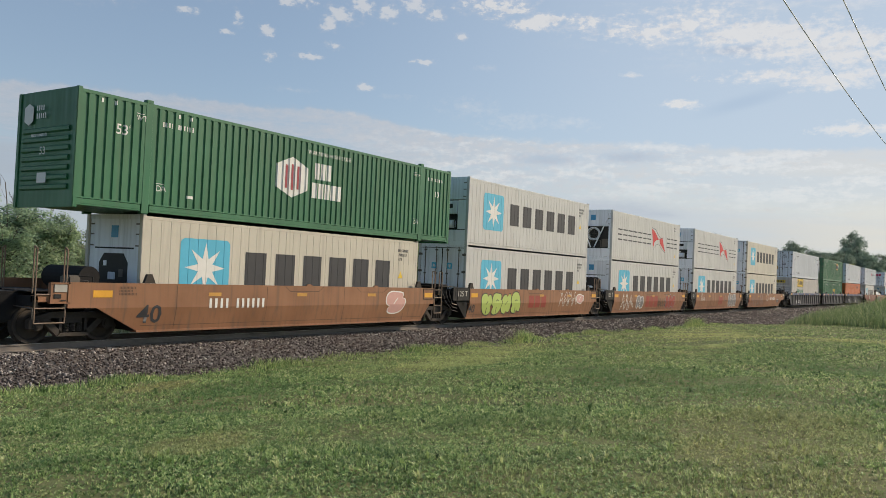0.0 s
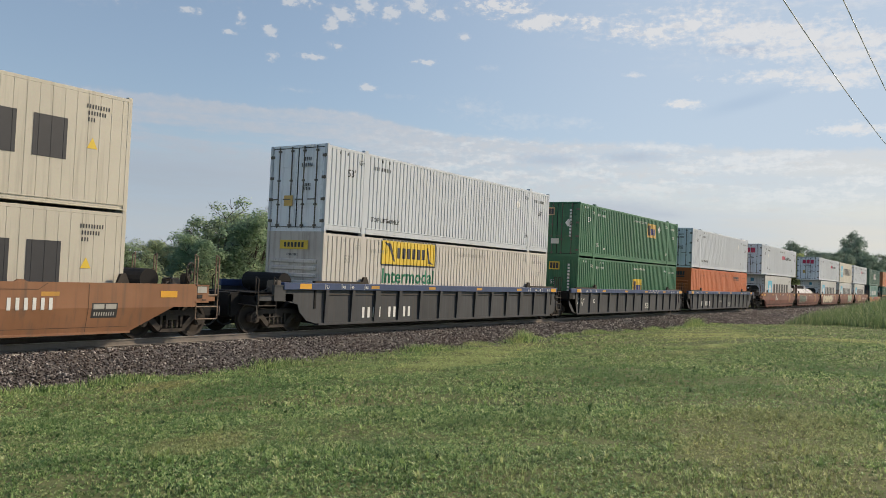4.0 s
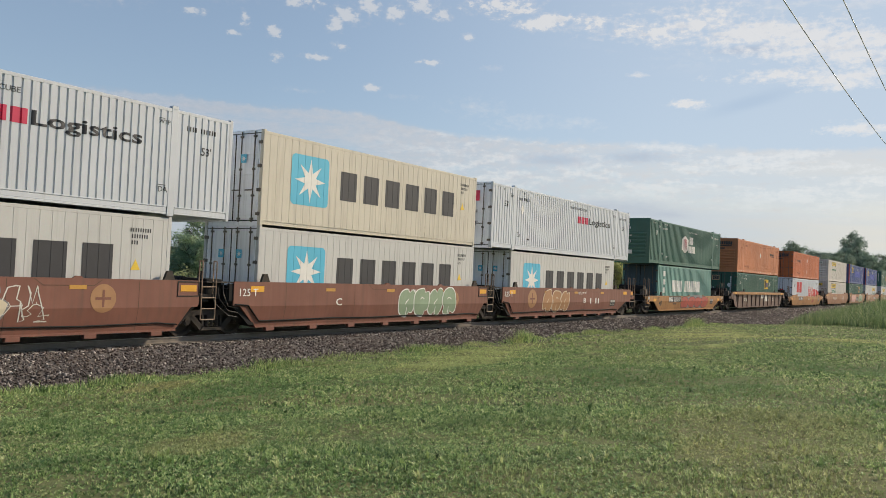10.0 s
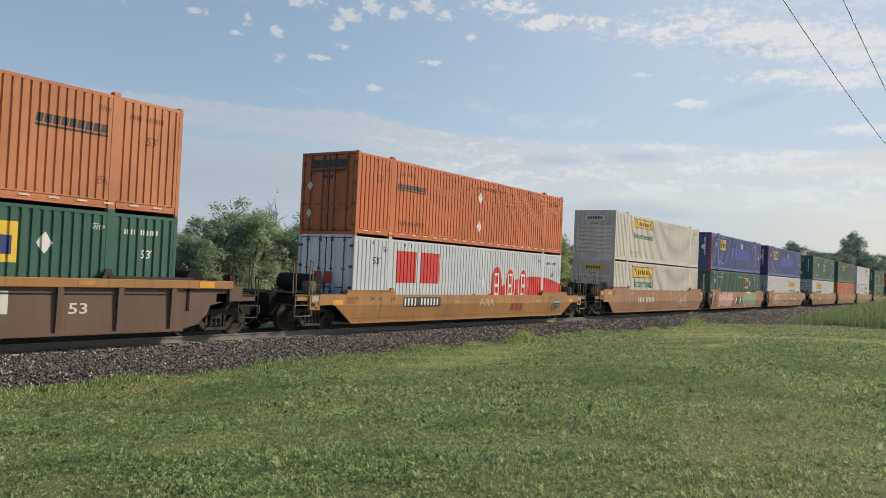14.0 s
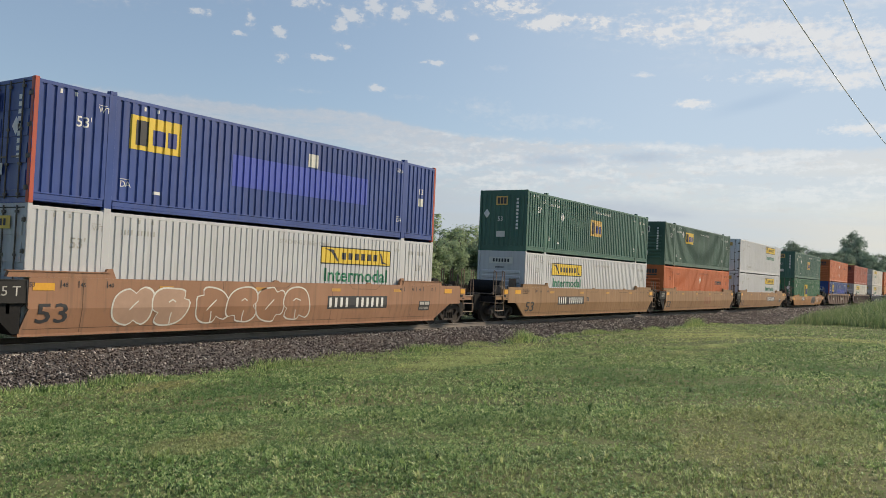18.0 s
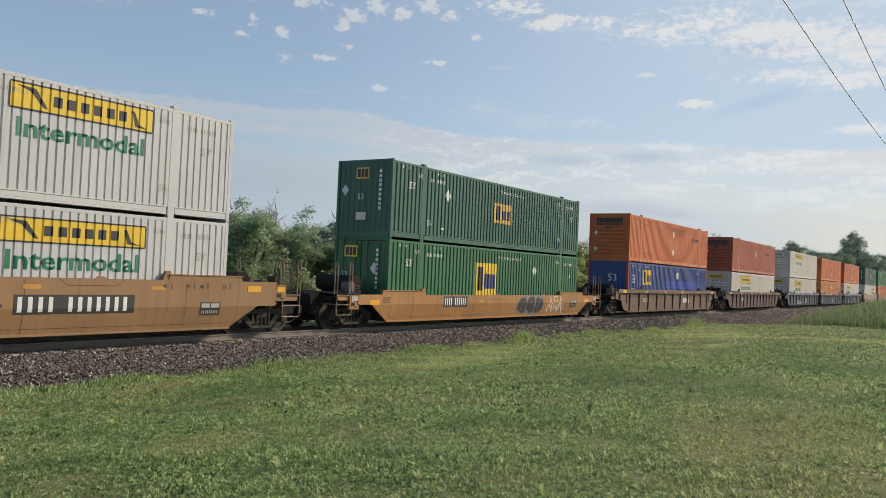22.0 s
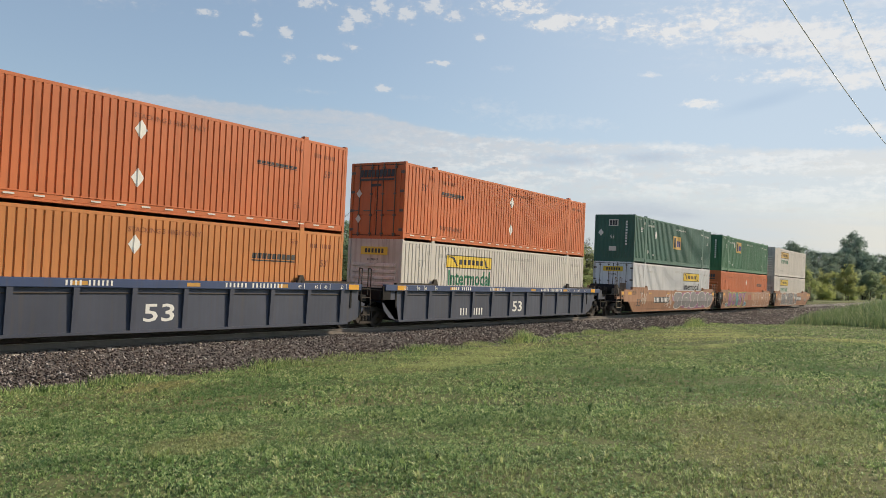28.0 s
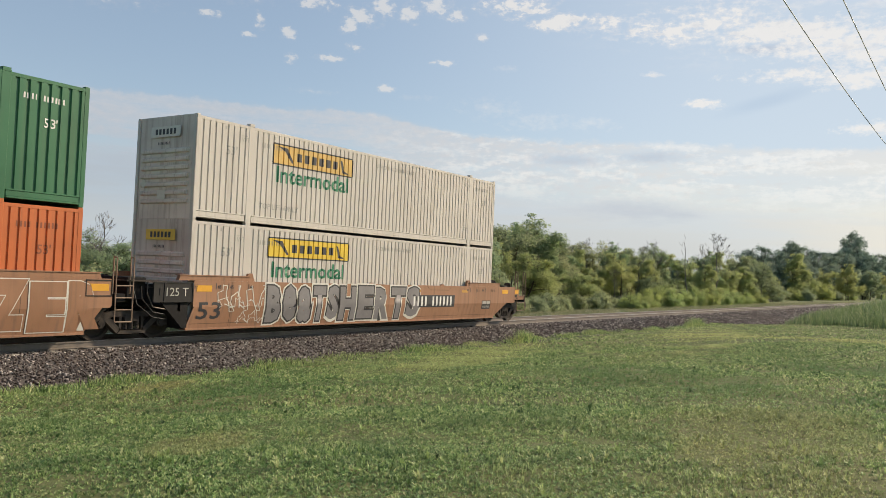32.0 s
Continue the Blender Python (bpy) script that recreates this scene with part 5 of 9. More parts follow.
def tree_meshes(seed, leaf, leaves=5200, size=0.17, low=0.22, spread=1.0, stems=1, lobes=105):
    """A tree of unit height 1 in tenths: built 10 m high."""
    rng = np.random.default_rng(seed)
    bm = bmesh.new()
    tips = []
    for st in range(stems):
        bx0 = Vector((rng.normal(0, 0.35), rng.normal(0, 0.35), -0.3)) if stems > 1 else Vector((0, 0, -0.3))
        lean = Vector((rng.normal(0, 0.07), rng.normal(0, 0.07), 1))
        p, r = bx0, 0.20 / stems ** 0.4
        for k in range(6):
            q = p + (lean + Vector(rng.normal(0, 0.06, 3))).normalized() * 1.25
            rod(bm, p, q, r, 8, r * 0.86)
            p, r = q, r * 0.86
            if p.z > 10 * low:
                for j in range(3):
                    a = rng.uniform(0, 2 * math.pi)
                    grow(rng, bm, p, (math.cos(a) * spread, math.sin(a) * spread, rng.uniform(0.25, 0.9)), rng.uniform(1.1, 1.9) * (1.15 - 0.07 * k), r * 0.5, 2, tips)
        grow(rng, bm, p, (0, 0, 1), 1.6, r * 0.8, 2, tips)
    trunk = mesh_of("trunk", bm, BARK)
    pts = np.array([t[0] for t in tips])
    # the crown hangs in lobes of different size round the outer twigs, thick on their sunny upper side
    count = lobes
    lobe = pts[rng.choice(len(pts), count, replace=False)]
    radius = rng.uniform(0.40, 1.05, count) * (1.15 - 0.035 * lobe[:, 2])
    weight = radius ** 2 * rng.uniform(0.35, 1.0, count)
    idx = rng.choice(count, leaves, p=weight / weight.sum())
    way = rng.normal(0, 1, (leaves, 3))
    way[:, 2] = np.where(way[:, 2] < 0, way[:, 2] * np.where(rng.random(leaves) < 0.55, -1, 1), way[:, 2])
    way /= np.linalg.norm(way, axis=1)[:, None]
    ripple = 1 + 0.22 * np.sin(way[:, 0] * 7 + idx) * np.sin(way[:, 1] * 6 + 2 * idx) + 0.15 * np.sin(way[:, 2] * 9 + idx)
    reach = radius[idx] * ripple * (1 - 0.55 * rng.random(leaves) ** 2.5) * np.where(rng.random(leaves) < 0.08, rng.uniform(1.0, 1.5, leaves), 1.0)
    c = lobe[idx] + way * reach[:, None] * np.array([1.0, 1.0, 1.25])
    s = rng.uniform(0.6, 1.35, leaves) * size
    n = rng.normal(0, 0.45, (leaves, 3)) + way * 0.9 + np.array([0, 0, 0.30])
    n /= np.linalg.norm(n, axis=1)[:, None]
    t1 = np.cross(n, rng.normal(0, 1, (leaves, 3)))
    t1 /= np.linalg.norm(t1, axis=1)[:, None]
    t2 = np.cross(n, t1)
    s = s[:, None]
    v = np.stack([c - t1 * s, c - t2 * s * 0.55 + n * s * 0.15, c + t1 * s, c + t2 * s * 0.55 + n * s * 0.15], 1).reshape(-1, 3)
    f = np.arange(leaves * 4).reshape(-1, 4)
    return trunk, raw_mesh("crown", v, f, leaf)


def bush_meshes(seed, leaf, leaves, size):
    """A spreading shrub 10 m high in its own units: rods from the ground and an uneven mound of leaves."""
    rng = np.random.default_rng(seed)
    bm = bmesh.new()
    tips = []
    for k in range(16):
        a = rng.uniform(0, 2 * math.pi)
        r = rng.uniform(0.2, 5.0)
        foot = Vector((r * math.cos(a), r * math.sin(a), -0.5))
        top = foot + Vector((rng.normal(0, 1.2), rng.normal(0, 1.2), rng.uniform(4.5, 10.5) * (1.05 - 0.09 * r)))
        rod(bm, foot, top, 0.12, 5, 0.03)
        for j in range(7):
            q = foot.lerp(top, rng.uniform(0.15, 1.0))
            e = q + Vector((rng.normal(0, 1.3), rng.normal(0, 1.3), rng.uniform(0.0, 1.6)))
            rod(bm, q, e, 0.06, 4, 0.02)
            tips.append(e)
    trunk = mesh_of("trunk", bm, BARK)
    pts = np.array(tips)
    weight = rng.random(len(pts)) ** 1.5 + 0.1
    idx = rng.choice(len(pts), leaves, p=weight / weight.sum())
    c = pts[idx] + rng.normal(0, 0.75, (leaves, 3))
    c[:, 2] = np.abs(c[:, 2] - 0.1)
    s = (rng.uniform(0.6, 1.35, leaves) * size)[:, None]
    out = c - np.array([0, 0, 2.0])
    out /= np.linalg.norm(out, axis=1)[:, None] + 1e-6
    n = rng.normal(0, 0.7, (leaves, 3)) + out + np.array([0, 0, 0.4])
    n /= np.linalg.norm(n, axis=1)[:, None]
    t1 = np.cross(n, rng.normal(0, 1, (leaves, 3)))
    t1 /= np.linalg.norm(t1, axis=1)[:, None]
    t2 = np.cross(n, t1)
    v = np.stack([c - t1 * s, c - t2 * s * 0.55 + n * s * 0.15, c + t1 * s, c + t2 * s * 0.55 + n * s * 0.15], 1).reshape(-1, 3)
    return trunk, raw_mesh("crown", v, np.arange(leaves * 4).reshape(-1, 4), leaf)


def bare_meshes(seed, spread=0.7):
    rng = np.random.default_rng(seed)
    bm = bmesh.new()
    tips = []
    p, r = Vector((0, 0, -0.3)), 0.17
    for k in range(6):
        q = p + (Vector((0, 0, 1)) + Vector(rng.normal(0, 0.10, 3))).normalized() * 1.2
        rod(bm, p, q, r, 7, r * 0.82)
        p, r = q, r * 0.82
        if k > 1:
            for j in range(2):
                a = rng.uniform(0, 2 * math.pi)
                grow(rng, bm, p, (math.cos(a) * spread, math.sin(a) * spread, 0.8), rng.uniform(1.0, 1.8), r * 0.5, 3 if k > 2 else 2, tips)
    grow(rng, bm, p, (0, 0, 1), 1.5, r * 0.8, 2, tips)
    return mesh_of("trunk", bm, DEADWOOD)


def snag_mesh(seed):
    """A broken dead stem with a few crooked arms."""
    rng = np.random.default_rng(seed)
    bm = bmesh.new()
    p, r = Vector((0, 0, -0.3)), 0.13
    tips = []
    for k in range(8):
        q = p + (Vector((0, 0, 1)) + Vector(rng.normal(0, 0.16, 3))).normalized() * 1.2
        rod(bm, p, q, r, 7, r * 0.84)
        p, r = q, r * 0.84
        if k in (3, 5, 6, 7):
            a = rng.uniform(0, 2 * math.pi)
            grow(rng, bm, p, (math.cos(a) * 0.6, math.sin(a) * 0.6, 0.7), 1.0, r * 0.5, 1, tips)
    return mesh_of("trunk", bm, DEADWOOD)


TREES = {
    "broad": tree_meshes(11, LEAF_FRESH, 30000, 0.100, 0.06, 1.3, 2),
    "dark": tree_meshes(12, LEAF_DEEP, 28000, 0.102, 0.05, 1.3, 2),
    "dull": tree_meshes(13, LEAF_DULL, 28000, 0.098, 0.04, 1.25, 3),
    "loose": tree_meshes(14, LEAF_FRESH, 15000, 0.108, 0.12, 1.1, 2, 75),
    "cool": tree_meshes(17, LEAF_COOL, 30000, 0.098, 0.06, 1.3, 2),
    "airy": tree_meshes(18, LEAF_COOL, 16000, 0.100, 0.10, 1.15, 2, 70),
    "hazed": tree_meshes(19, LEAF_HAZED, 26000, 0.110, 0.05, 1.2, 2),
    "bush": bush_meshes(15, LEAF_BUSH, 9000, 0.30),
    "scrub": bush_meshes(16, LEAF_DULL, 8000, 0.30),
}
BARE = {k: bare_meshes(20 + k) for k in range(3)}
SNAG = {k: snag_mesh(40 + k) for k in range(2)}
TREE_LABELS = {
    "broad": "leafy green deciduous tree in the woods by the track", "dark": "dense dark green deciduous tree",
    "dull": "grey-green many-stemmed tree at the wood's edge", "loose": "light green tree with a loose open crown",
    "cool": "leafy cool green deciduous tree behind the track", "airy": "green tree with an airy crown and bare twigs", "hazed": "deciduous tree far down the line, haze tinted into its blue-green leaves",
    "bush": "low spreading bright green bush", "scrub": "low tangled grey-green scrub"}


def far_z(x, y):
    return float(ground_z(np.array(x), np.array(y)))


def tree(kind, x, y, h, w=1.0, turn=0.0):
    name = "bush" if kind in ("bush", "scrub") else "tree"
    tall = 9.8 if x > 62 else 10.9
    m = pose(x, y, far_z(x, y), 0, 0, turn) @ Matrix.Diagonal((w * h / tall, w * h / tall, h / tall, 1))
    ob = thing(name, TREE_LABELS[kind], name, m, "woods beyond the track")
    trunk, crown = TREES[kind]
    part("trunk", trunk, None, ob)
    part("crown", crown, None, ob)


def bare_tree(kind, k, x, y, h, w=1.0, turn=0.0):
    m = pose(x, y, far_z(x, y), 0, 0, turn) @ Matrix.Diagonal((w * h / 11, w * h / 11, h / 11, 1))
    ob = thing("dead_tree", "leafless grey dead tree" if kind == "bare" else "broken dead snag with crooked arms", "tree", m, "dead trees in the woods")
    part("trunk", BARE[k] if kind == "bare" else SNAG[k], None, ob)


tree("cool", 21.0, 24.0, 5.8, 1.67, 317)
tree("cool", 21.7, 20.0, 6.1, 1.69, 184)
tree("airy", 21.8, 18.0, 5.2, 1.29, 163)
tree("dull", 26.0, 22.0, 4.6, 1.42, 218)
tree("cool", 26.6, 20.0, 4.4, 1.61, 209)
tree("dull", 32.9, 26.0, 4.3, 1.64, 62)
tree("airy", 33.5, 24.0, 4.7, 1.49, 121)
tree("cool", 34.4, 20.0, 7.2, 1.46, 324)
tree("airy", 34.0, 17.0, 6.4, 1.44, 50)
tree("cool", 42.2, 24.0, 6.5, 1.69, 284)
tree("cool", 42.6, 20.0, 7.3, 1.42, 263)
tree("dull", 52.3, 26.0, 5.2, 1.67, 348)
tree("cool", 51.0, 20.0, 7.3, 1.33, 167)
tree("airy", 48.5, 16.0, 6.6, 1.57, 219)
tree("dark", 62.0, 22.0, 8.1, 1.67, 74)
tree("cool", 59.5, 18.0, 7.2, 1.31, 239)
tree("dark", 78.7, 22.0, 8.5, 1.47, 179)
tree("dull", 74.2, 22.0, 7.6, 1.48, 177)
tree("hazed", 493.9, 44.0, 32.3, 0.90, 318)
tree("hazed", 267.4, 32.0, 15.9, 1.35, 125)
tree("hazed", 239.5, 34.0, 13.2, 1.48, 207)
tree("hazed", 559.1, 46.0, 26.0, 1.05, 230)
tree("dull", 97.5, 38.0, 8.8, 1.35, 334)
tree("loose", 83.5, 28.0, 7.7, 1.45, 78)
tree("dark", 95.7, 33.0, 8.8, 1.28, 165)
tree("broad", 106.6, 38.0, 9.7, 1.54, 346)
tree("dull", 84.0, 24.0, 7.3, 1.56, 15)
tree("dull", 115.8, 38.0, 7.5, 1.29, 99)
tree("dark", 90.3, 24.0, 6.0, 1.35, 154)
tree("broad", 95.5, 24.0, 6.1, 1.25, 142)
tree("dull", 98.6, 24.0, 7.2, 1.54, 141)
tree("loose", 136.1, 38.0, 8.5, 1.49, 28)
tree("dark", 115.7, 28.0, 7.6, 1.14, 182)
tree("broad", 146.4, 38.0, 8.2, 1.14, 253)
tree("dull", 138.9, 33.0, 8.1, 1.27, 179)
tree("dull", 144.9, 33.0, 7.9, 1.13, 222)
tree("dark", 148.9, 33.0, 8.9, 1.34, 137)
tree("broad", 169.9, 38.0, 8.2, 1.35, 175)
tree("dull", 165.5, 33.0, 7.4, 1.15, 211)
tree("loose", 141.0, 24.0, 7.0, 1.48, 116)
tree("dark", 150.1, 24.0, 7.9, 1.19, 266)
tree("broad", 156.3, 24.0, 8.3, 1.55, 149)
tree("dull", 203.6, 33.0, 8.7, 1.10, 227)
tree("dull", 205.6, 32.0, 9.6, 1.28, 323)
tree("dark", 220.3, 32.0, 9.4, 1.47, 122)
tree("hazed", 261.2, 38.0, 11.9, 1.34, 226)
tree("hazed", 270.8, 38.0, 11.7, 1.52, 349)
tree("hazed", 322.5, 44.0, 15.2, 1.13, 277)
tree("hazed", 353.6, 44.0, 18.2, 1.22, 338)
tree("hazed", 311.7, 32.0, 15.1, 1.52, 192)
tree("hazed", 337.6, 32.0, 14.0, 1.30, 300)
tree("hazed", 359.9, 32.0, 16.8, 1.49, 334)
tree("hazed", 381.4, 32.0, 19.2, 1.56, 23)
tree("hazed", 528.3, 44.0, 22.5, 1.20, 232)
tree("hazed", 472.8, 32.0, 19.7, 1.26, 149)
tree("hazed", 574.9, 38.0, 24.3, 1.48, 172)
tree("hazed", 614.5, 32.0, 23.7, 1.59, 282)
tree("hazed", 848.0, 44.0, 36.8, 1.11, 225)
tree("hazed", 905.0, 38.0, 30.4, 1.57, 175)
tree("hazed", 875.3, 32.0, 30.0, 1.52, 60)
tree("broad", 68.5, 20.0, 5.6, 1.13, 47)
tree("loose", 67.7, 17.0, 4.9, 1.60, 44)
tree("broad", 69.8, 17.0, 4.7, 1.57, 48)
tree("dull", 81.5, 20.0, 4.7, 1.75, 241)
tree("loose", 74.5, 15.0, 3.6, 1.83, 80)
tree("broad", 78.0, 15.0, 3.4, 1.69, 251)
tree("broad", 96.1, 20.0, 5.8, 1.33, 313)
tree("loose", 88.3, 15.0, 5.2, 1.21, 168)
tree("broad", 99.1, 17.0, 5.2, 1.74, 170)
tree("dull", 97.7, 15.0, 3.4, 1.85, 183)
tree("loose", 112.5, 17.0, 3.0, 1.35, 256)
tree("broad", 128.4, 20.0, 3.0, 1.30, 332)
tree("broad", 118.1, 15.0, 5.3, 1.26, 225)
tree("loose", 130.3, 15.0, 5.4, 1.30, 301)
tree("broad", 155.1, 18.0, 5.9, 1.23, 12)
tree("dull", 167.0, 18.0, 7.1, 1.90, 90)
tree("loose", 177.4, 18.0, 5.7, 1.47, 196)
tree("broad", 244.0, 26.0, 11.4, 1.46, 137)
tree("broad", 266.1, 26.0, 6.6, 1.18, 1)
tree("loose", 284.6, 26.0, 9.2, 1.69, 276)
tree("broad", 281.3, 18.0, 10.2, 1.21, 150)
tree("dull", 321.0, 18.0, 9.6, 1.69, 344)
tree("loose", 373.2, 18.0, 10.2, 1.36, 302)
tree("dull", 19.5, 21.0, 4.7, 1.70, 222)
tree("cool", 18.7, 17.0, 5.2, 1.40, 18)
tree("cool", 25.0, 27.0, 5.4, 1.64, 191)
tree("airy", 23.8, 21.0, 4.8, 1.54, 311)
tree("dull", 32.8, 33.0, 4.0, 1.62, 158)
tree("cool", 24.4, 17.0, 3.9, 1.49, 25)
tree("cool", 26.0, 17.0, 3.6, 1.79, 74)
tree("dull", 30.4, 21.0, 3.7, 1.46, 26)
tree("dull", 42.6, 33.0, 4.8, 1.76, 279)
tree("cool", 30.6, 17.0, 5.3, 1.51, 51)
tree("cool", 48.2, 33.0, 7.6, 1.37, 259)
tree("airy", 51.1, 33.0, 6.8, 1.39, 194)
tree("dull", 42.3, 21.0, 6.0, 1.67, 118)
tree("cool", 40.5, 17.0, 5.7, 1.75, 244)
tree("cool", 47.7, 21.0, 4.5, 1.77, 1)
tree("dull", 67.2, 33.0, 7.4, 1.46, 59)
tree("dull", 63.5, 27.0, 6.8, 1.25, 186)
tree("cool", 53.3, 17.0, 6.5, 1.29, 295)
tree("cool", 58.3, 17.0, 6.6, 1.46, 235)
tree("scrub", 16.2, 13.0, 2.6, 0.98, 111)
tree("scrub", 17.9, 13.0, 2.6, 0.98, 215)
tree("scrub", 19.3, 13.0, 3.1, 0.89, 357)
tree("scrub", 22.2, 15.0, 3.2, 0.92, 102)
tree("scrub", 23.1, 14.0, 2.6, 0.80, 113)
tree("scrub", 25.7, 15.0, 3.3, 0.79, 328)
tree("scrub", 27.2, 15.0, 3.0, 1.07, 81)
tree("scrub", 28.7, 14.0, 3.1, 0.90, 216)
tree("scrub", 30.1, 13.0, 3.2, 0.72, 46)
tree("scrub", 33.8, 13.0, 3.6, 0.70, 25)
tree("scrub", 37.9, 14.0, 3.1, 1.02, 267)
tree("scrub", 41.5, 15.0, 3.5, 0.80, 264)
tree("scrub", 43.4, 13.0, 3.4, 0.96, 187)
tree("scrub", 48.9, 15.0, 4.0, 0.84, 115)
tree("scrub", 55.9, 15.0, 3.6, 0.93, 21)
tree("scrub", 56.1, 13.0, 4.0, 0.76, 350)
tree("scrub", 56.9, 13.0, 1.9, 1.47, 255)
tree("scrub", 55.0, 11.0, 2.1, 1.57, 133)
tree("scrub", 58.3, 11.0, 1.7, 1.18, 347)
tree("scrub", 60.7, 11.0, 2.1, 1.54, 93)
tree("scrub", 65.4, 12.0, 1.7, 1.12, 57)
tree("scrub", 70.6, 13.0, 1.9, 1.06, 15)
tree("scrub", 75.3, 14.0, 1.3, 1.07, 164)
tree("scrub", 74.3, 12.0, 2.1, 1.30, 96)
tree("scrub", 82.1, 14.0, 1.4, 1.35, 163)
tree("scrub", 80.6, 12.0, 1.7, 0.97, 324)
tree("bush", 77.7, 10.0, 1.7, 1.30, 29)
tree("bush", 85.2, 11.0, 2.2, 1.10, 321)
tree("bush", 92.1, 12.0, 2.6, 1.00, 83)
tree("bush", 92.7, 11.0, 2.3, 1.20, 324)
tree("bush", 97.3, 11.0, 2.0, 1.00, 231)
tree("bush", 107.4, 13.0, 2.5, 1.10, 130)
tree("bush", 109.1, 12.0, 2.4, 1.20, 271)
tree("bush", 118.6, 13.0, 2.5, 1.30, 1)
tree("bush", 126.3, 13.0, 2.1, 1.20, 267)
tree("bush", 134.1, 13.0, 2.0, 1.40, 165)
tree("bush", 148.8, 14.0, 1.7, 1.40, 332)
tree("bush", 186.7, 22.0, 3.6, 0.91, 240)
tree("scrub", 187.0, 19.0, 2.2, 1.16, 236)
tree("bush", 218.4, 22.0, 3.1, 1.21, 64)
tree("scrub", 220.6, 19.0, 3.4, 0.86, 309)
tree("bush", 260.5, 22.0, 4.7, 1.29, 119)
tree("scrub", 267.1, 19.0, 3.1, 1.12, 284)
tree("bush", 297.2, 19.0, 4.7, 0.85, 290)
tree("scrub", 334.9, 19.0, 4.1, 1.00, 58)
tree("bush", 412.5, 22.0, 3.3, 1.02, 118)
tree("scrub", 443.3, 19.0, 7.0, 1.23, 291)
bare_tree("snag", 0, 20.5, 19.0, 7.7, 0.90, 69)
bare_tree("snag", 1, 23.0, 20.0, 7.7, 0.80, 171)
bare_tree("snag", 1, 24.2, 18.0, 5.7, 1.10, 114)
bare_tree("bare", 0, 25.3, 19.0, 5.5, 0.70, 2)
bare_tree("snag", 0, 39.0, 20.0, 8.8, 0.80, 344)
bare_tree("snag", 1, 50.5, 19.0, 10.8, 0.70, 315)
bare_tree("bare", 1, 40.1, 22.0, 7.9, 0.50, 55)
bare_tree("bare", 2, 121.1, 14.0, 11.7, 0.85, 188)
bare_tree("snag", 0, 110.6, 15.0, 10.3, 0.90, 322)
bare_tree("bare", 0, 123.4, 24.0, 9.7, 0.60, 199)
bare_tree("bare", 1, 86.9, 22.0, 8.4, 0.60, 201)
bare_tree("bare", 2, 97.8, 24.0, 9.2, 0.60, 37)
bare_tree("bare", 0, 100.5, 22.0, 8.3, 0.60, 71)
bare_tree("bare", 1, 118.5, 24.0, 9.3, 0.60, 207)
bare_tree("bare", 0, 141.8, 22.0, 10.2, 0.60, 291)
bare_tree("bare", 1, 85.4, 15.0, 4.7, 0.70, 48)
bare_tree("bare", 2, 109.9, 16.0, 5.5, 0.60, 210)
bare_tree("snag", 1, 92.3, 15.0, 5.3, 0.90, 136)


def patch_mask(nt, where, u, v, ru, rv, turn):
    """One inside a tilted oval patch of the lawn with a ragged rim, else zero."""
    mp = nt.nodes.new("ShaderNodeMapping")
    mp.vector_type = "TEXTURE"
    mp.inputs["Location"].default_value, mp.inputs["Rotation"].default_value = (u, v, 0), (0, 0, radians(turn))
    mp.inputs["Scale"].default_value = (ru, rv, 1000)
    link(nt, where, mp.inputs[0])
    ln = nt.nodes.new("ShaderNodeVectorMath")
    ln.operation = "LENGTH"
    link(nt, mp.outputs[0], ln.inputs[0])
    rag = noise_node(nt, 0.8, 5, None, 0.65)
    add = nt.nodes.new("ShaderNodeMath")
    add.operation = "MULTIPLY_ADD"
    link(nt, rag.outputs[0], add.inputs[0])
    add.inputs[1].default_value = 1.1
    link(nt, ln.outputs["Value"], add.inputs[2])
    return ramp(nt, add.outputs[0], [(0.82, 1.0), (1.0, 0.0)])


def grass_material(name, stops, tip, patches=False):
    m, nt, b = base_material(name, 0.5)
    geo = nt.nodes.new("ShaderNodeNewGeometry")
    c = ramp(nt, geo.outputs["Random Per Island"], stops)
    big = noise_node(nt, 0.16, 5, None, 0.6)
    mid = noise_node(nt, 0.9, 4, None, 0.6)
    c = mixed(nt, ramp(nt, big.outputs[0], [(0.48, 0.0), (0.68, 0.45)]), c, tip)
    c = mixed(nt, ramp(nt, mid.outputs[0], [(0.50, 0.0), (0.70, 0.60)]), c, (0.12, 0.22, 0.08))
    if patches:
        tc = nt.nodes.new("ShaderNodeTexCoord")
        for (u, v, ru, rv, turn), gain, tone in LAWN_PATCHES:
            mask = patch_mask(nt, tc.outputs["Object"], u, v, ru * 2.2, rv * 2.2, turn)
            sc = nt.nodes.new("ShaderNodeMath")
            sc.operation = "MULTIPLY"
            link(nt, mask, sc.inputs[0])
            sc.inputs[1].default_value = gain
            c = mixed(nt, sc.outputs[0], c, tone)
    spot = noise_node(nt, 5.0, 3, None, 0.6)
    c = mixed(nt, ramp(nt, spot.outputs[0], [(0.54, 0.0), (0.70, 0.65)]), c, (0.065, 0.12, 0.05))
    link(nt, c, b.inputs["Base Color"])
    tr = nt.nodes.new("ShaderNodeBsdfTranslucent")
    link(nt, c, tr.inputs[0])
    mx = nt.nodes.new("ShaderNodeMixShader")
    mx.inputs[0].default_value = 0.42
    link(nt, b.outputs[0], mx.inputs[1])
    link(nt, tr.outputs[0], mx.inputs[2])
    link(nt, mx.outputs[0], nt.nodes["Material Output"].inputs[0])
    return m


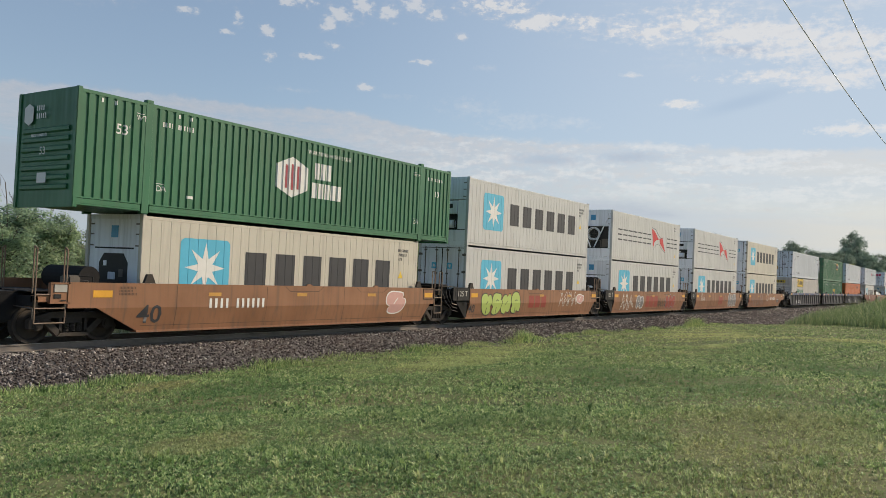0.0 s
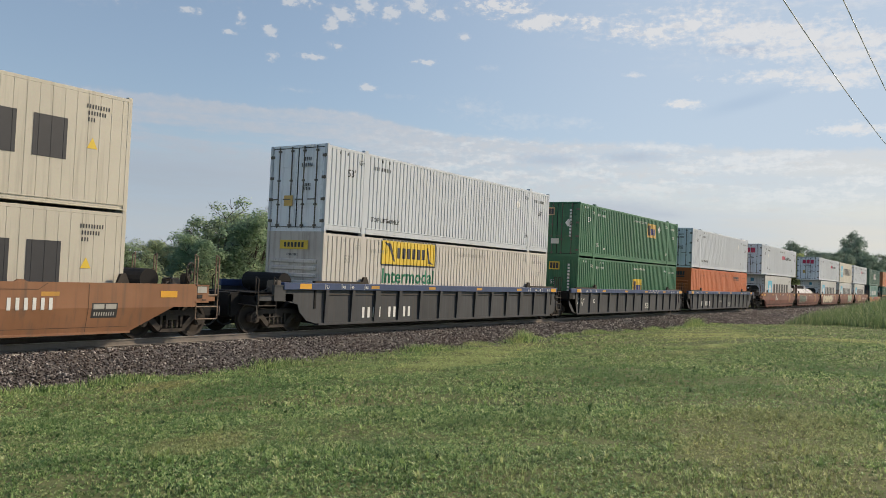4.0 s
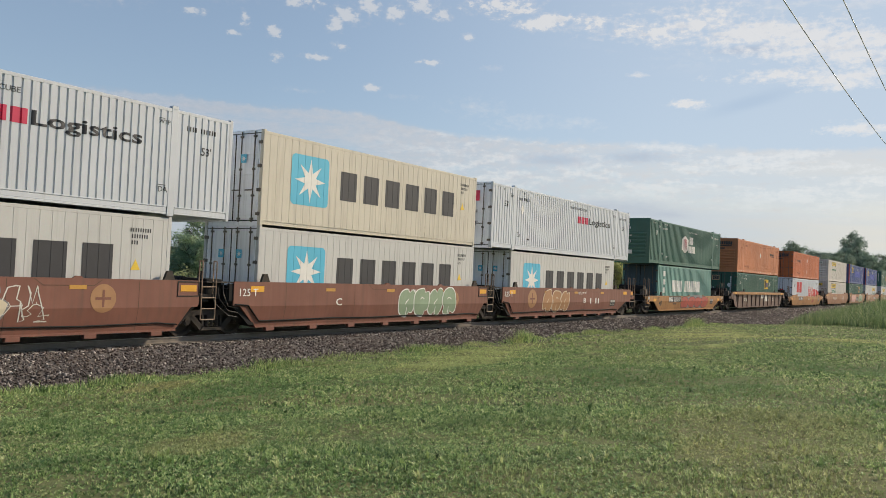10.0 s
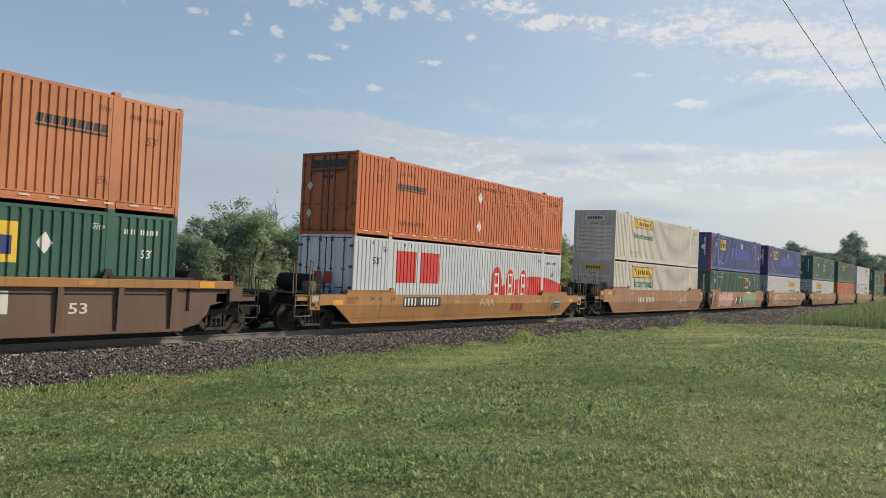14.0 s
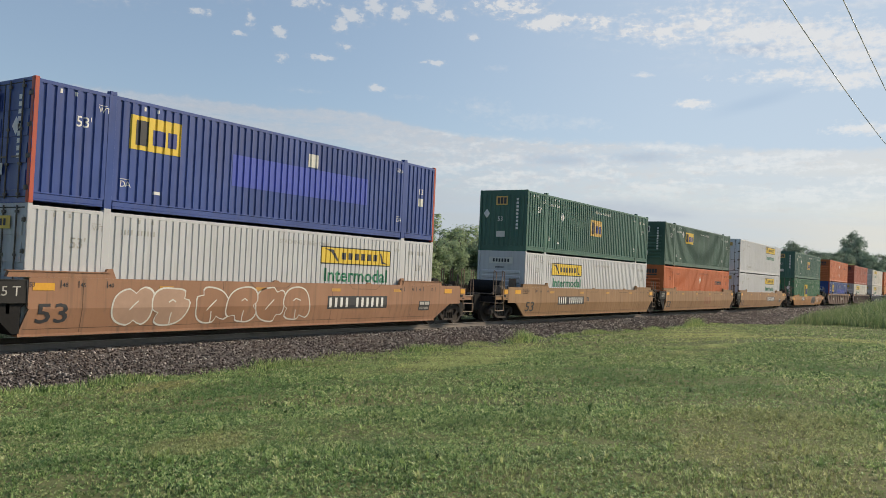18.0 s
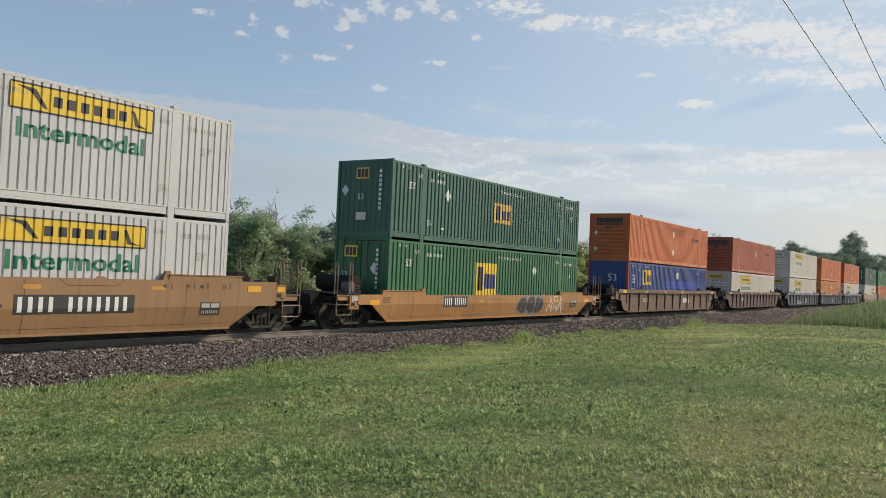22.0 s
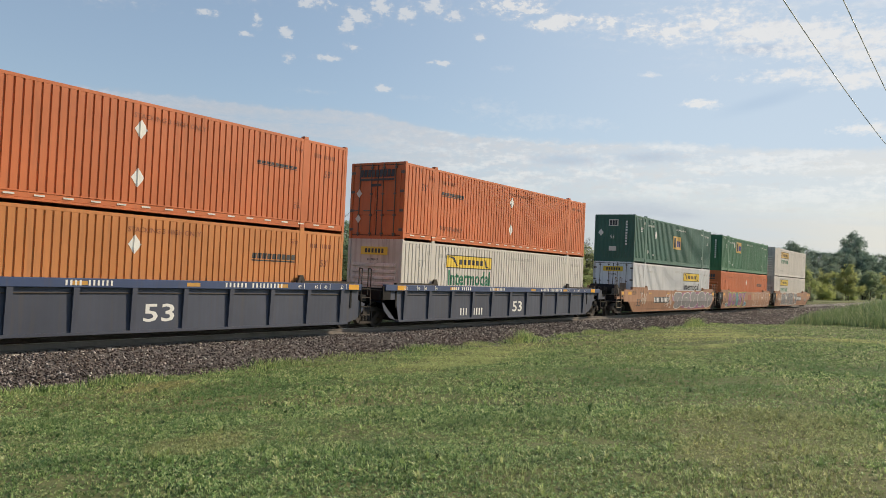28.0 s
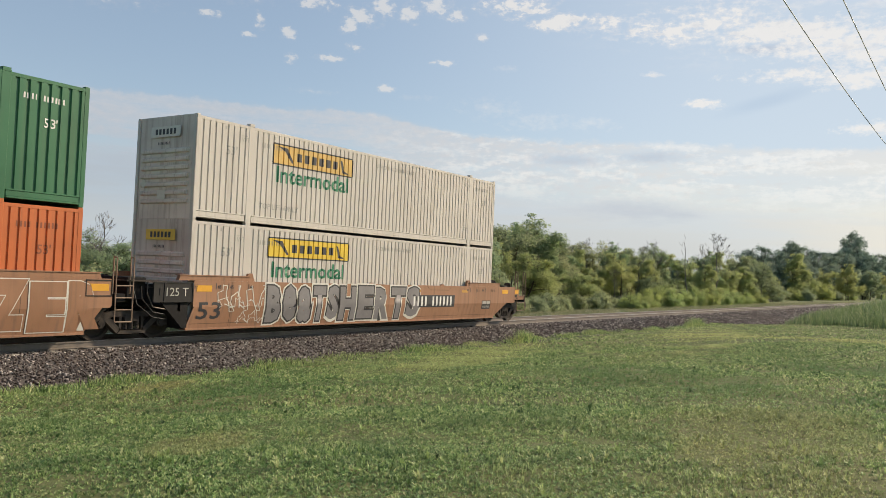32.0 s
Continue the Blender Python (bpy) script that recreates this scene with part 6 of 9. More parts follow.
DRY, SHADED_TURF, SUNLIT_TURF = (0.58, 0.50, 0.24), (0.13, 0.25, 0.085), (0.78, 0.77, 0.34)
# oval lawn patches: dry grass, painted shade bands, painted sunlight on swell and verge
LAWN_PATCHES = [((10.6, -17.2, 2.6, 1.5, 35.0), 0.28, DRY), ((8.2, -17.9, 1.6, 0.8, 40.0), 0.26, DRY), ((6.4, -11.9, 1.3, 0.7, 40.0), 0.40, DRY), ((10.6, -5.6, 1.3, 0.5, 20.0), 0.50, DRY),
                # dark green ovals paint a soft shadow band across the lawn
                ((17.0, -13.2, 5.5, 1.9, 55.0), 0.60, SHADED_TURF), ((10.5, -8.0, 4.0, 1.2, 45.0), 0.55, SHADED_TURF), ((5.6, -10.2, 4.5, 2.2, 45.0), 0.16, SHADED_TURF), ((21.0, -17.0, 3.5, 1.6, 60.0), 0.60, SHADED_TURF),
                # yellow-green ovals paint sunlight onto the swell and the far strip
                ((33.0, -14.0, 7.0, 2.6, 55.0), 0.55, SUNLIT_TURF), ((38.0, -8.5, 13.0, 2.6, 15.0), 0.45, SUNLIT_TURF), ((22.0, -6.0, 9.0, 1.6, 15.0), 0.35, SUNLIT_TURF)]
LAWN = grass_material("lawn_blades", [(0.0, (0.018, 0.052, 0.015)), (0.35, (0.175, 0.305, 0.087)), (0.75, (0.50, 0.655, 0.25)), (1.0, (0.82, 0.82, 0.46))], (0.385, 0.42, 0.19), True)
CLOVER = grass_material("clover_leaves", [(0.0, (0.036, 0.10, 0.034)), (0.4, (0.205, 0.36, 0.122)), (0.85, (0.46, 0.63, 0.258)), (1.0, (0.68, 0.78, 0.42))], (0.32, 0.44, 0.19), True)
TALL = grass_material("tall_grass_blades", [(0.0, (0.09, 0.15, 0.07)), (0.6, (0.24, 0.33, 0.14)), (0.9, (0.40, 0.46, 0.24)), (1.0, (0.55, 0.52, 0.35))], (0.27, 0.33, 0.15))
WEEDS = grass_material("weed_blades", [(0.0, (0.14, 0.17, 0.08)), (0.5, (0.30, 0.31, 0.16)), (1.0, (0.50, 0.45, 0.30))], (0.40, 0.36, 0.22))


def blades(name, x, y, h, w, lean, material, label, rng, z=None):
    """Two-piece blades of grass in one mesh."""
    n = len(x)
    z = turf_z(x, y) if z is None else z
    a = rng.uniform(0, 2 * math.pi, n)
    dx, dy = np.cos(a), np.sin(a)
    b = rng.uniform(0, 2 * math.pi, n)
    lx, ly = np.cos(b) * lean * h, np.sin(b) * lean * h
    base = np.stack([x, y, z - 0.01], 1)
    s = np.stack([dx * w / 2, dy * w / 2, np.zeros(n)], 1)
    mid = base + np.stack([lx * 0.35, ly * 0.35, h * 0.62], 1)
    top = base + np.stack([lx, ly, h], 1)
    v = np.stack([base - s, base + s, mid + s * 0.75, mid - s * 0.75, top], 1).reshape(-1, 3)
    o = 5 * np.arange(n)[:, None]
    f = np.concatenate([o + np.array([[0, 1, 2]]), o + np.array([[0, 2, 3]]), o + np.array([[3, 2, 4]])])
    return tagged(new(name, raw_mesh(name, v, f, material)), label, "grass", kind="stuff")


def tufts(name, x, y, reach, wide, n, material, label, rng, flat=1.0):
    """Little rosettes of bent blades, each rosette joined at its root; flat below 1 lays them down."""
    k = len(x)
    z = turf_z(x, y)
    a = rng.uniform(0, 2 * math.pi, (k, 1)) + np.arange(n)[None] * 2 * math.pi / n + rng.normal(0, 0.35, (k, n))
    out = reach[:, None] * rng.uniform(0.25, 1.25, (k, n))
    up = reach[:, None] * rng.uniform(0.35, 1.45, (k, n)) * flat
    ca, sa = np.cos(a), np.sin(a)
    root = np.stack([x, y, z - 0.012], 1)
    mid = root[:, None] + np.stack([ca * out * 0.45, sa * out * 0.45, up * 0.8], -1)
    tip = root[:, None] + np.stack([ca * out, sa * out, up * 0.9 + 0.006], -1)
    w = wide[:, None] * rng.uniform(0.7, 1.3, (k, n))
    s = np.stack([-sa * w / 2, ca * w / 2, np.zeros((k, n))], -1)
    v = np.concatenate([root[:, None], (mid - s), (mid + s), tip], 1)
    o = (1 + 3 * n) * np.arange(k)[:, None]
    j = np.arange(n)[None]
    l, r, t = o + 1 + j, o + 1 + n + j, o + 1 + 2 * n + j
    c = np.broadcast_to(o, l.shape)
    f = np.concatenate([np.stack([c, r, l], -1).reshape(-1, 3), np.stack([l, r, t], -1).reshape(-1, 3)])
    return tagged(new(name, raw_mesh(name, v.reshape(-1, 3), f, material)), label, "grass", kind="stuff")


def lawn_patch(rng, n, r0, r1, a0=24.0, a1=88.0):
    """Random places on the lawn in a fan round the camera's stand."""
    r = np.sqrt(rng.uniform(r0 * r0, r1 * r1, n))
    a = np.radians(rng.uniform(a0, a1, n))
    x, y = r * np.sin(a), EYE.y + r * np.cos(a)
    keep = (y < lawn_edge(x) + rng.normal(0, 0.10, n)) & (tall_edge(x, y) < 0) & (x < 57.6 + 0.5 * np.sin(y * 1.3) + rng.normal(0, 0.3, n))
    return x[keep], y[keep]


def tall_edge(x, y):
    """Above zero where the grass is left to grow."""
    return np.minimum((x - 58.0) * 0.588 - (y + 8.1) * 0.808, (-7.3 - y) * 0.9)


def turf_z(x, y):
    return np.maximum(ground_z(x, y), np.where(y > -4.2, ballast_z(y), -9.0))


rng = np.random.default_rng(3)
PATCH = np.random.default_rng(8).random((97, 97))


def patchy(x, y):
    """Smooth random patches from 0 to 1, about half a metre wide."""
    out = np.zeros(len(x))
    for size, gain in ((1.1, 0.5), (0.45, 0.35), (0.2, 0.15)):
        u, v = x / size, y / size
        i, j = np.floor(u).astype(int), np.floor(v).astype(int)
        f, g = u - i, v - j
        f, g = f * f * (3 - 2 * f), g * g * (3 - 2 * g)
        a = [[PATCH[(i + p) % 97, (j + q) % 97] for q in (0, 1)] for p in (0, 1)]
        out += gain * ((a[0][0] * (1 - f) + a[1][0] * f) * (1 - g) + (a[0][1] * (1 - f) + a[1][1] * f) * g)
    return out


def thinned(x, y, rng, lo, hi, wide=1.0):
    """Keeps more of the places where the patches are high."""
    p = np.clip((patchy(x / wide + 31.0, y / wide - 17.0) - lo) / (hi - lo), 0.04, 1.0)
    keep = rng.random(len(x)) < p
    return x[keep], y[keep]


x, y = lawn_patch(rng, 46000, 5.5, 13.0)
tufts("lawn_grass", x, y, rng.uniform(0.018, 0.042, len(x)) * (0.15 + 1.7 * patchy(x * 1.6, y * 1.6)), rng.uniform(0.004, 0.008, len(x)), 8, LAWN, "short mown green lawn grass with dry tips", rng)
x, y = thinned(*lawn_patch(rng, 60000, 5.5, 13.0), rng, 0.30, 0.60)
tufts("clover", x, y, rng.uniform(0.020, 0.040, len(x)) * (0.3 + 1.5 * patchy(x * 1.6, y * 1.6)), rng.uniform(0.011, 0.021, len(x)), 5, CLOVER, "low leafy clover patches in the lawn", rng, 0.62)
x, y = lawn_patch(rng, 80000, 13.0, 30.0)
tufts("lawn_grass", x, y, rng.uniform(0.020, 0.046, len(x)) * (0.15 + 1.7 * patchy(x * 1.6, y * 1.6)), rng.uniform(0.008, 0.015, len(x)), 5, LAWN, "short mown green lawn grass further off", rng)
x, y = thinned(*lawn_patch(rng, 80000, 13.0, 30.0), rng, 0.30, 0.60, 1.6)
tufts("clover", x, y, rng.uniform(0.026, 0.050, len(x)) * (0.3 + 1.5 * patchy(x * 1.6, y * 1.6)), rng.uniform(0.018, 0.034, len(x)), 4, CLOVER, "low leafy clover patches further off", rng, 0.62)
x, y = lawn_patch(rng, 70000, 30.0, 66.0)
tufts("lawn_grass", x, y, rng.uniform(0.024, 0.050, len(x)) * (0.4 + 1.2 * patchy(x * 0.6, y * 0.6)), rng.uniform(0.024, 0.045, len(x)), 4, LAWN, "short mown green lawn grass in the distance", rng)
# scattered coarser clumps
x, y = lawn_patch(rng, 2200, 6.0, 40.0)
tufts("lawn_clumps", x, y, rng.uniform(0.045, 0.10, len(x)), rng.uniform(0.010, 0.018, len(x)), 16, LAWN, "coarser darker clumps in the mown lawn", rng)
# longer tufts along the foot of the ballast
x = rng.uniform(6, 58, 16000)
y = lawn_edge(x) - 0.05 + rng.normal(0, 0.16, len(x))
tuft = np.clip(np.sin(x * 1.3) * np.sin(x * 0.41 + 2) + 0.35, 0, 1)
h = rng.uniform(0.04, 0.11, len(x)) * (0.5 + 1.4 * tuft) * (1 + 2.2 * np.exp(-((x - 52.5) / 2.6) ** 2) + 1.8 * np.exp(-((x - 29.5) / 1.0) ** 2) + 1.2 * np.exp(-((x - 35.0) / 1.2) ** 2) + 1.3 * np.exp(-((x - 10.4) / 0.8) ** 2))
blades("verge_grass", x, y, h, rng.uniform(0.012, 0.022, len(x)), rng.uniform(0.2, 0.9, len(x)), LAWN, "longer uncut grass tufts along the ballast edge", rng)
# tall reedy grass beyond the lawn
x, y = 44 + 110 * rng.random(170000) ** 1.6, rng.uniform(-24, -3.6, 170000)
keep = (tall_edge(x, y) > rng.uniform(-0.3, 0.6, len(x)))
x, y = x[keep], y[keep]
h = rng.uniform(0.5, 1.1, len(x)) * np.clip(0.45 + 0.22 * tall_edge(x, y), 0.3, 1.7)
blades("tall_grass", x, y, h, rng.uniform(0.022, 0.045, len(x)), rng.uniform(0.1, 0.6, len(x)), TALL, "tall green reedy grass left unmown", rng)
# rough weeds on the far side of the track
x, y = rng.uniform(10, 190, 60000), 4.2 + rng.exponential(2.6, 60000)
h = rng.uniform(0.15, 0.5, len(x))
blades("weeds", x, y, h, rng.uniform(0.03, 0.06, len(x)), rng.uniform(0.2, 0.9, len(x)), WEEDS, "rough weeds and long grass beyond the track", rng)


# ---- paints of the train ----
WHITE = paint("reefer_white", (0.632, 0.63, 0.615), 0.30, 0.10, 0.42, 0.05)
CREAM = paint("reefer_cream", (0.665, 0.615, 0.515), 0.35, 0.22, 0.45, 0.06)
SILVER = paint("aluminium_white", (0.645, 0.68, 0.735), 0.22, 0.04, 0.42, 0.05)
CLEAN = paint("clean_white", (0.64, 0.645, 0.66), 0.25, 0.08, 0.48, 0.04)
CHALK = paint("chalk_white", (0.675, 0.63, 0.575), 0.40, 0.14, 0.5, 0.06)
# pale end paint, its tone raised and blued to carry skylight
PALE_SKYLIT_END = paint("end_pale_skylit_grey", (0.97, 1.0, 1.05), 0.35, 0.06, 0.45, 0.06)
# grime and rust over a base lifted to offset the shade on these ends
GRIMY_LIFTED_END = paint("end_grimy_lifted_grey", (0.80, 0.72, 0.65), 0.75, 0.55, 0.6, 0.18, (0.22, 0.14, 0.10))
GREEN = paint("fleet_green", (0.030, 0.165, 0.070), 0.22, 0.06, 0.42, 0.14)
GREEN_DEEP = paint("deep_green", (0.028, 0.122, 0.085), 0.22, 0.06, 0.42, 0.14)
GREEN_OLD = paint("old_green", (0.045, 0.115, 0.080), 0.30, 0.10, 0.5, 0.20)
ORANGE = paint("haulier_orange", (0.60, 0.145, 0.032), 0.30, 0.08, 0.48, 0.12)
ORANGE_PALE = paint("faded_orange", (0.60, 0.215, 0.085), 0.30, 0.10, 0.55, 0.15)
AMBERBOX = paint("amber_orange", (0.62, 0.225, 0.055), 0.30, 0.08, 0.5, 0.12)
RUSSET = paint("russet_orange", (0.42, 0.090, 0.045), 0.35, 0.12, 0.52, 0.14)
BLUE = paint("fleet_blue", (0.026, 0.066, 0.285), 0.25, 0.05, 0.4, 0.16)
RED_TRIM = paint("red_trim", (0.52, 0.085, 0.040), 0.25, 0.08, 0.5)
DOOR_BLUE = paint("door_slate_blue", (0.050, 0.092, 0.125), 0.30, 0.12, 0.5, 0.15)
TEAL = paint("sea_teal", (0.190, 0.375, 0.330), 0.35, 0.22, 0.5, 0.16)
WELL_RUST = paint("well_orange_brown", (0.300, 0.132, 0.058), 0.70, 0.40, 0.6, 0.16)
WELL_TAN = paint("well_tan", (0.325, 0.180, 0.080), 0.45, 0.15, 0.58, 0.12)
WELL_YELLOW = paint("well_yellow", (0.415, 0.200, 0.062), 0.50, 0.25, 0.58, 0.14)
WELL_BROWN = paint("well_mineral_brown", (0.215, 0.080, 0.052), 0.45, 0.20, 0.6, 0.14)
WELL_MUD = paint("well_mud_brown", (0.150, 0.086, 0.060), 0.55, 0.25, 0.62, 0.14)
WELL_PLUM = paint("well_dark_brown", (0.095, 0.055, 0.050), 0.45, 0.15, 0.6, 0.14)
WELL_GREY = paint("well_dark_grey", (0.036, 0.038, 0.045), 0.55, 0.20, 0.62, 0.2)
WELL_SLATE = paint("well_slate", (0.046, 0.056, 0.092), 0.45, 0.10, 0.58, 0.15)
CHORD_BLUE = paint("chord_blue", (0.030, 0.060, 0.160), 0.4, 0.1, 0.55)
WELL_SALMON = paint("well_salmon", (0.370, 0.185, 0.100), 0.55, 0.20, 0.6, 0.14)


# ---- markings ----
SKY_BLUE = plain("panel_sky_blue", (0.085, 0.430, 0.620), 0.5, 0, 0.10, 6)
YELLOW = plain("panel_yellow", (0.720, 0.500, 0.045), 0.5, 0, 0.14, 6)
OCHRE = plain("panel_faded_yellow", (0.620, 0.400, 0.110), 0.55, 0, 0.18, 6)
TANPAPER = plain("panel_tan", (0.560, 0.370, 0.200), 0.6, 0, 0.15, 6)
NAVY = plain("navy_mark", (0.030, 0.045, 0.200), 0.5, 0, 0.12, 20)
LEAFGREEN = plain("green_mark", (0.020, 0.180, 0.090), 0.5, 0, 0.15, 20)
DEEP_RED = plain("deep_red_mark", (0.30, 0.030, 0.045), 0.5, 0, 0.15, 8)
RED_MARK = plain("red_mark", (0.560, 0.030, 0.030), 0.5, 0, 0.12, 8)
MAGENTA = plain("crimson_mark", (0.520, 0.020, 0.075), 0.5, 0, 0.12, 12)
RUST_INK = plain("faded_red_mark", (0.300, 0.050, 0.030), 0.6, 0, 0.25, 10)
STRONG_BLUE = plain("clean_blue_patch", (0.050, 0.080, 0.420), 0.45, 0, 0.12, 5)
PALE_PATCH = plain("pale_patch", (0.640, 0.620, 0.560), 0.6, 0, 0.15, 9)
DEEP_SAGE = plain("deep_sage_spray", (0.085, 0.110, 0.085), 0.6, 0, 0.2, 7)
LIME = plain("lime_spray", (0.420, 0.520, 0.130), 0.6, 0, 0.12, 7)
PINK = plain("pink_spray", (0.580, 0.330, 0.290), 0.6, 0, 0.14, 7)
MAUVE = plain("mauve_spray", (0.260, 0.110, 0.210), 0.6, 0, 0.18, 7)
AQUA = plain("teal_spray", (0.070, 0.190, 0.210), 0.6, 0, 0.16, 7)
SAGE = plain("sage_spray", (0.250, 0.330, 0.220), 0.6, 0, 0.16, 7)
COAL = plain("black_spray", (0.040, 0.038, 0.040), 0.6, 0, 0.25, 7)
SMOKE = plain("grey_spray", (0.210, 0.200, 0.205), 0.6, 0, 0.25, 7)
SPRAY_RED = plain("red_spray", (0.420, 0.085, 0.060), 0.6, 0, 0.22, 7)
PALE_RUST = plain("pale_rust_spray", (0.42, 0.27, 0.19), 0.6, 0, 0.2, 7)
CREAM_SPRAY = plain("cream_spray", (0.620, 0.540, 0.400), 0.6, 0, 0.14, 7)
CHROME_SPRAY = plain("pale_green_spray", (0.300, 0.330, 0.270), 0.5, 0.1, 0.2, 7)


def put(name, polys, mat, ob, wall, lift=0.006, label=""):
    made = mark(name, flat_bm(polys), mat, ob, wall, lift, label)
    if name == "print":
        tagged(made, "rows of small unreadable print", kind="stuff")
    return made


def put_blocks(polys, mat, ob, wall, label="", lift=0.007):
    """Each letter-sized block is a part of its own."""
    for poly in polys:
        mark("letter_block", flat_bm([poly]), mat, ob, wall, lift, label)


def put_text(text, size, u, v, mat, ob, wall, widen=1.0, bold=0.0, lift=0.007):
    made = mark("lettering", letters_bm(text, size, u, v, "LEFT", widen, bold), mat, ob, wall, lift, "painted lettering")
    return tagged(made, kind="stuff") if size < 0.3 else made


def fitted_text(text, u0, u1, v0, v1, mat, ob, wall, bold=0.0, lift=0.009):
    bm = letters_bm(text, 0.72, 0, 0, "LEFT", 1.0, bold)
    xs, zs = [q.co.x for q in bm.verts], [q.co.z for q in bm.verts]
    a, b, c, d = min(xs), max(xs), min(zs), max(zs)
    for q in bm.verts:
        q.co = (u0 + (q.co.x - a) / (b - a) * (u1 - u0), 0, v0 + (q.co.z - c) / (d - c) * (v1 - v0))
    return mark("lettering", bm, mat, ob, wall, lift, "painted lettering")


def star_livery(box, wall, faded=False):
    """Blue panel with a white star, and a row of charcoal letter blocks."""
    panel = put("star_panel", [rounded(1.22, 2.95, 0.77, 2.36, 0.16)], SKY_BLUE, box, wall, 0.006, "sky blue rounded panel")
    put("star", [star(2.085, 1.565, 0.70)], WHITE_INK, panel, wall, 0.010, "white star")
    put_blocks(bars(6, 3.48, 10.8, 1.10, 2.07, 0.18), GREY_INK, box, wall, "charcoal letter-sized blocks")
    put("print", small_bars(9, 10.95, 2.42, 0.10) + small_bars(7, 11.0, 2.26, 0.10) + small_bars(3, 11.0, 2.10, 0.10), DARK_INK, box, wall)
    put("warning_sign", [[(11.0, 1.45), (11.28, 1.45), (11.14, 1.72)]], YELLOW, box, wall, 0.007, "yellow warning triangle")


def pennant_livery(box, wall):
    put_blocks(layers(7, 0.79, 6.5, 1.22, 1.88, 0.11), GREY_INK, box, wall, "thin dark letter blocks")
    put("pennant", [[(6.5, 2.28), (7.1, 2.1), (7.9, 1.62), (7.45, 1.55), (7.1, 1.42), (6.85, 1.0), (6.75, 1.6)],
                    [(8.0, 1.66), (8.6, 1.74), (9.2, 0.85), (8.65, 1.1), (8.15, 1.38)]], RED_MARK, box, wall, 0.008, "red swallow-tailed pennant")
    put_blocks(layers(3, 9.42, 11.7, 1.16, 1.80, 0.11), GREY_INK, box, wall, "thin dark letter blocks")
    put("print", small_bars(8, 10.9, 2.50, 0.09) + small_bars(4, 11.0, 2.34, 0.09), DARK_INK, box, wall)
    put_stroke("pennant_line", [[(6.6, 2.32), (7.3, 2.22), (7.9, 1.86), (8.3, 1.72), (8.75, 1.78)], ], 0.03, GREY_INK, box, wall, 0.008, "thin dark curved line", False)
    put_stroke("pennant_line", [[(6.9, 0.92), (7.3, 1.22), (7.9, 1.34), (8.5, 1.02), (9.25, 0.80)], ], 0.03, GREY_INK, box, wall, 0.008, "thin dark curved line", False)
    put("warning_sign", [[(11.1, 0.55), (11.36, 0.55), (11.23, 0.80)]], YELLOW, box, wall, 0.007, "yellow warning triangle")


def hex_livery(box, wall, u0, u1, v0, v1, t0, t1):
    w = u1 - u0
    pts = [(u0, v0 + (v1 - v0) * 0.22), (u0 + w / 2, v0), (u1, v0 + (v1 - v0) * 0.22), (u1, v1 - (v1 - v0) * 0.22), (u0 + w / 2, v1), (u0, v1 - (v1 - v0) * 0.22)]
    panel = put("hexagon", [pts], WHITE_INK, box, wall, 0.006, "white hexagon panel")
    m = (v0 + v1) / 2
    put("emblem", [rect(u0 + w * 0.27, u0 + w * 0.36, m - 0.36, m + 0.36), rect(u0 + w * 0.455, u0 + w * 0.545, m - 0.40, m + 0.40), rect(u0 + w * 0.64, u0 + w * 0.73, m - 0.36, m + 0.36)], DEEP_RED, panel, wall, 0.011, "red upright bars")
    put_blocks(bars(3, t0 + 0.1, t0 + (t1 - t0) * 0.62, m + 0.06, m + 0.58), WHITE_INK, box, wall, "white letter blocks")
    put_blocks(bars(5, t0, t1, m - 0.55, m - 0.06), WHITE_INK, box, wall, "white letter blocks")


def square_logo(box, wall, u0, u1, v0, v1, mat):
    """Yellow square with three dark blue letter-sized marks."""
    panel = put("logo_panel", [rect(u0, u1, v0, v1)], mat, box, wall, 0.006, "yellow logo panel")
    w, h = u1 - u0, v1 - v0
    put("logo_mark", [rect(u0 + w * 0.10, u0 + w * 0.34, v0 + h * 0.14, v0 + h * 0.87)], DARK_INK, panel, wall, 0.010)
    for e, f in ((0.43, 0.68), (0.73, 0.91)):
        put("logo_mark", [rect(u0 + w * e, u0 + w * f, v0 + h * 0.20, v0 + h * 0.66)], NAVY, panel, wall, 0.010)


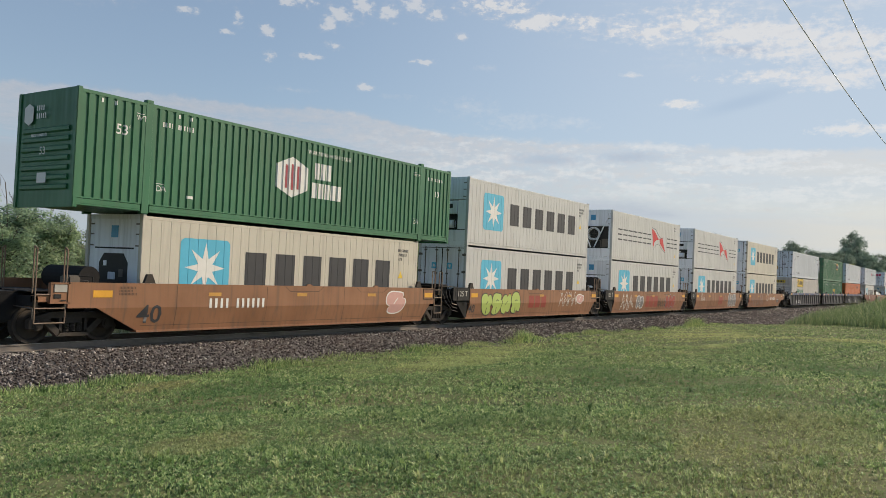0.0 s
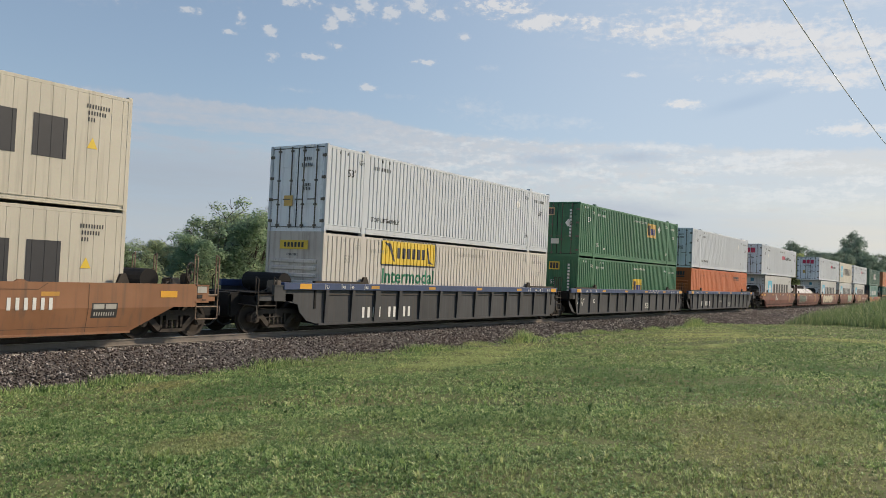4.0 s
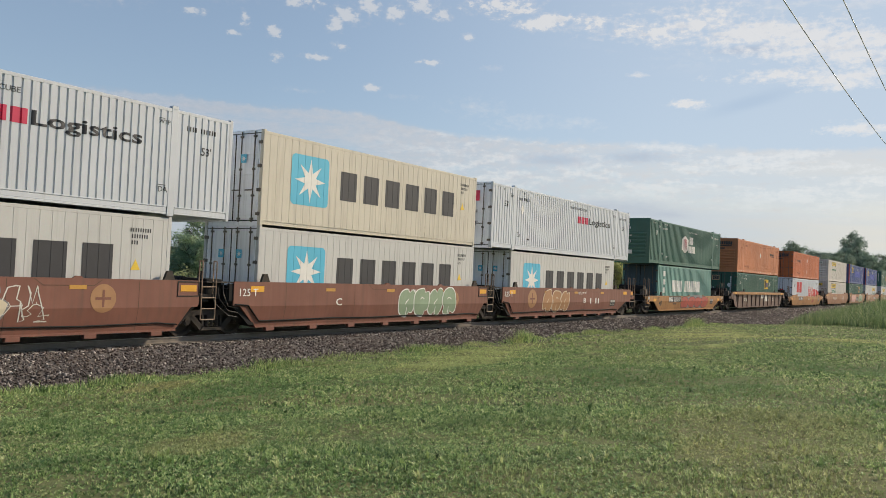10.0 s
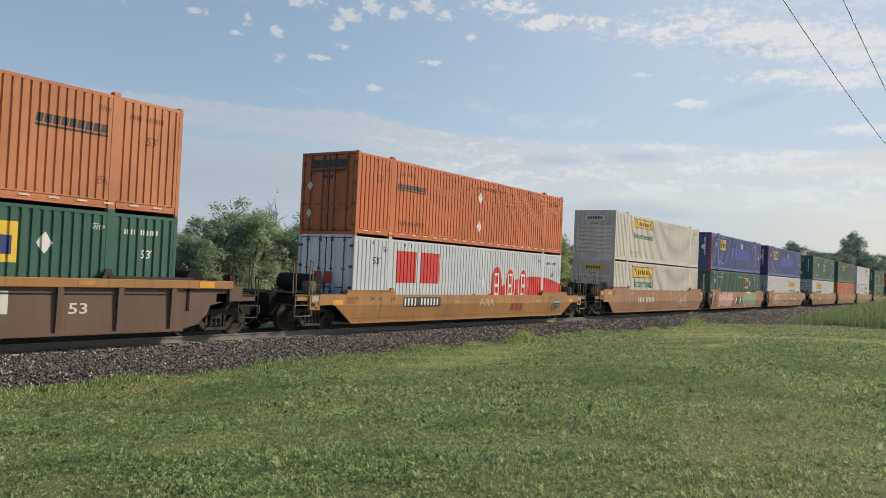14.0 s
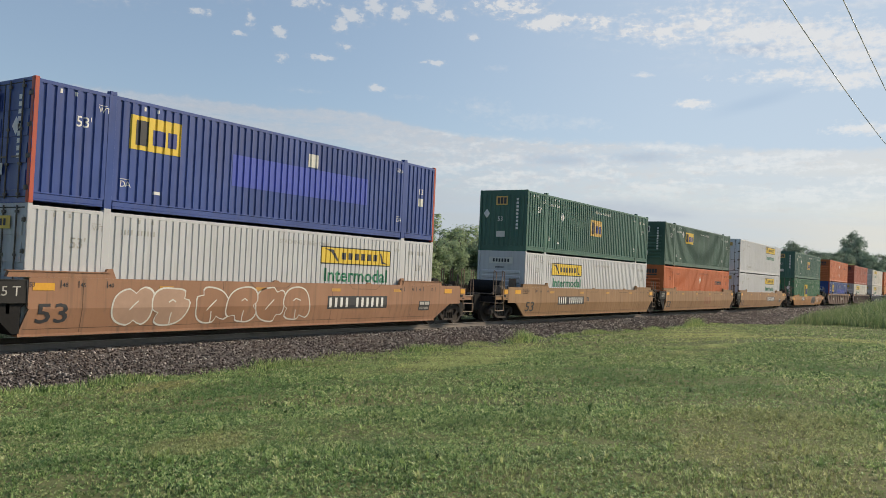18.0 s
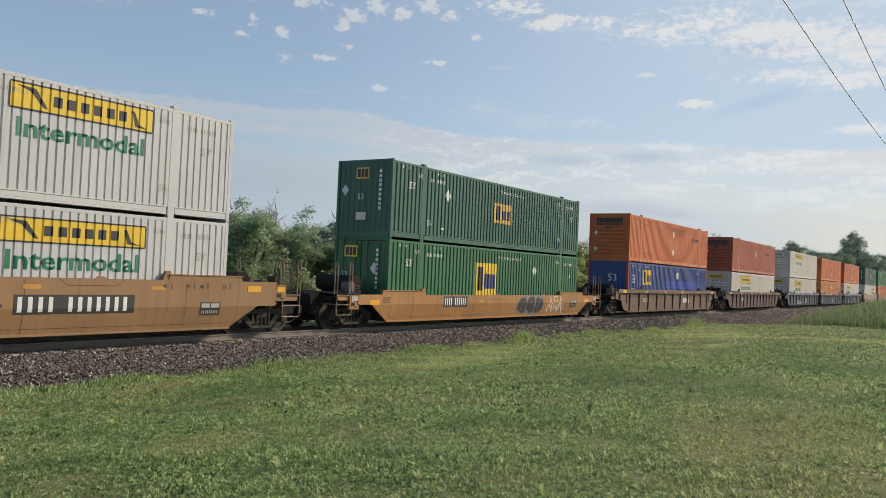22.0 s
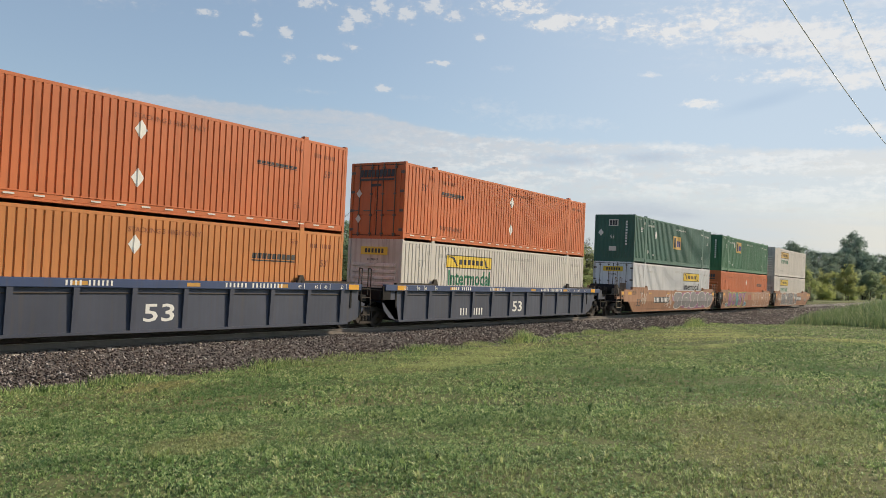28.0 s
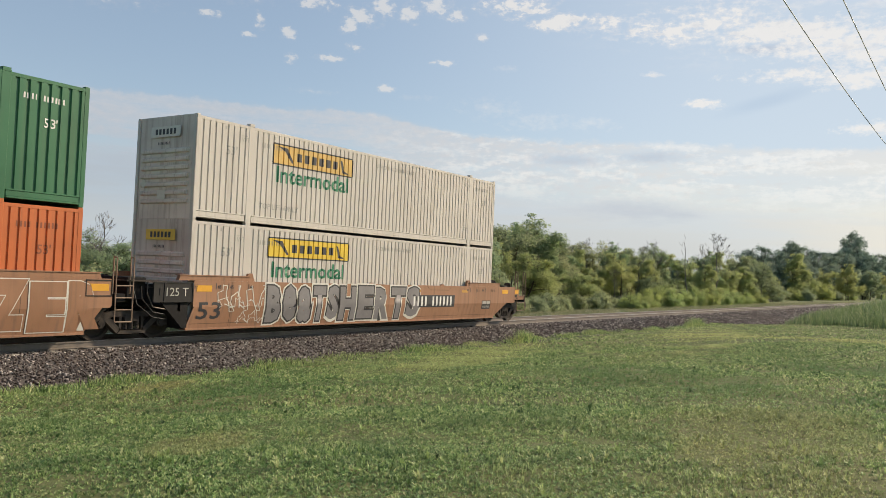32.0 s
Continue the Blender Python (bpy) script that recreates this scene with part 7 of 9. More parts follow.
def yellow_banner(box, wall, u0, u1, v0, v1, t0, t1, w0, w1, mat, green):
    """Yellow banner with dark letter blocks over the word Intermodal."""
    panel = put("banner", [rect(u0, u1, v0, v1)], mat, box, wall, 0.006, "yellow banner with dark border")
    w, h = u1 - u0, v1 - v0
    e = h * 0.035
    put("banner_border", [rect(u0, u1, v0 - e, v0 + e), rect(u0, u1, v1 - e, v1 + e), rect(u0 - e, u0 + e, v0 + e, v1 - e), rect(u1 - e, u1 + e, v0 + e, v1 - e)], DARK_INK, panel, wall, 0.009)
    put_blocks(bars(6, u0 + w * 0.27, u0 + w * 0.82, v0 + h * 0.28, v0 + h * 0.70, 0.12), DARK_INK, panel, wall, "", 0.010)
    put("scroll", [[(u0 + w * 0.04, v0 + h * 0.9), (u0 + w * 0.16, v0 + h * 0.85), (u0 + w * 0.24, v0 + h * 0.15), (u0 + w * 0.215, v0 + h * 0.15), (u0 + w * 0.13, v0 + h * 0.7)],
                   [(u0 + w * 0.96, v0 + h * 0.1), (u0 + w * 0.86, v0 + h * 0.14), (u0 + w * 0.83, v0 + h * 0.8), (u0 + w * 0.85, v0 + h * 0.8), (u0 + w * 0.89, v0 + h * 0.25)]], DARK_INK, panel, wall, 0.010)
    fitted_text("Intermodal", t0, t1, w0, w1, LEAFGREEN if green else DARK_INK, box, wall, 0.018)


def slanted_word(box, wall, u0, u1, v0, v1, mat=None):
    m = mat or DARK_INK
    h = v1 - v0
    put_blocks(bars(9, u0, u1, v0 + h * 0.42, v1, 0.34, h * 0.07) + [rect(u0, u1, v0 + h * 0.16, v0 + h * 0.30)], m, box, wall, "dark slanted letter block")


def red_word(box, wall, u0, u1, v0, v1, t1):
    put_blocks(bars(3, u0, u1, v0, v1, 0.3), MAGENTA, box, wall, "crimson letter blocks")
    fitted_text("Logistics", u1 + 0.02, t1, v0 - (v1 - v0) * 0.28, v1, DARK_INK, box, wall, 0.02)


def tag(box, wall, u, v, r=0.26, mat=None):
    put("placard", [diamond(u, v, r)], mat or WHITE_INK, box, wall, 0.009, "pale diamond placard")


def over_bar(text, u, v, size, ink, box, wall):
    put_text(text, size, u, v, ink, box, wall)
    put("arrow_bar", [rect(u, u + size * 1.6, v + size * 1.18, v + size * 1.28)], ink, box, wall, 0.007)


def stencils(box, wall, ink, a=0.0, high="WARNING HIGH CUBE", number=True, lift=False, top53=True):
    """The usual small markings of a 53-foot box."""
    put_text("53'", 0.26, 1.05, 1.92 if top53 else 0.62, ink, box, wall, 1.0, 0.01)
    put_text("53'", 0.22, 15.05, 1.75 if top53 else 0.6, ink, box, wall, 1.0, 0.01)
    over_bar("WTP", 2.25 if a else 1.62, 2.36, 0.14, ink, box, wall)
    if not lift:
        over_bar("DA", 2.30, 0.62, 0.16, ink, box, wall)
    over_bar("DA", 13.72, 0.62, 0.15, ink, box, wall)
    over_bar("WTP", 13.65, 2.40, 0.12, ink, box, wall)
    if high:
        put_text(high, 0.13, 7.9, 2.42, ink, box, wall, 1.12, 0.006)
    if number:
        put("print", small_bars(4, 2.42, 2.32, 0.13) + small_bars(6, 2.9, 2.32, 0.13), ink, box, wall)
        put("print", small_bars(4, 14.55, 2.34, 0.13) + small_bars(6, 15.02, 2.34, 0.13), ink, box, wall)
    put("print", [rect(3.3, 3.52, 0.52, 0.60)], ink, box, wall)
    if lift:
        put_text("TOP LIFT ONLY", 0.17, 2.4, 0.50, ink, box, wall, 1.0, 0.008)
    for x in (0.62, 1.0, 2.9, 3.3):
        put("handle", [rect(x, x + 0.06, 2.62, 2.72)], ink, box, wall, 0.006)


def side_tape(box, wall, mat=None):
    """Pale dashes along the bottom rail."""
    xs, ys = wall
    flat = (np.array([0.0, 16.2]), np.array([ys[0], ys[0]]))
    n = 22
    for i in range(n):
        x = 0.45 + i * 0.71
        put("reflective_dash", [rect(x, x + 0.26, 0.155, 0.195)], mat or PALE_PATCH, box, flat, 0.010)


# ends that face along the train
def end_put(polys, mat, box, wide, name="marking", lift=0.024):
    return mark_end(name, flat_bm(polys), mat, box, 0.0, wide, lift)


def end_text(text, size, u, v, mat, box, wide, lift=0.026):
    return mark_end("lettering", letters_bm(text, size, u, v), mat, box, 0.0, wide, lift)


def end_square(box, wide, mat, doors=False):
    u = 0.52 if doors else 0.92
    end_put([rect(u, u + 0.62, 2.18, 2.60)], mat, box, wide, "logo_panel")
    end_put(bars(3, u + 0.06, u + 0.58, 2.24, 2.54, 0.3), DARK_INK, box, wide, "logo_mark", 0.028)
    end_put([diamond(0.42 if not doors else 1.95, 1.78, 0.22)], WHITE_INK, box, wide, "placard")
    end_text("53", 0.22, 1.02 if not doors else 0.4, 1.42, WHITE_INK, box, wide)
    end_put([rect(0.98, 1.45, 0.66, 0.94)], PALE_PATCH, box, wide, "data_plate")
    end_put([rect(2.02, 2.14, 2.5 - 0.17 * i - 0.11, 2.5 - 0.17 * i) for i in range(9)], WHITE_INK, box, wide, "print")


def end_banner(box, wide, mat):
    end_put([rect(0.66, 1.94, 2.30, 2.60)], mat, box, wide, "banner")
    end_put(bars(6, 0.85, 1.80, 2.37, 2.53, 0.14), DARK_INK, box, wide, "banner_mark", 0.028)
    end_put(small_bars(9, 1.0, 2.08, 0.08), DARK_INK, box, wide, "print")
    end_put([diamond(0.42, 1.0, 0.15), rect(1.05, 1.4, 0.55, 0.8)], PALE_PATCH, box, wide, "placard")


def end_word(box, wide):
    end_put(bars(9, 0.45, 2.12, 2.34, 2.62, 0.34, 0.02) + [rect(0.45, 2.1, 2.20, 2.28)], DARK_INK, box, wide, "word_mark")
    end_put([diamond(0.45, 1.72, 0.17), diamond(0.45, 0.75, 0.17)], PALE_PATCH, box, wide, "placard")
    end_put([rect(1.0, 1.5, 1.98, 2.08)], GREY_INK, box, wide, "print")


def end_red_word(box, wide):
    end_put(bars(3, 0.62, 2.02, 2.06, 2.52, 0.36), MAGENTA, box, wide, "word_mark", 0.028)
    end_text("53'", 0.24, 1.5, 0.95, DARK_INK, box, wide, 0.02)
    end_put(small_bars(12, 0.8, 1.78, 0.1) + small_bars(7, 1.3, 1.55, 0.12), DARK_INK, box, wide, "print", 0.026)
    end_put([rect(0.7, 1.0, 0.85, 1.2)], OCHRE, box, wide, "placard", 0.026)


def end_print(box, wide):
    end_put(small_bars(4, 1.62, 2.35, 0.12) + small_bars(6, 1.5, 2.15, 0.12) + small_bars(5, 1.6, 1.5, 0.1) + small_bars(5, 1.6, 1.36, 0.1), DARK_INK, box, wide, "print", 0.026)
    end_put([rect(0.75, 1.15, 0.85, 1.2)], OCHRE, box, wide, "placard", 0.026)


def end_star(box, wide):
    for u in (0.72, 1.52):
        p = end_put([rect(u, u + 0.24, 1.9, 2.16)], SKY_BLUE, box, wide, "star_panel", 0.02)
        end_put([star(u + 0.12, 2.03, 0.10)], WHITE_INK, box, wide, "star", 0.024)


# graffiti on the wells: swollen letter shapes that spell nothing
def blob(rng, u0, u1, v0, v1, grow=0.0):
    cu, cv, ru, rv = (u0 + u1) / 2, (v0 + v1) / 2, (u1 - u0) / 2 + grow, (v1 - v0) / 2 + grow
    out = []
    ph = rng.uniform(0, 6.28)
    for i in range(18):
        a = 2 * math.pi * i / 18
        k = 0.93 + 0.10 * math.sin(3 * a + ph) + 0.05 * math.sin(5 * a + 2 * ph)
        c, s = math.cos(a), math.sin(a)
        sq = (abs(c) ** 3.2 + abs(s) ** 3.2) ** (-1 / 3.2)
        out.append((cu + ru * k * sq * c, cv + rv * k * sq * s))
    return out


def strip_bm(lines, thick, caps=True):
    """A flat strip of even width along each middle line, with round ends."""
    bm = bmesh.new()
    for line in lines:
        pairs = []
        for i, (u, v) in enumerate(line):
            a, b = line[max(i - 1, 0)], line[min(i + 1, len(line) - 1)]
            du, dv = b[0] - a[0], b[1] - a[1]
            d = math.hypot(du, dv) or 1.0
            pairs.append((bm.verts.new((u - dv / d * thick / 2, 0, v + du / d * thick / 2)), bm.verts.new((u + dv / d * thick / 2, 0, v - du / d * thick / 2))))
        for p, q in zip(pairs, pairs[1:]):
            bm.faces.new((p[0], q[0], q[1], p[1]))
        if caps:
            for end, (l, r) in ((0, pairs[0]), (-1, pairs[-1])):
                c = (l.co + r.co) / 2
                arm = l.co - c
                way = -1 if end == 0 else 1
                arc = []
                for k in range(1, 6):
                    t = math.pi * k / 6
                    arc.append(bm.verts.new((c.x + arm.x * math.cos(t) + way * arm.z * math.sin(t), 0, c.z + arm.z * math.cos(t) - way * arm.x * math.sin(t))))
                bm.faces.new([l] + arc + [r])
    return bm


def put_stroke(name, lines, thick, mat, ob, wall, lift=0.006, label="", caps=True):
    """A sprayed line; where it crosses itself the later part lies a hair prouder."""
    made = mark(name, strip_bm(lines, thick, caps), mat, ob, wall, lift, label)
    for i, v in enumerate(made.data.vertices):
        v.co.y -= 0.00001 * (i % 150)
    return made


def bubble(u0, u1, v0, v1, ph, grow=0.0):
    """The outline of one swollen letter: a rounded block with two pinched notches."""
    cu, cv, ru, rv = (u0 + u1) / 2, (v0 + v1) / 2, (u1 - u0) / 2 + grow, (v1 - v0) / 2 + grow
    lean = 0.16 * math.sin(1.7 * ph)
    out = []
    for i in range(36):
        a = 2 * math.pi * i / 36
        k = 0.95 + 0.05 * math.sin(3 * a + ph)
        for notch in (ph, ph + 2.3 + 0.8 * math.sin(ph * 3)):
            d = (a - notch + math.pi) % (2 * math.pi) - math.pi
            k -= 0.30 * math.exp(-(d / 0.20) ** 2)
        c, q = math.cos(a), math.sin(a)
        sq = (abs(c) ** 2.8 + abs(q) ** 2.8) ** (-1 / 2.8)
        out.append((cu + ru * k * sq * c + lean * rv * k * sq * q, cv + rv * k * sq * q))
    return out


def graffiti(car, side, u0, u1, v0, v1, n, fill, line, back=None, seed=1, label="graffiti of fat outlined bubble shapes"):
    """A row of overlapping swollen shapes that spell nothing, each with an outline, a fill and short inner lines."""
    rng = np.random.default_rng(seed)
    step = (u1 - u0) / n
    if back:
        put("graffiti", [blob(rng, u0 - 0.15, u1 + 0.15, v0 - 0.03, v1 + 0.03)], back, car, side, 0.004, "spray-painted backing cloud")
    for i in range(n):
        a, b = u0 + (i - 0.08) * step, u0 + (i + 1.08) * step
        ph, dip = rng.uniform(0, 6.28), rng.uniform(-0.05, 0.03) * (v1 - v0)
        lift = 0.006 + 0.004 * (i % 2)
        letter = put("graffiti", [bubble(a, b, v0, v1 + dip, ph)], line, car, side, lift, label)
        put("spray_fill", [bubble(a, b, v0, v1 + dip, ph, -0.045)], fill, letter, side, lift + 0.002)
        cu, cv, h = (a + b) / 2, (v0 + v1) / 2, v1 - v0
        t = rng.uniform(-0.5, 0.5)
        slit = [(cu - 0.10 * step + t * 0.1 * step, cv + 0.10 * h), (cu + t * 0.1 * step, cv + 0.16 * h), (cu + 0.13 * step, cv + 0.11 * h)]
        put_stroke("spray_line", [slit if i % 2 else [(u - (v - cv) * 0.3, cv + (u - cu) * 0.9) for u, v in slit]], 0.035, line, letter, side, lift + 0.0035)
        foot = [(cu + 0.05 * step * t, v0 + 0.06 * h), (cu + 0.04 * step * t, v0 + 0.20 * h), (cu + 0.08 * step * t, v0 + 0.33 * h)]
        if (i + seed) % 3:
            put_stroke("spray_line", [foot], 0.035, line, letter, side, lift + 0.0035)


def sprayed_word(car, side, text, u0, u1, v0, v1, fill, line, halo):
    """A sprayed word in fat outlined letters of uneven size."""
    step = (u1 - u0) / len(text)
    for i, ch in enumerate(text):
        a, b = u0 + i * step, u0 + (i + 1) * step
        d = 0.03 * math.sin(i * 2.1)
        lift = 0.006 + 0.005 * (i % 2)
        if halo:
            glyph(ch, a - 0.06, b + 0.06, v0 - 0.05 + d, v1 + 0.03 + d, 0.12, halo, car, side, lift - 0.0015)
        glyph(ch, a - 0.01, b + 0.01, v0 + d, v1 - 0.02 + d, 0.10, line, car, side, lift)
        e = 0.05 if halo else 0.022
        glyph(ch, a + e, b - e, v0 + e + d, v1 - e - 0.02 + d, 0.055 if halo else 0.085, fill, car, side, lift + 0.0025)


def glyph(ch, u0, u1, v0, v1, bold, mat, car, side, lift):
    bm = letters_bm(ch, 0.72, 0, 0, "LEFT", 1.0, bold)
    xs, zs = [q.co.x for q in bm.verts], [q.co.z for q in bm.verts]
    a, b, c, d = min(xs), max(xs), min(zs), max(zs)
    for q in bm.verts:
        q.co = (u0 + (q.co.x - a) / (b - a) * (u1 - u0), 0, v0 + (q.co.z - c) / (d - c) * (v1 - v0))
    return mark("sprayed_letter", bm, mat, car, side, lift, "sprayed graffiti letter")


def scribble(car, side, u0, u1, v0, v1, mat, seed=1, turns=9, thick=0.028):
    """A quick angular sprayed line, then a smaller one beside it."""
    rng = np.random.default_rng(seed)
    n = turns * 5
    lines = []
    for row in range(2):
        pts = []
        lo, hi = (v0, v1) if row == 0 else (v0 + (v1 - v0) * 0.15, v0 + (v1 - v0) * 0.55)
        for i in range(n + 1):
            t = i / n
            up = (i % 5) / 4 if (i // 5) % 2 == 0 else 1 - (i % 5) / 4
            pts.append((u0 + (u1 - u0) * (0.03 + 0.94 * t) + rng.normal(0, 0.22) * (v1 - v0) * 0.4, lo + (hi - lo) * min(1.0, max(0.0, up + rng.normal(0, 0.22)))))
        lines.append(pts)
    made = put_stroke("graffiti", lines[:1], thick, mat, car, side, 0.006, "quick sprayed scribble", False)
    put_stroke("graffiti", lines[1:], thick * 0.7, mat, car, side, 0.0085, "quick sprayed scribble", False)
    return made


def number_plate_bars(car, side, u0, u1, v0, v1, n, ink, ground=None):
    if ground:
        put("mark_plate", [rect(u0 - 0.08, u1 + 0.08, v0 - 0.05, v1 + 0.05)], ground, car, side, 0.005, "dark painted plate")
    for poly in small_bars_fit(n, u0, u1, v0, v1):
        put("character_bar", [poly], ink, car, side, 0.009)


def small_bars_fit(n, u0, u1, v0, v1):
    st = (u1 - u0) / n
    return [rect(u0 + i * st, u0 + i * st + st * 0.44, v0, v1) for i in range(n) if i != n * 2 // 5]


def round_emblem(car, side, u, v, r):
    ring = [[(u + q * math.cos(2 * math.pi * k / 24), v + q * math.sin(2 * math.pi * k / 24)) for k in range(24)] for q in (r, r * 0.86)]
    e = put("emblem", [ring[0]], OCHRE_FADED, car, side, 0.005, "faded tan round emblem")
    put("emblem_cross", [rect(u - r * 0.6, u + r * 0.6, v - r * 0.09, v + r * 0.09), rect(u - r * 0.09, u + r * 0.09, v + r * 0.10, v + r * 0.6), rect(u - r * 0.09, u + r * 0.09, v - r * 0.6, v - r * 0.10)], PAINTS["well_mineral_brown"], e, side, 0.009)


def size_ticks(car, side, a, z, ink):
    """Length marks over the ends of the well."""
    for s in (-1, 1):
        for text, x in (("53", 8.05), ("48", 7.25), ("45", 6.8), ("40", 6.05)):
            if abs(s * x) < abs(a) + 0.3:
                put_text(text, 0.105, s * x if s < 0 else s * x - 0.25, z, ink, car, side, 1.0, 0.006)
                u = s * x - 0.05 if s < 0 else s * x + 0.02
                put("size_tick", [rect(u, u + 0.022, z - 0.02, z + 0.15)], ink, car, side)


def chord_wall(side):
    return (side[0], np.array([-1.502, -1.502]))


SEAM = plain("dark_weld_seam", (0.10, 0.055, 0.032), 0.7, 0, 0.3, 9)
FAINT = plain("worn_print", (0.40, 0.385, 0.35), 0.6, 0, 0.2, 30)
FAINT_BROWN = plain("worn_brown_print", (0.24, 0.075, 0.035), 0.6, 0, 0.2, 30)
OCHRE_FADED = plain("emblem_tan", (0.360, 0.190, 0.090), 0.6, 0, 0.2, 8)


def ribbon_letters(box, wall, u0, u1, v0, v1):
    """Two broad red blocks, wider than high."""
    put_blocks(bars(2, u0, u1, v0, v1, 0.3), RED_MARK, box, wall, "broad red block")


def ornaments(box, wall, u0, u1):
    """A red hill with three oval badges."""
    hill = [(u0, 0.30), (u1 - 0.05, 0.30), (u1 - 0.05, 1.35)]
    n = 12
    for i in range(n):
        t = i / (n - 1)
        hill.append((u1 - 0.3 - (u1 - u0 - 0.3) * t, 0.32 + 1.42 * math.sin(math.pi * (0.72 - 0.70 * t)) ** 0.9 if t < 1 else 0.31))
    put("red_hill", [hill], RED_MARK, box, wall, 0.006, "red rising hill")
    for k in range(3):
        c = u0 + 1.75 + 1.22 * k
        oval = [(c + 0.46 * math.cos(2 * math.pi * i / 20), 1.28 + 0.82 * math.sin(2 * math.pi * i / 20)) for i in range(20)]
        o2 = [(c + 0.40 * math.cos(2 * math.pi * i / 20), 1.28 + 0.75 * math.sin(2 * math.pi * i / 20)) for i in range(20)]
        rim = put("badge", [oval], WHITE_INK if k else RED_MARK, box, wall, 0.009, "oval badge")
        put("badge_field", [o2], RED_MARK, rim, wall, 0.012)
        put("badge_figure", [rect(c - 0.20, c + 0.20, 0.75, 0.95), rect(c - 0.20, c - 0.13, 0.96, 1.7), rect(c + 0.13, c + 0.20, 0.96, 1.7), rect(c - 0.12, c + 0.12, 1.2, 1.35), rect(c - 0.20, c + 0.20, 1.71, 1.82)], WHITE_INK, rim, wall, 0.015)


def tank_container(c):
    """A long low white tank lying in the well, with a valve cabinet and frame at its head."""
    ob = thing("tank_container", "long white banded tank with a roof walkway in a well car", "tank", pose(c, 0, 0.354), "containers on the train")
    MOVING.append((ob, c, 0.354))
    zc, r = 0.87, 0.93
    bm = bmesh.new()
    lathe(bm, [(0.0, -5.62), (0.5, -5.60), (0.8, -5.50), (r - 0.02, -5.36), (r, -5.2), (r, 6.0), (r - 0.05, 6.25), (0.74, 6.55), (0.4, 6.72), (0.0, 6.78)], 44, "x", (0, 0, zc))
    shell = part("tank_shell", bm, TANK_WHITE, ob, "", None, True)
    for i, (x, dark) in enumerate(((-4.6, 0), (-3.4, 0), (-2.95, 1), (-1.2, 0), (0.9, 1), (2.3, 0), (3.05, 1), (3.9, 0), (4.9, 1), (5.4, 0), (5.75, 1))):
        bm = bmesh.new()
        lathe(bm, [(r + 0.002, x), (r + 0.014, x), (r + 0.014, x + 0.055), (r + 0.002, x + 0.055)], 44, "x", (0, 0, zc))
        part("band", bm, GALV if dark else BAND_WHITE, shell, "steel strap round the tank")
    for x, top in ((-6.0, 2.07),):
        for y in (-1.12, 1.12):
            bm = bmesh.new()
            bx(bm, x - 0.11, x + 0.11, y - 0.09, y + 0.09, 1.02, top)
            bx(bm, x - 0.14, x + 0.14, y - 0.11, y + 0.11, top, top + 0.07)
            part("frame_post", bm, RUSTY_POST, ob, "dark rusty frame post")
    for y in (-1.12, 1.12):
        bm = bmesh.new()
        bx(bm, -7.64, -6.11, y - 0.05, y + 0.05, 1.80, 1.90)
        rod(bm, (-7.60, y, 1.18), (-7.0, y, 1.82), 0.05, 8)
        bx(bm, -7.80, -7.50, y - 0.10, y + 0.10, 1.72, 2.0)
        part("frame_beam", bm, BLACK_STEEL, ob, "dark frame beam with a slanting brace")
        bm = bmesh.new()
        bx(bm, -6.0, 6.2, y - 0.06, y + 0.06, 0.0, 0.16)
        part("bottom_rail", bm, GREASY, ob)
    bm = bmesh.new()
    prism(bm, [(-7.32, 0.98), (-6.35, 0.98), (-6.45, 1.70), (-7.10, 1.70)], -0.85, 0.85)
    bmesh.ops.bevel(bm, geom=bm.edges[:], offset=0.03, segments=2, affect="EDGES")
    part("valve_cabinet", bm, TANK_WHITE, ob, "white sloping valve cabinet")
    for x in (-2.6, 3.05):
        bm = bmesh.new()
        bx(bm, x - 0.42, x + 0.42, -0.34, 0.34, zc + r - 0.06, zc + r + 0.26)
        bmesh.ops.bevel(bm, geom=bm.edges[:], offset=0.02, segments=1, affect="EDGES")
        part("hatch_box", bm, BAND_WHITE, ob, "pale hatch box on the tank")
    for y0 in (-0.52, 0.12):
        bm = bmesh.new()
        bx(bm, -4.2, 3.3, y0, y0 + 0.36, zc + r + 0.265, zc + r + 0.30)
        part("walkway", bm, BAND_WHITE, ob, "pale grey roof walkway")
    for x in (-4.0, -1.6, -0.4, 0.9, 2.0):
        bm = bmesh.new()
        bx(bm, x - 0.03, x + 0.03, -0.48, 0.48, zc + r - 0.12, zc + r + 0.265)
        part("walkway_bracket", bm, GALV, ob)
    bm = bmesh.new()
    for x in (0.05, 0.55):
        bar_path(bm, [(x, -1.02, 0.90), (x, -1.02, zc + r - 0.1), (x, -0.6, zc + r + 0.42), (x, -0.3, zc + r + 0.42)], 0.022)
    for k in range(5):
        rod(bm, (0.05, -1.02, 0.95 + 0.2 * k), (0.55, -1.02, 0.95 + 0.2 * k), 0.016, 6)
    part("ladder", bm, BAND_WHITE, ob, "pale ladder up the tank side")


TANK_WHITE = plain("tank_dull_white", (0.56, 0.55, 0.54), 0.75, 0.0, 0.12, 3.0)
BAND_WHITE = plain("band_pale", (0.50, 0.50, 0.50), 0.6, 0.0, 0.15)
RUSTY_POST = plain("rusty_post", (0.085, 0.045, 0.035), 0.75, 0.0, 0.4)


# ---- the train, from its head to its tail ----
car, side = well_car("smooth", "orange-brown five-unit well car with graffiti", WELL_RUST, 19.27, 40, "end", "joint", None, None)
fitted_text("40", -6.30, -5.56, 0.45, 0.93, DARK_INK, car, side, 0.012, 0.007)
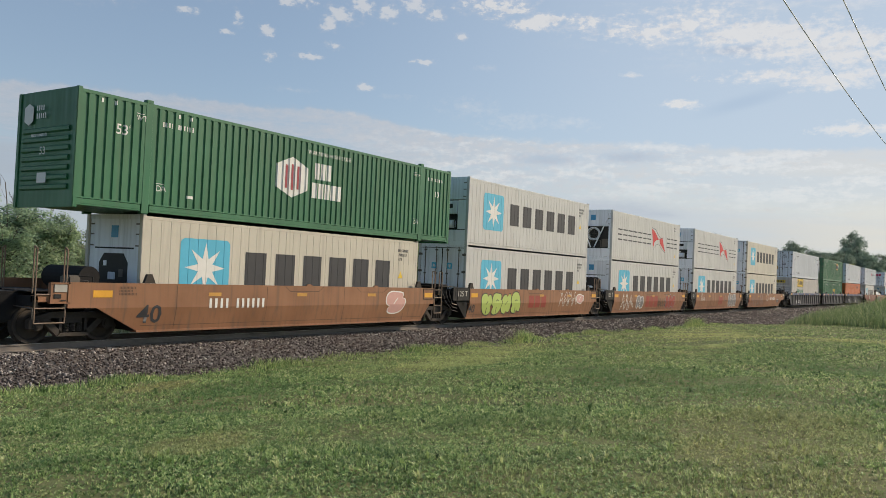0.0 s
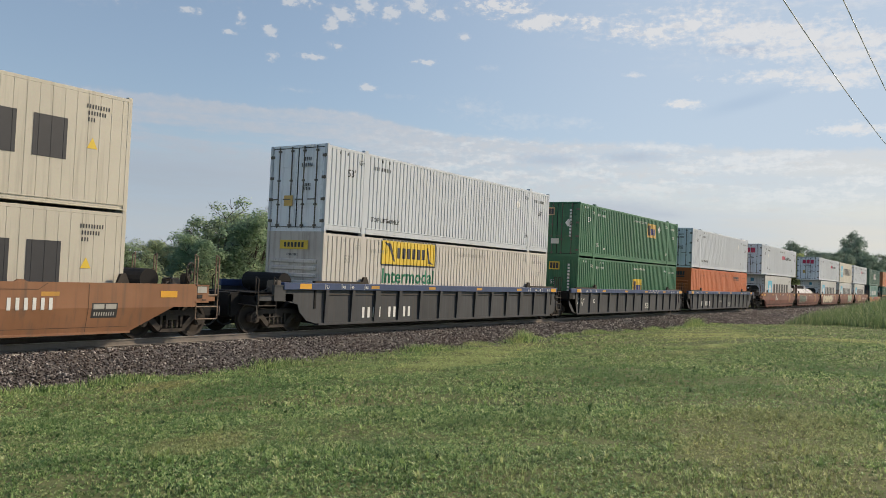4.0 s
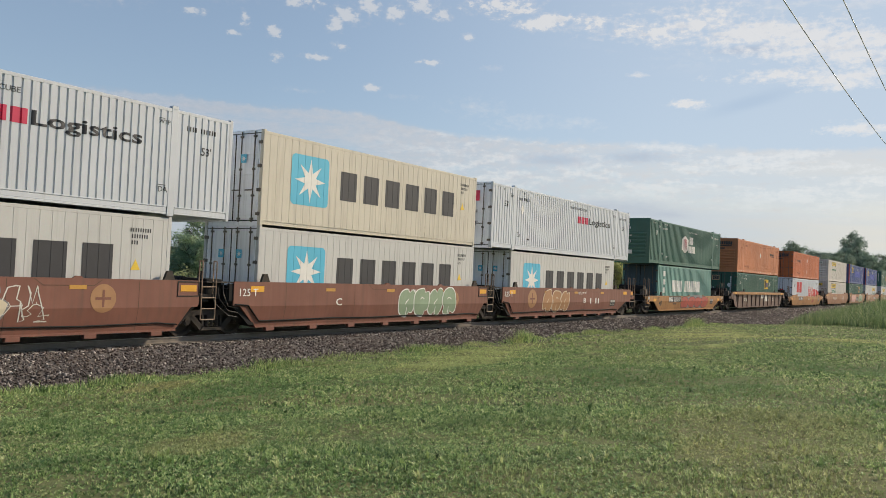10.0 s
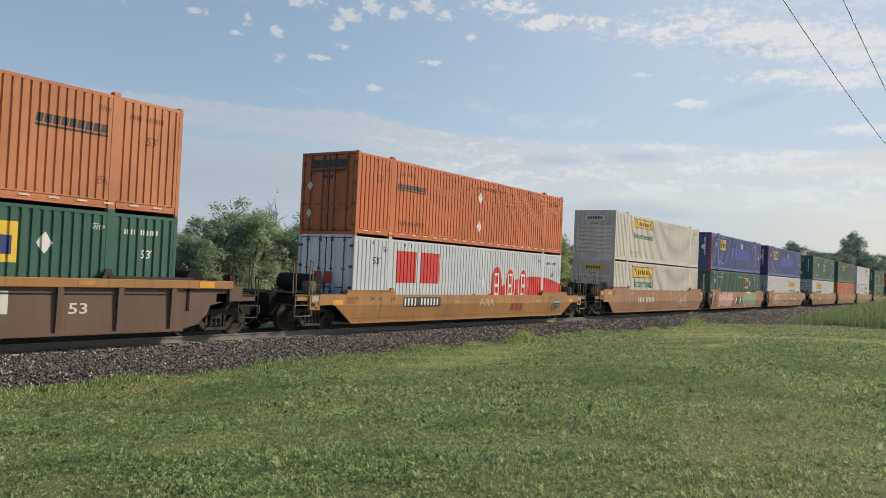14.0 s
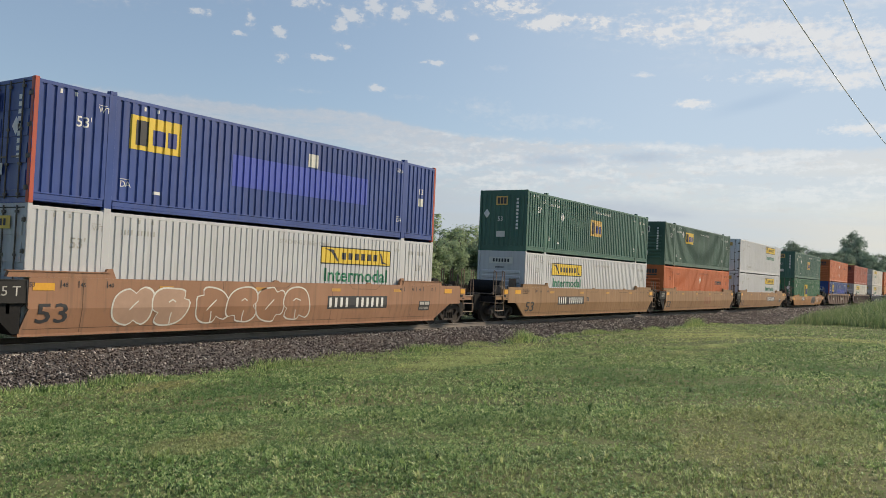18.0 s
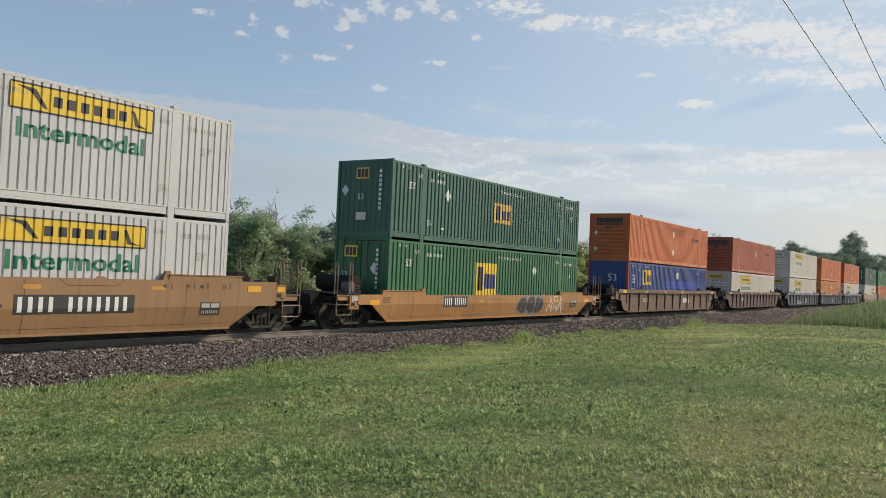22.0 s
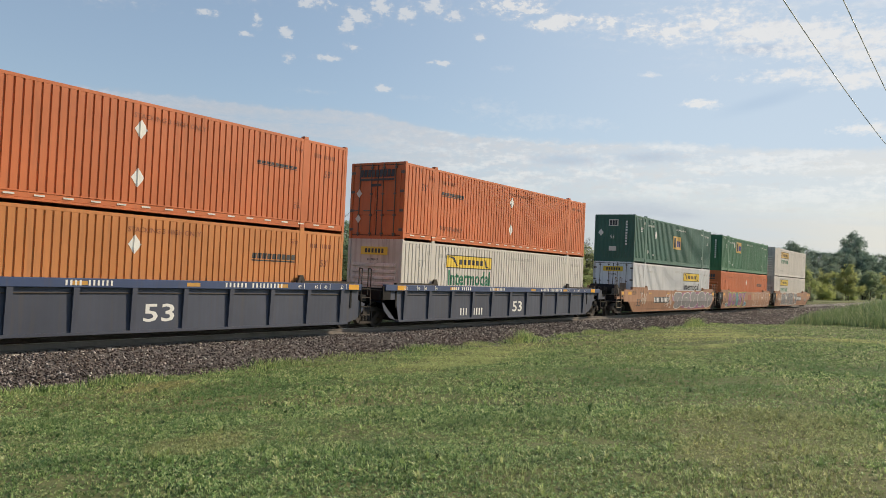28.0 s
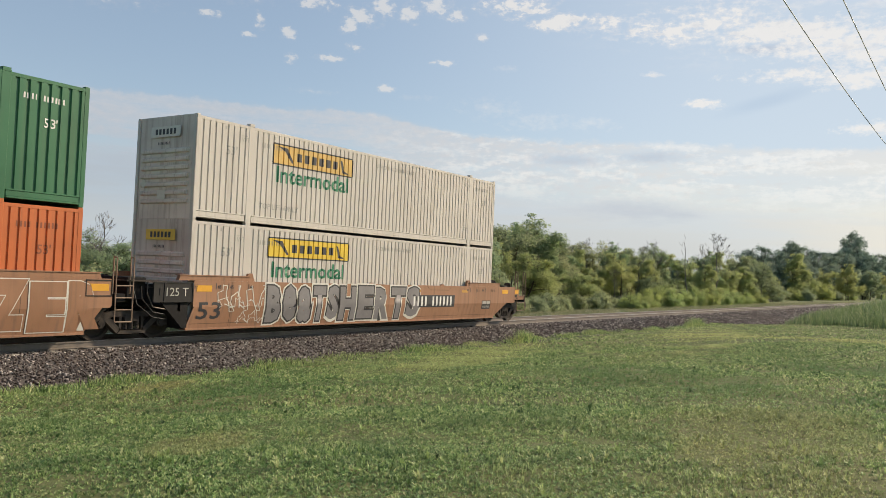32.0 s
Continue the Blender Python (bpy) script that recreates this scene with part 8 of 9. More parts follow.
number_plate_bars(car, side, -4.03, -1.87, 0.82, 1.09, 11, WHITE_INK, None)
graffiti(car, side, 3.94, 5.02, 0.51, 1.41, 1, PINK, WHITE_INK, None, 3)
box, wall, wide = container('reefer', "container", "cream refrigerated container with a blue star panel", CREAM, 13.17, 0, "reefer", end_mat=PALE_SKYLIT_END)
star_livery(box, wall)
box, wall, wide = container(53, "container", "green corrugated haulage container with a white hexagon", GREEN, 11.15, 1, "blind", broad=True)
hex_livery(box, wall, 6.57, 7.94, 0.95, 2.22, 8.13, 9.62)
stencils(box, wall, WHITE_INK)
end_put([[(0.35, 2.15), (0.55, 2.05), (0.75, 2.15), (0.75, 2.5), (0.55, 2.6), (0.35, 2.5)], rect(1.05, 1.45, 0.60, 0.85)] + small_bars(4, 0.9, 2.4, 0.13) + small_bars(5, 0.9, 2.2, 0.13) + small_bars(14, 0.7, 1.75, 0.07), WHITE_INK, box, wide)
end_text("53", 0.2, 1.1, 1.3, WHITE_INK, box, wide)
car, side = well_car("smooth", "orange-brown five-unit well car with graffiti", WELL_RUST, 34.93, 40, "joint", "joint", None, None)
fitted_text("40", -6.16, -5.66, 0.46, 0.82, DARK_INK, car, side, 0.012, 0.007)
graffiti(car, side, -5.14, -1.74, 0.32, 1.37, 4, LIME, COAL, None, 4)
put_blocks(bars(3, -0.94, 0.96, 0.63, 1.20), RUST_INK, car, side, "faded letter block", 0.005)
scribble(car, side, 2.26, 4.45, 0.68, 1.40, PALE_PATCH, 2, 8, 0.030)
graffiti(car, side, 4.38, 5.22, 0.77, 1.33, 1, PINK, WHITE_INK, None, 9)
fitted_text("125 T", -6.98, -6.28, 1.15, 1.37, FAINT, car, side, 0.004, -0.013)
box, wall, wide = container('reefer', "container", "white refrigerated container with a blue star panel", WHITE, 28.83, 0, "door", end_mat=PALE_SKYLIT_END)
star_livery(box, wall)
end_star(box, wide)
box, wall, wide = container('reefer', "container", "white refrigerated container with a blue star panel", WHITE, 28.83, 1, "reefer", end_mat=PALE_SKYLIT_END)
star_livery(box, wall)
car, side = well_car("smooth", "orange-brown five-unit well car with graffiti", WELL_RUST, 50.51, 40, "joint", "joint", None, None)
graffiti(car, side, -2.54, -1.37, 0.40, 1.27, 2, SMOKE, WHITE_INK, None, 5)
put_blocks(bars(3, -0.97, 1.34, 0.50, 1.19), RUST_INK, car, side, "faded letter block", 0.005)
graffiti(car, side, 2.78, 4.68, 0.32, 1.30, 3, RUST_INK, SMOKE, None, 6)
scribble(car, side, -5.02, -3.07, 0.39, 1.33, PALE_PATCH, 5, 6, 0.050)
scribble(car, side, 1.26, 2.79, 0.46, 1.07, COAL, 7, 8, 0.030)
fitted_text("125 T", -6.98, -6.28, 1.15, 1.37, FAINT, car, side, 0.004, -0.013)
box, wall, wide = container('reefer', "container", "white refrigerated container with a blue star panel", WHITE, 44.41, 0, "reefer", end_mat=PALE_SKYLIT_END)
star_livery(box, wall)
box, wall, wide = container('reefer', "container", "white refrigerated container with a red pennant", WHITE, 44.41, 1, "reefer_low", end_mat=PALE_SKYLIT_END)
pennant_livery(box, wall)
car, side = well_car("smooth", "orange-brown five-unit well car with graffiti", WELL_RUST, 66.17, 40, "joint", "joint", None, None)
graffiti(car, side, 2.61, 5.01, 0.32, 1.44, 4, SMOKE, PALE_PATCH, None, 7)
put_blocks(bars(3, -0.19, 0.98, 0.55, 1.20), RUST_INK, car, side, "faded letter block", 0.005)
graffiti(car, side, 1.42, 2.26, 0.80, 1.34, 1, WELL_RUST, COAL, None, 8)
scribble(car, side, -4.95, -3.98, 0.84, 1.39, PALE_PATCH, 4, 4, 0.030)
fitted_text("125 T", -6.98, -6.28, 1.15, 1.37, FAINT, car, side, 0.004, -0.013)
box, wall, wide = container('reefer', "container", "white refrigerated container with a blue star panel", WHITE, 60.07, 0, "door", end_mat=PALE_SKYLIT_END)
star_livery(box, wall)
end_star(box, wide)
box, wall, wide = container('reefer', "container", "white refrigerated container with a red pennant", WHITE, 60.07, 1, "reefer", end_mat=PALE_SKYLIT_END)
pennant_livery(box, wall)
car, side = well_car("smooth", "orange-brown five-unit well car with graffiti", WELL_RUST, 81.83, 40, "joint", "end", None, 9.73)
fitted_text("40", -6.21, -5.70, 0.63, 1.05, RUST_INK, car, side, 0.012, 0.007)
scribble(car, side, -5.14, -2.00, 0.34, 1.46, SMOKE, 11, 7, 0.030)
graffiti(car, side, 0.67, 1.51, 0.76, 1.47, 1, WELL_RUST, PALE_PATCH, None, 2)
number_plate_bars(car, side, 2.07, 4.21, 0.83, 1.11, 11, WHITE_INK, None)
scribble(car, side, -1.90, -0.71, 0.52, 1.36, SMOKE, 3, 6, 0.030)
fitted_text("125 T", -6.98, -6.28, 1.15, 1.37, FAINT, car, side, 0.004, -0.013)
box, wall, wide = container('reefer', "container", "cream refrigerated container with a blue star panel", CREAM, 75.73, 0, "door", end_mat=PALE_SKYLIT_END)
star_livery(box, wall)
end_star(box, wide)
box, wall, wide = container('reefer', "container", "cream refrigerated container with a blue star panel", CREAM, 75.73, 1, "door", end_mat=PALE_SKYLIT_END)
star_livery(box, wall)
end_star(box, wide)
car, side = well_car("ribbed", "dark grey ribbed well car with a blue top chord", WELL_GREY, 103.27, 53, "end", "joint", 11.71, None, CHORD_BLUE, 13)
number_plate_bars(car, side, -6.07, -3.11, 0.41, 0.78, 10, WHITE_INK, None)
size_ticks(car, chord_wall(side), 9, 1.40, WHITE_INK)
box, wall, wide = container(53, "container", "chalk white corrugated container with a yellow panel", CHALK, 95.19, 0, "blind", end_mat=GRIMY_LIFTED_END)
yellow_banner(box, wall, 3.07, 6.47, 1.92, 2.83, 3.16, 6.41, 1.26, 1.79, YELLOW, True)
stencils(box, wall, FAINT, 0, "STACKING 3 HIGH ONLY", True, True)
end_banner(box, wide, YELLOW)
box, wall, wide = container(53, "container", "silver-white corrugated container with ribbed doors", SILVER, 95.19, 1, "door", end_mat=PALE_SKYLIT_END)
stencils(box, wall, GREY_INK, 0, "", True, True)
tag(box, wall, 13.0, 2.1, 0.24)
end_print(box, wide)
car, side = well_car("ribbed", "dark grey ribbed well car with a blue top chord", WELL_GREY, 123.04, 53, "joint", "joint", None, None, CHORD_BLUE, 13)
fitted_text("53", 1.88, 2.48, 0.42, 0.76, PALE_PATCH, car, side, 0.012, 0.007)
scribble(car, side, -8.22, -7.36, 0.65, 1.07, PALE_PATCH, 6, 5, 0.030)
fitted_text("C", -6.16, -5.96, 0.80, 1.02, WHITE_INK, car, side, 0.012, 0.007)
scribble(car, chord_wall(side), 2.2, 4.2, 1.37, 1.55, PALE_PATCH, 3, 7, 0.02)
size_ticks(car, chord_wall(side), 9, 1.40, WHITE_INK)
box, wall, wide = container(53, "container", "green corrugated container with a yellow panel", GREEN, 114.96, 0, "plain", broad=True)
square_logo(box, wall, 7.98, 9.47, 0.84, 1.86, YELLOW)
stencils(box, wall, WHITE_INK, 0, "WARNING HIGH CUBE", True, False, False)
end_square(box, wide, YELLOW)
box, wall, wide = container(53, "container", "green corrugated container with a yellow panel", GREEN, 114.96, 1, "door", broad=True)
square_logo(box, wall, 10.22, 11.76, 1.64, 2.51, OCHRE)
tag(box, wall, 12.38, 2.24)
stencils(box, wall, WHITE_INK)
end_square(box, wide, TANPAPER, True)
car, side = well_car("ribbed", "dark grey ribbed well car with a blue top chord", WELL_GREY, 142.61, 53, "joint", "end", None, 11.83, CHORD_BLUE, 13)
number_plate_bars(car, side, -5.77, -3.43, 0.47, 0.82, 11, WHITE_INK, None)
fitted_text("53", 1.86, 2.41, 0.42, 0.74, PALE_PATCH, car, side, 0.012, 0.007)
put_text("52,900 LBS. MAX. GROSS WT.", 0.070, -1.08, 0.82, FAINT, car, side, 0.72, 0.004)
put_text("FOR 20 FT CONTAINERS", 0.070, -1.02, 0.70, FAINT, car, side, 0.8, 0.004)
size_ticks(car, chord_wall(side), 9, 1.40, WHITE_INK)
box, wall, wide = container(53, "container", "orange corrugated container with a dark word mark", ORANGE, 134.53, 0, "blind", pitch=0.365)
slanted_word(box, wall, 11.51, 13.31, 2.12, 2.47)
stencils(box, wall, FAINT_BROWN, 0, "STACKING 3 HIGH ONLY", True, True)
end_word(box, wide)
box, wall, wide = container(53, "container", "silver-white corrugated container with ribbed doors", SILVER, 134.53, 1, "door", end_mat=PALE_SKYLIT_END)
stencils(box, wall, GREY_INK, 0, "", True, True)
tag(box, wall, 12.9, 2.1, 0.24)
end_print(box, wide)
car, side = well_car("smooth", "mineral brown articulated well car with graffiti", WELL_BROWN, 164.29, 40, "end", "joint", 9.85, None)
round_emblem(car, side, 4.19, 1.02, 0.44)
number_plate_bars(car, side, -4.81, -2.64, 0.77, 1.08, 10, RUST_INK, None)
scribble(car, side, -2.61, -2.03, 0.82, 1.44, PALE_PATCH, 4, 6, 0.030)
fitted_text("A", -1.92, -1.68, 0.80, 1.07, WHITE_INK, car, side, 0.012, 0.007)
put_text("WELL LD LMT", 0.12, 0.2, 1.30, WHITE_INK, car, side)
box, wall, wide = container('reefer', "container", "white refrigerated container with a blue star panel", WHITE, 158.19, 0, "reefer", end_mat=PALE_SKYLIT_END)
star_livery(box, wall)
box, wall, wide = container(53, "container", "silver-white corrugated container with a red and black word mark", SILVER, 156.16, 1, "door", end_mat=PALE_SKYLIT_END)
red_word(box, wall, 8.81, 10.24, 1.75, 2.10, 13.18)
stencils(box, wall, DARK_INK)
end_red_word(box, wide)
tag(box, wall, 2.75, 1.9, 0.24)
car, side = well_car("smooth", "mineral brown articulated well car with graffiti", WELL_BROWN, 179.75, 40, "joint", "joint", None, None)
round_emblem(car, side, 4.13, 0.99, 0.49)
put_text("WELL LD LMT 124,100", 0.12, -0.2, 1.22, WHITE_INK, car, side)
graffiti(car, side, -5.63, -2.00, 0.50, 1.40, 4, DEEP_SAGE, CHROME_SPRAY, None, 12)
scribble(car, side, -1.95, -1.39, 0.61, 1.44, PALE_PATCH, 2, 5, 0.020)
tank_container(179.75)
car, side = well_car("smooth", "mineral brown articulated well car with graffiti", WELL_BROWN, 195.16, 40, "joint", "joint", None, None)
graffiti(car, side, -5.58, 1.61, 0.32, 1.49, 5, CREAM_SPRAY, SMOKE, None, 13)
round_emblem(car, side, 4.01, 1.09, 0.35)
scribble(car, side, 1.56, 2.57, 0.56, 1.38, PALE_PATCH, 8, 4, 0.030)
fitted_text("125 T", -6.98, -6.28, 1.15, 1.37, WHITE_INK, car, side, 0.004, 0.007)
box, wall, wide = container('reefer', "container", "white refrigerated container with a blue star panel", WHITE, 189.06, 0, "reefer", end_mat=PALE_SKYLIT_END)
star_livery(box, wall)
box, wall, wide = container(53, "container", "silver-white corrugated container with a red and black word mark", SILVER, 186.97, 1, "door", end_mat=PALE_SKYLIT_END)
red_word(box, wall, 8.81, 10.24, 1.75, 2.10, 13.18)
stencils(box, wall, DARK_INK)
end_red_word(box, wide)
tag(box, wall, 2.75, 1.9, 0.24)
car, side = well_car("smooth", "mineral brown articulated well car with graffiti", WELL_BROWN, 210.49, 40, "joint", "joint", None, None)
graffiti(car, side, 0.67, 4.43, 0.36, 1.52, 4, SAGE, WHITE_INK, None, 14)
fitted_text("C", -2.81, -2.51, 0.85, 1.09, WHITE_INK, car, side, 0.012, 0.007)
put_text("WELL LD LMT", 0.12, 0.9, 1.30, WHITE_INK, car, side)
round_emblem(car, side, 4.32, 1.04, 0.33)
fitted_text("125 T", -6.98, -6.28, 1.15, 1.37, WHITE_INK, car, side, 0.004, 0.007)
box, wall, wide = container('reefer', "container", "cream refrigerated container with a blue star panel", WHITE, 204.39, 0, "door", end_mat=PALE_SKYLIT_END)
star_livery(box, wall)
end_star(box, wide)
box, wall, wide = container('reefer', "container", "cream refrigerated container with a blue star panel", CREAM, 204.39, 1, "door", end_mat=PALE_SKYLIT_END)
star_livery(box, wall)
end_star(box, wide)
car, side = well_car("smooth", "mineral brown articulated well car with graffiti", WELL_BROWN, 225.92, 40, "joint", "end", None, 9.9)
graffiti(car, side, -3.21, -0.32, 0.36, 1.51, 3, OCHRE_FADED, CREAM_SPRAY, None, 15)
round_emblem(car, side, -4.37, 1.05, 0.44)
number_plate_bars(car, side, 2.28, 3.67, 0.78, 1.07, 4, WHITE_INK, None)
fitted_text("B", 1.45, 1.74, 0.82, 1.09, WHITE_INK, car, side, 0.012, 0.007)
put_text("WELL LD LMT", 0.12, 0.75, 1.28, WHITE_INK, car, side)
fitted_text("125 T", -6.98, -6.28, 1.15, 1.37, WHITE_INK, car, side, 0.004, 0.007)
box, wall, wide = container('reefer', "container", "white refrigerated container with a blue star panel", WHITE, 219.82, 0, "door", end_mat=PALE_SKYLIT_END)
star_livery(box, wall)
end_star(box, wide)
box, wall, wide = container(53, "container", "silver-white corrugated container with a red and black word mark", SILVER, 217.82, 1, "door", end_mat=PALE_SKYLIT_END)
red_word(box, wall, 8.81, 10.24, 1.75, 2.10, 13.18)
stencils(box, wall, DARK_INK)
end_red_word(box, wide)
tag(box, wall, 2.75, 1.9, 0.24)
car, side = well_car("smooth", "yellow-tan single well car with red graffiti", WELL_YELLOW, 245.71, 40, "end", "end", 9.9, 9.82)
fitted_text("40", -6.50, -5.93, 0.56, 0.91, DARK_INK, car, side, 0.012, 0.007)
number_plate_bars(car, side, -4.52, -2.09, 0.82, 1.13, 11, WHITE_INK, DARK_INK)
graffiti(car, side, -1.91, 4.40, 0.32, 1.23, 4, SPRAY_RED, COAL, SMOKE, 16)
put("print", small_bars(22, -3.6, 0.98, 0.1) + small_bars(20, -3.6, 0.8, 0.1) + small_bars(9, -3.6, 0.62, 0.1), DARK_INK, car, side)
box, wall, wide = container(40, "container", "teal corrugated shipping container with white lettering blocks", TEAL, 239.61, 0, "door", end_mat=DOOR_BLUE)
put_blocks(bars(5, 2.88, 5.10, 1.12, 1.91), WHITE_INK, box, wall)
put_blocks(bars(8, 5.60, 9.31, 1.12, 1.91), WHITE_INK, box, wall)
put("print", [rect(1.0, 1.45, 2.15 - 0.55 * i, 2.5 - 0.55 * i) for i in range(4)], WHITE_INK, box, wall, 0.007, "column of white character blocks")
box, wall, wide = container(53, "container", "dark green corrugated container with a white hexagon", GREEN_DEEP, 237.59, 1, "blind", broad=True)
hex_livery(box, wall, 6.50, 7.95, 0.95, 2.20, 8.08, 9.64)
stencils(box, wall, WHITE_INK)
end_put([[(0.35, 2.15), (0.55, 2.05), (0.75, 2.15), (0.75, 2.5), (0.55, 2.6), (0.35, 2.5)], rect(1.05, 1.45, 0.60, 0.85)] + small_bars(4, 0.9, 2.4, 0.13) + small_bars(5, 0.9, 2.2, 0.13) + small_bars(14, 0.7, 1.75, 0.07), WHITE_INK, box, wide)
end_text("53", 0.2, 1.1, 1.3, WHITE_INK, box, wide)
car, side = well_car("ribbed", "mud-brown ribbed well car with yellow top chord", WELL_MUD, 267.34, 53, "end", "end", 11.8, 11.74, WELL_YELLOW, 11)
number_plate_bars(car, side, -5.86, -4.67, 0.78, 1.06, 10, PALE_PATCH, None)
fitted_text("53", 5.02, 5.51, 0.72, 0.98, PALE_PATCH, car, side, 0.012, 0.007)
put_blocks(bars(3, 1.86, 3.67, 0.74, 1.26), PALE_PATCH, car, side, "faded letter block", 0.005)
put_blocks(bars(5, 0.07, 1.69, 1.00, 1.29), PALE_PATCH, car, side, "faded letter block", 0.005)
box, wall, wide = container(53, "container", "green corrugated container with a yellow panel", GREEN_DEEP, 259.26, 0, "door", broad=True)
square_logo(box, wall, 10.23, 11.87, 1.53, 2.45, YELLOW)
tag(box, wall, 12.49, 2.01)
stencils(box, wall, WHITE_INK)
end_square(box, wide, TANPAPER, True)
box, wall, wide = container(53, "container", "faded orange corrugated container with a dark word mark", ORANGE_PALE, 259.26, 1, "blind")
slanted_word(box, wall, 12.10, 13.94, 1.73, 2.08)
tag(box, wall, 8.20, 1.74, 0.25)
stencils(box, wall, FAINT_BROWN, 0, "STACKING 3 HIGH ONLY", True, True)
side_tape(box, wall)
end_word(box, wide)
car, side = well_car("smooth", "yellow-tan single well car", WELL_YELLOW, 290.81, 53, "end", "end", 11.74, 11.59)
number_plate_bars(car, side, -5.31, -3.01, 0.81, 1.08, 11, WHITE_INK, DARK_INK)
size_ticks(car, side, 9, 1.02, DARK_INK)
put_blocks(bars(3, 2.71, 3.92, 0.51, 0.85), RUST_INK, car, side, "faded letter block", 0.005)
scribble(car, side, -0.01, 1.31, 0.76, 1.05, PALE_PATCH, 3, 6, 0.030)
fitted_text("53", 6.79, 7.40, 0.45, 0.75, DARK_INK, car, side, 0.012, 0.007)
box, wall, wide = container(53, "container", "pale grey corrugated container with red ornaments", SILVER, 282.73, 0, "door", end_mat=PALE_SKYLIT_END)
ribbon_letters(box, wall, 2.34, 5.43, 1.29, 2.46)
ornaments(box, wall, 8.01, 16.32)
stencils(box, wall, GREY_INK, 0, "")
tag(box, wall, 8.6, 1.35, 0.24)
end_put(bars(2, 0.75, 1.75, 1.2, 1.6, 0.25), RED_MARK, box, wide, "word_mark", 0.02)
box, wall, wide = container(53, "container", "orange-red corrugated container with white diamonds", ORANGE, 282.73, 1, "door")
slanted_word(box, wall, 2.27, 4.12, 1.74, 2.02)
tag(box, wall, 8.12, 2.07, 0.25)
tag(box, wall, 8.10, 0.84, 0.25)
stencils(box, wall, FAINT_BROWN, 0, "STACKING 3 HIGH ONLY", True, True)
side_tape(box, wall)
end_word(box, wide)
car, side = well_car("smooth", "tan three-unit well car with painted graffiti", WELL_SALMON, 313.98, 53, "end", "joint", 11.59, None)
number_plate_bars(car, side, -4.49, -1.61, 0.79, 1.13, 11, PALE_PATCH, None)
scribble(car, side, 2.98, 5.24, 0.45, 1.32, PALE_PATCH, 9, 6, 0.040)
box, wall, wide = container(53, "container", "chalk white corrugated container with a yellow panel", CHALK, 305.90, 0, "blind", end_mat=GRIMY_LIFTED_END)
yellow_banner(box, wall, 2.88, 6.46, 1.97, 2.61, 3.29, 6.52, 1.35, 1.87, YELLOW, True)
stencils(box, wall, FAINT, 0, "STACKING 3 HIGH ONLY", True, True)
end_banner(box, wide, YELLOW)
box, wall, wide = container(53, "container", "chalk white corrugated container with a yellow panel", CHALK, 305.90, 1, "blind", end_mat=GRIMY_LIFTED_END)
yellow_banner(box, wall, 2.88, 6.25, 2.13, 2.62, 2.96, 6.31, 1.45, 1.81, YELLOW, True)
stencils(box, wall, FAINT, 0, "STACKING 3 HIGH ONLY", True, True)
end_banner(box, wide, PALE_PATCH)
car, side = well_car("smooth", "tan three-unit well car with painted graffiti", WELL_SALMON, 333.49, 53, "joint", "joint", None, None)
graffiti(car, side, -6.14, -2.17, 0.32, 1.51, 5, PINK, PALE_PATCH, None, 17)
number_plate_bars(car, side, -1.14, 0.89, 0.61, 1.09, 3, WHITE_INK, DARK_INK)
graffiti(car, side, 1.38, 5.91, 0.32, 1.55, 4, SAGE, COAL, CREAM_SPRAY, 18)
fitted_text("53", -7.69, -7.11, 0.51, 0.89, DARK_INK, car, side, 0.012, 0.007)
scribble(car, side, -7.60, -7.00, 0.89, 1.44, COAL, 5, 5, 0.050)
fitted_text("125 T", -8.92, -8.22, 1.15, 1.37, FAINT, car, side, 0.004, -0.013)
box, wall, wide = container(53, "container", "green corrugated container with a yellow panel", GREEN_DEEP, 325.41, 0, "plain", broad=True)
square_logo(box, wall, 10.23, 11.82, 1.53, 2.47, OCHRE)
tag(box, wall, 12.41, 2.02)
stencils(box, wall, WHITE_INK)
end_square(box, wide, YELLOW)
box, wall, wide = container(53, "container", "blue corrugated container with red corner posts", BLUE, 325.41, 1, "door", post_mat=RED_TRIM, broad=True)
square_logo(box, wall, 2.51, 4.08, 1.65, 2.49, YELLOW)
stencils(box, wall, WHITE_INK, 0, "", False)
end_square(box, wide, YELLOW, True)
put("clean_patch", [rect(5.9, 12.0, 1.05, 1.95)], STRONG_BLUE, box, wall, 0.005, "patch of brighter repainted blue")
put("data_plate", [rect(9.0, 9.45, 2.0, 2.42)], PALE_PATCH, box, wall)
put("data_plate", [rect(15.05, 15.4, 1.3, 1.6)], PALE_PATCH, box, wall)
car, side = well_car("smooth", "tan three-unit well car with painted graffiti", WELL_SALMON, 352.93, 53, "joint", "end", None, 11.89)
fitted_text("53", -7.84, -7.07, 0.52, 0.98, DARK_INK, car, side, 0.012, 0.007)
graffiti(car, side, -5.86, -3.65, 0.36, 1.42, 2, PALE_RUST, PALE_PATCH, None, 21, "graffiti of pale outlined bubble shapes")
graffiti(car, side, -3.35, 1.05, 0.36, 1.46, 4, WELL_SALMON, PALE_PATCH, None, 22, "graffiti of pale outlined bubble shapes")
number_plate_bars(car, side, 2.00, 4.99, 0.79, 1.11, 11, WHITE_INK, DARK_INK)
fitted_text("125 T", -8.92, -8.22, 1.15, 1.37, FAINT, car, side, 0.004, -0.013)
size_ticks(car, side, 9, 1.36, DARK_INK)
box, wall, wide = container(53, "container", "clean white corrugated container with a yellow panel", CLEAN, 344.85, 0, "door")
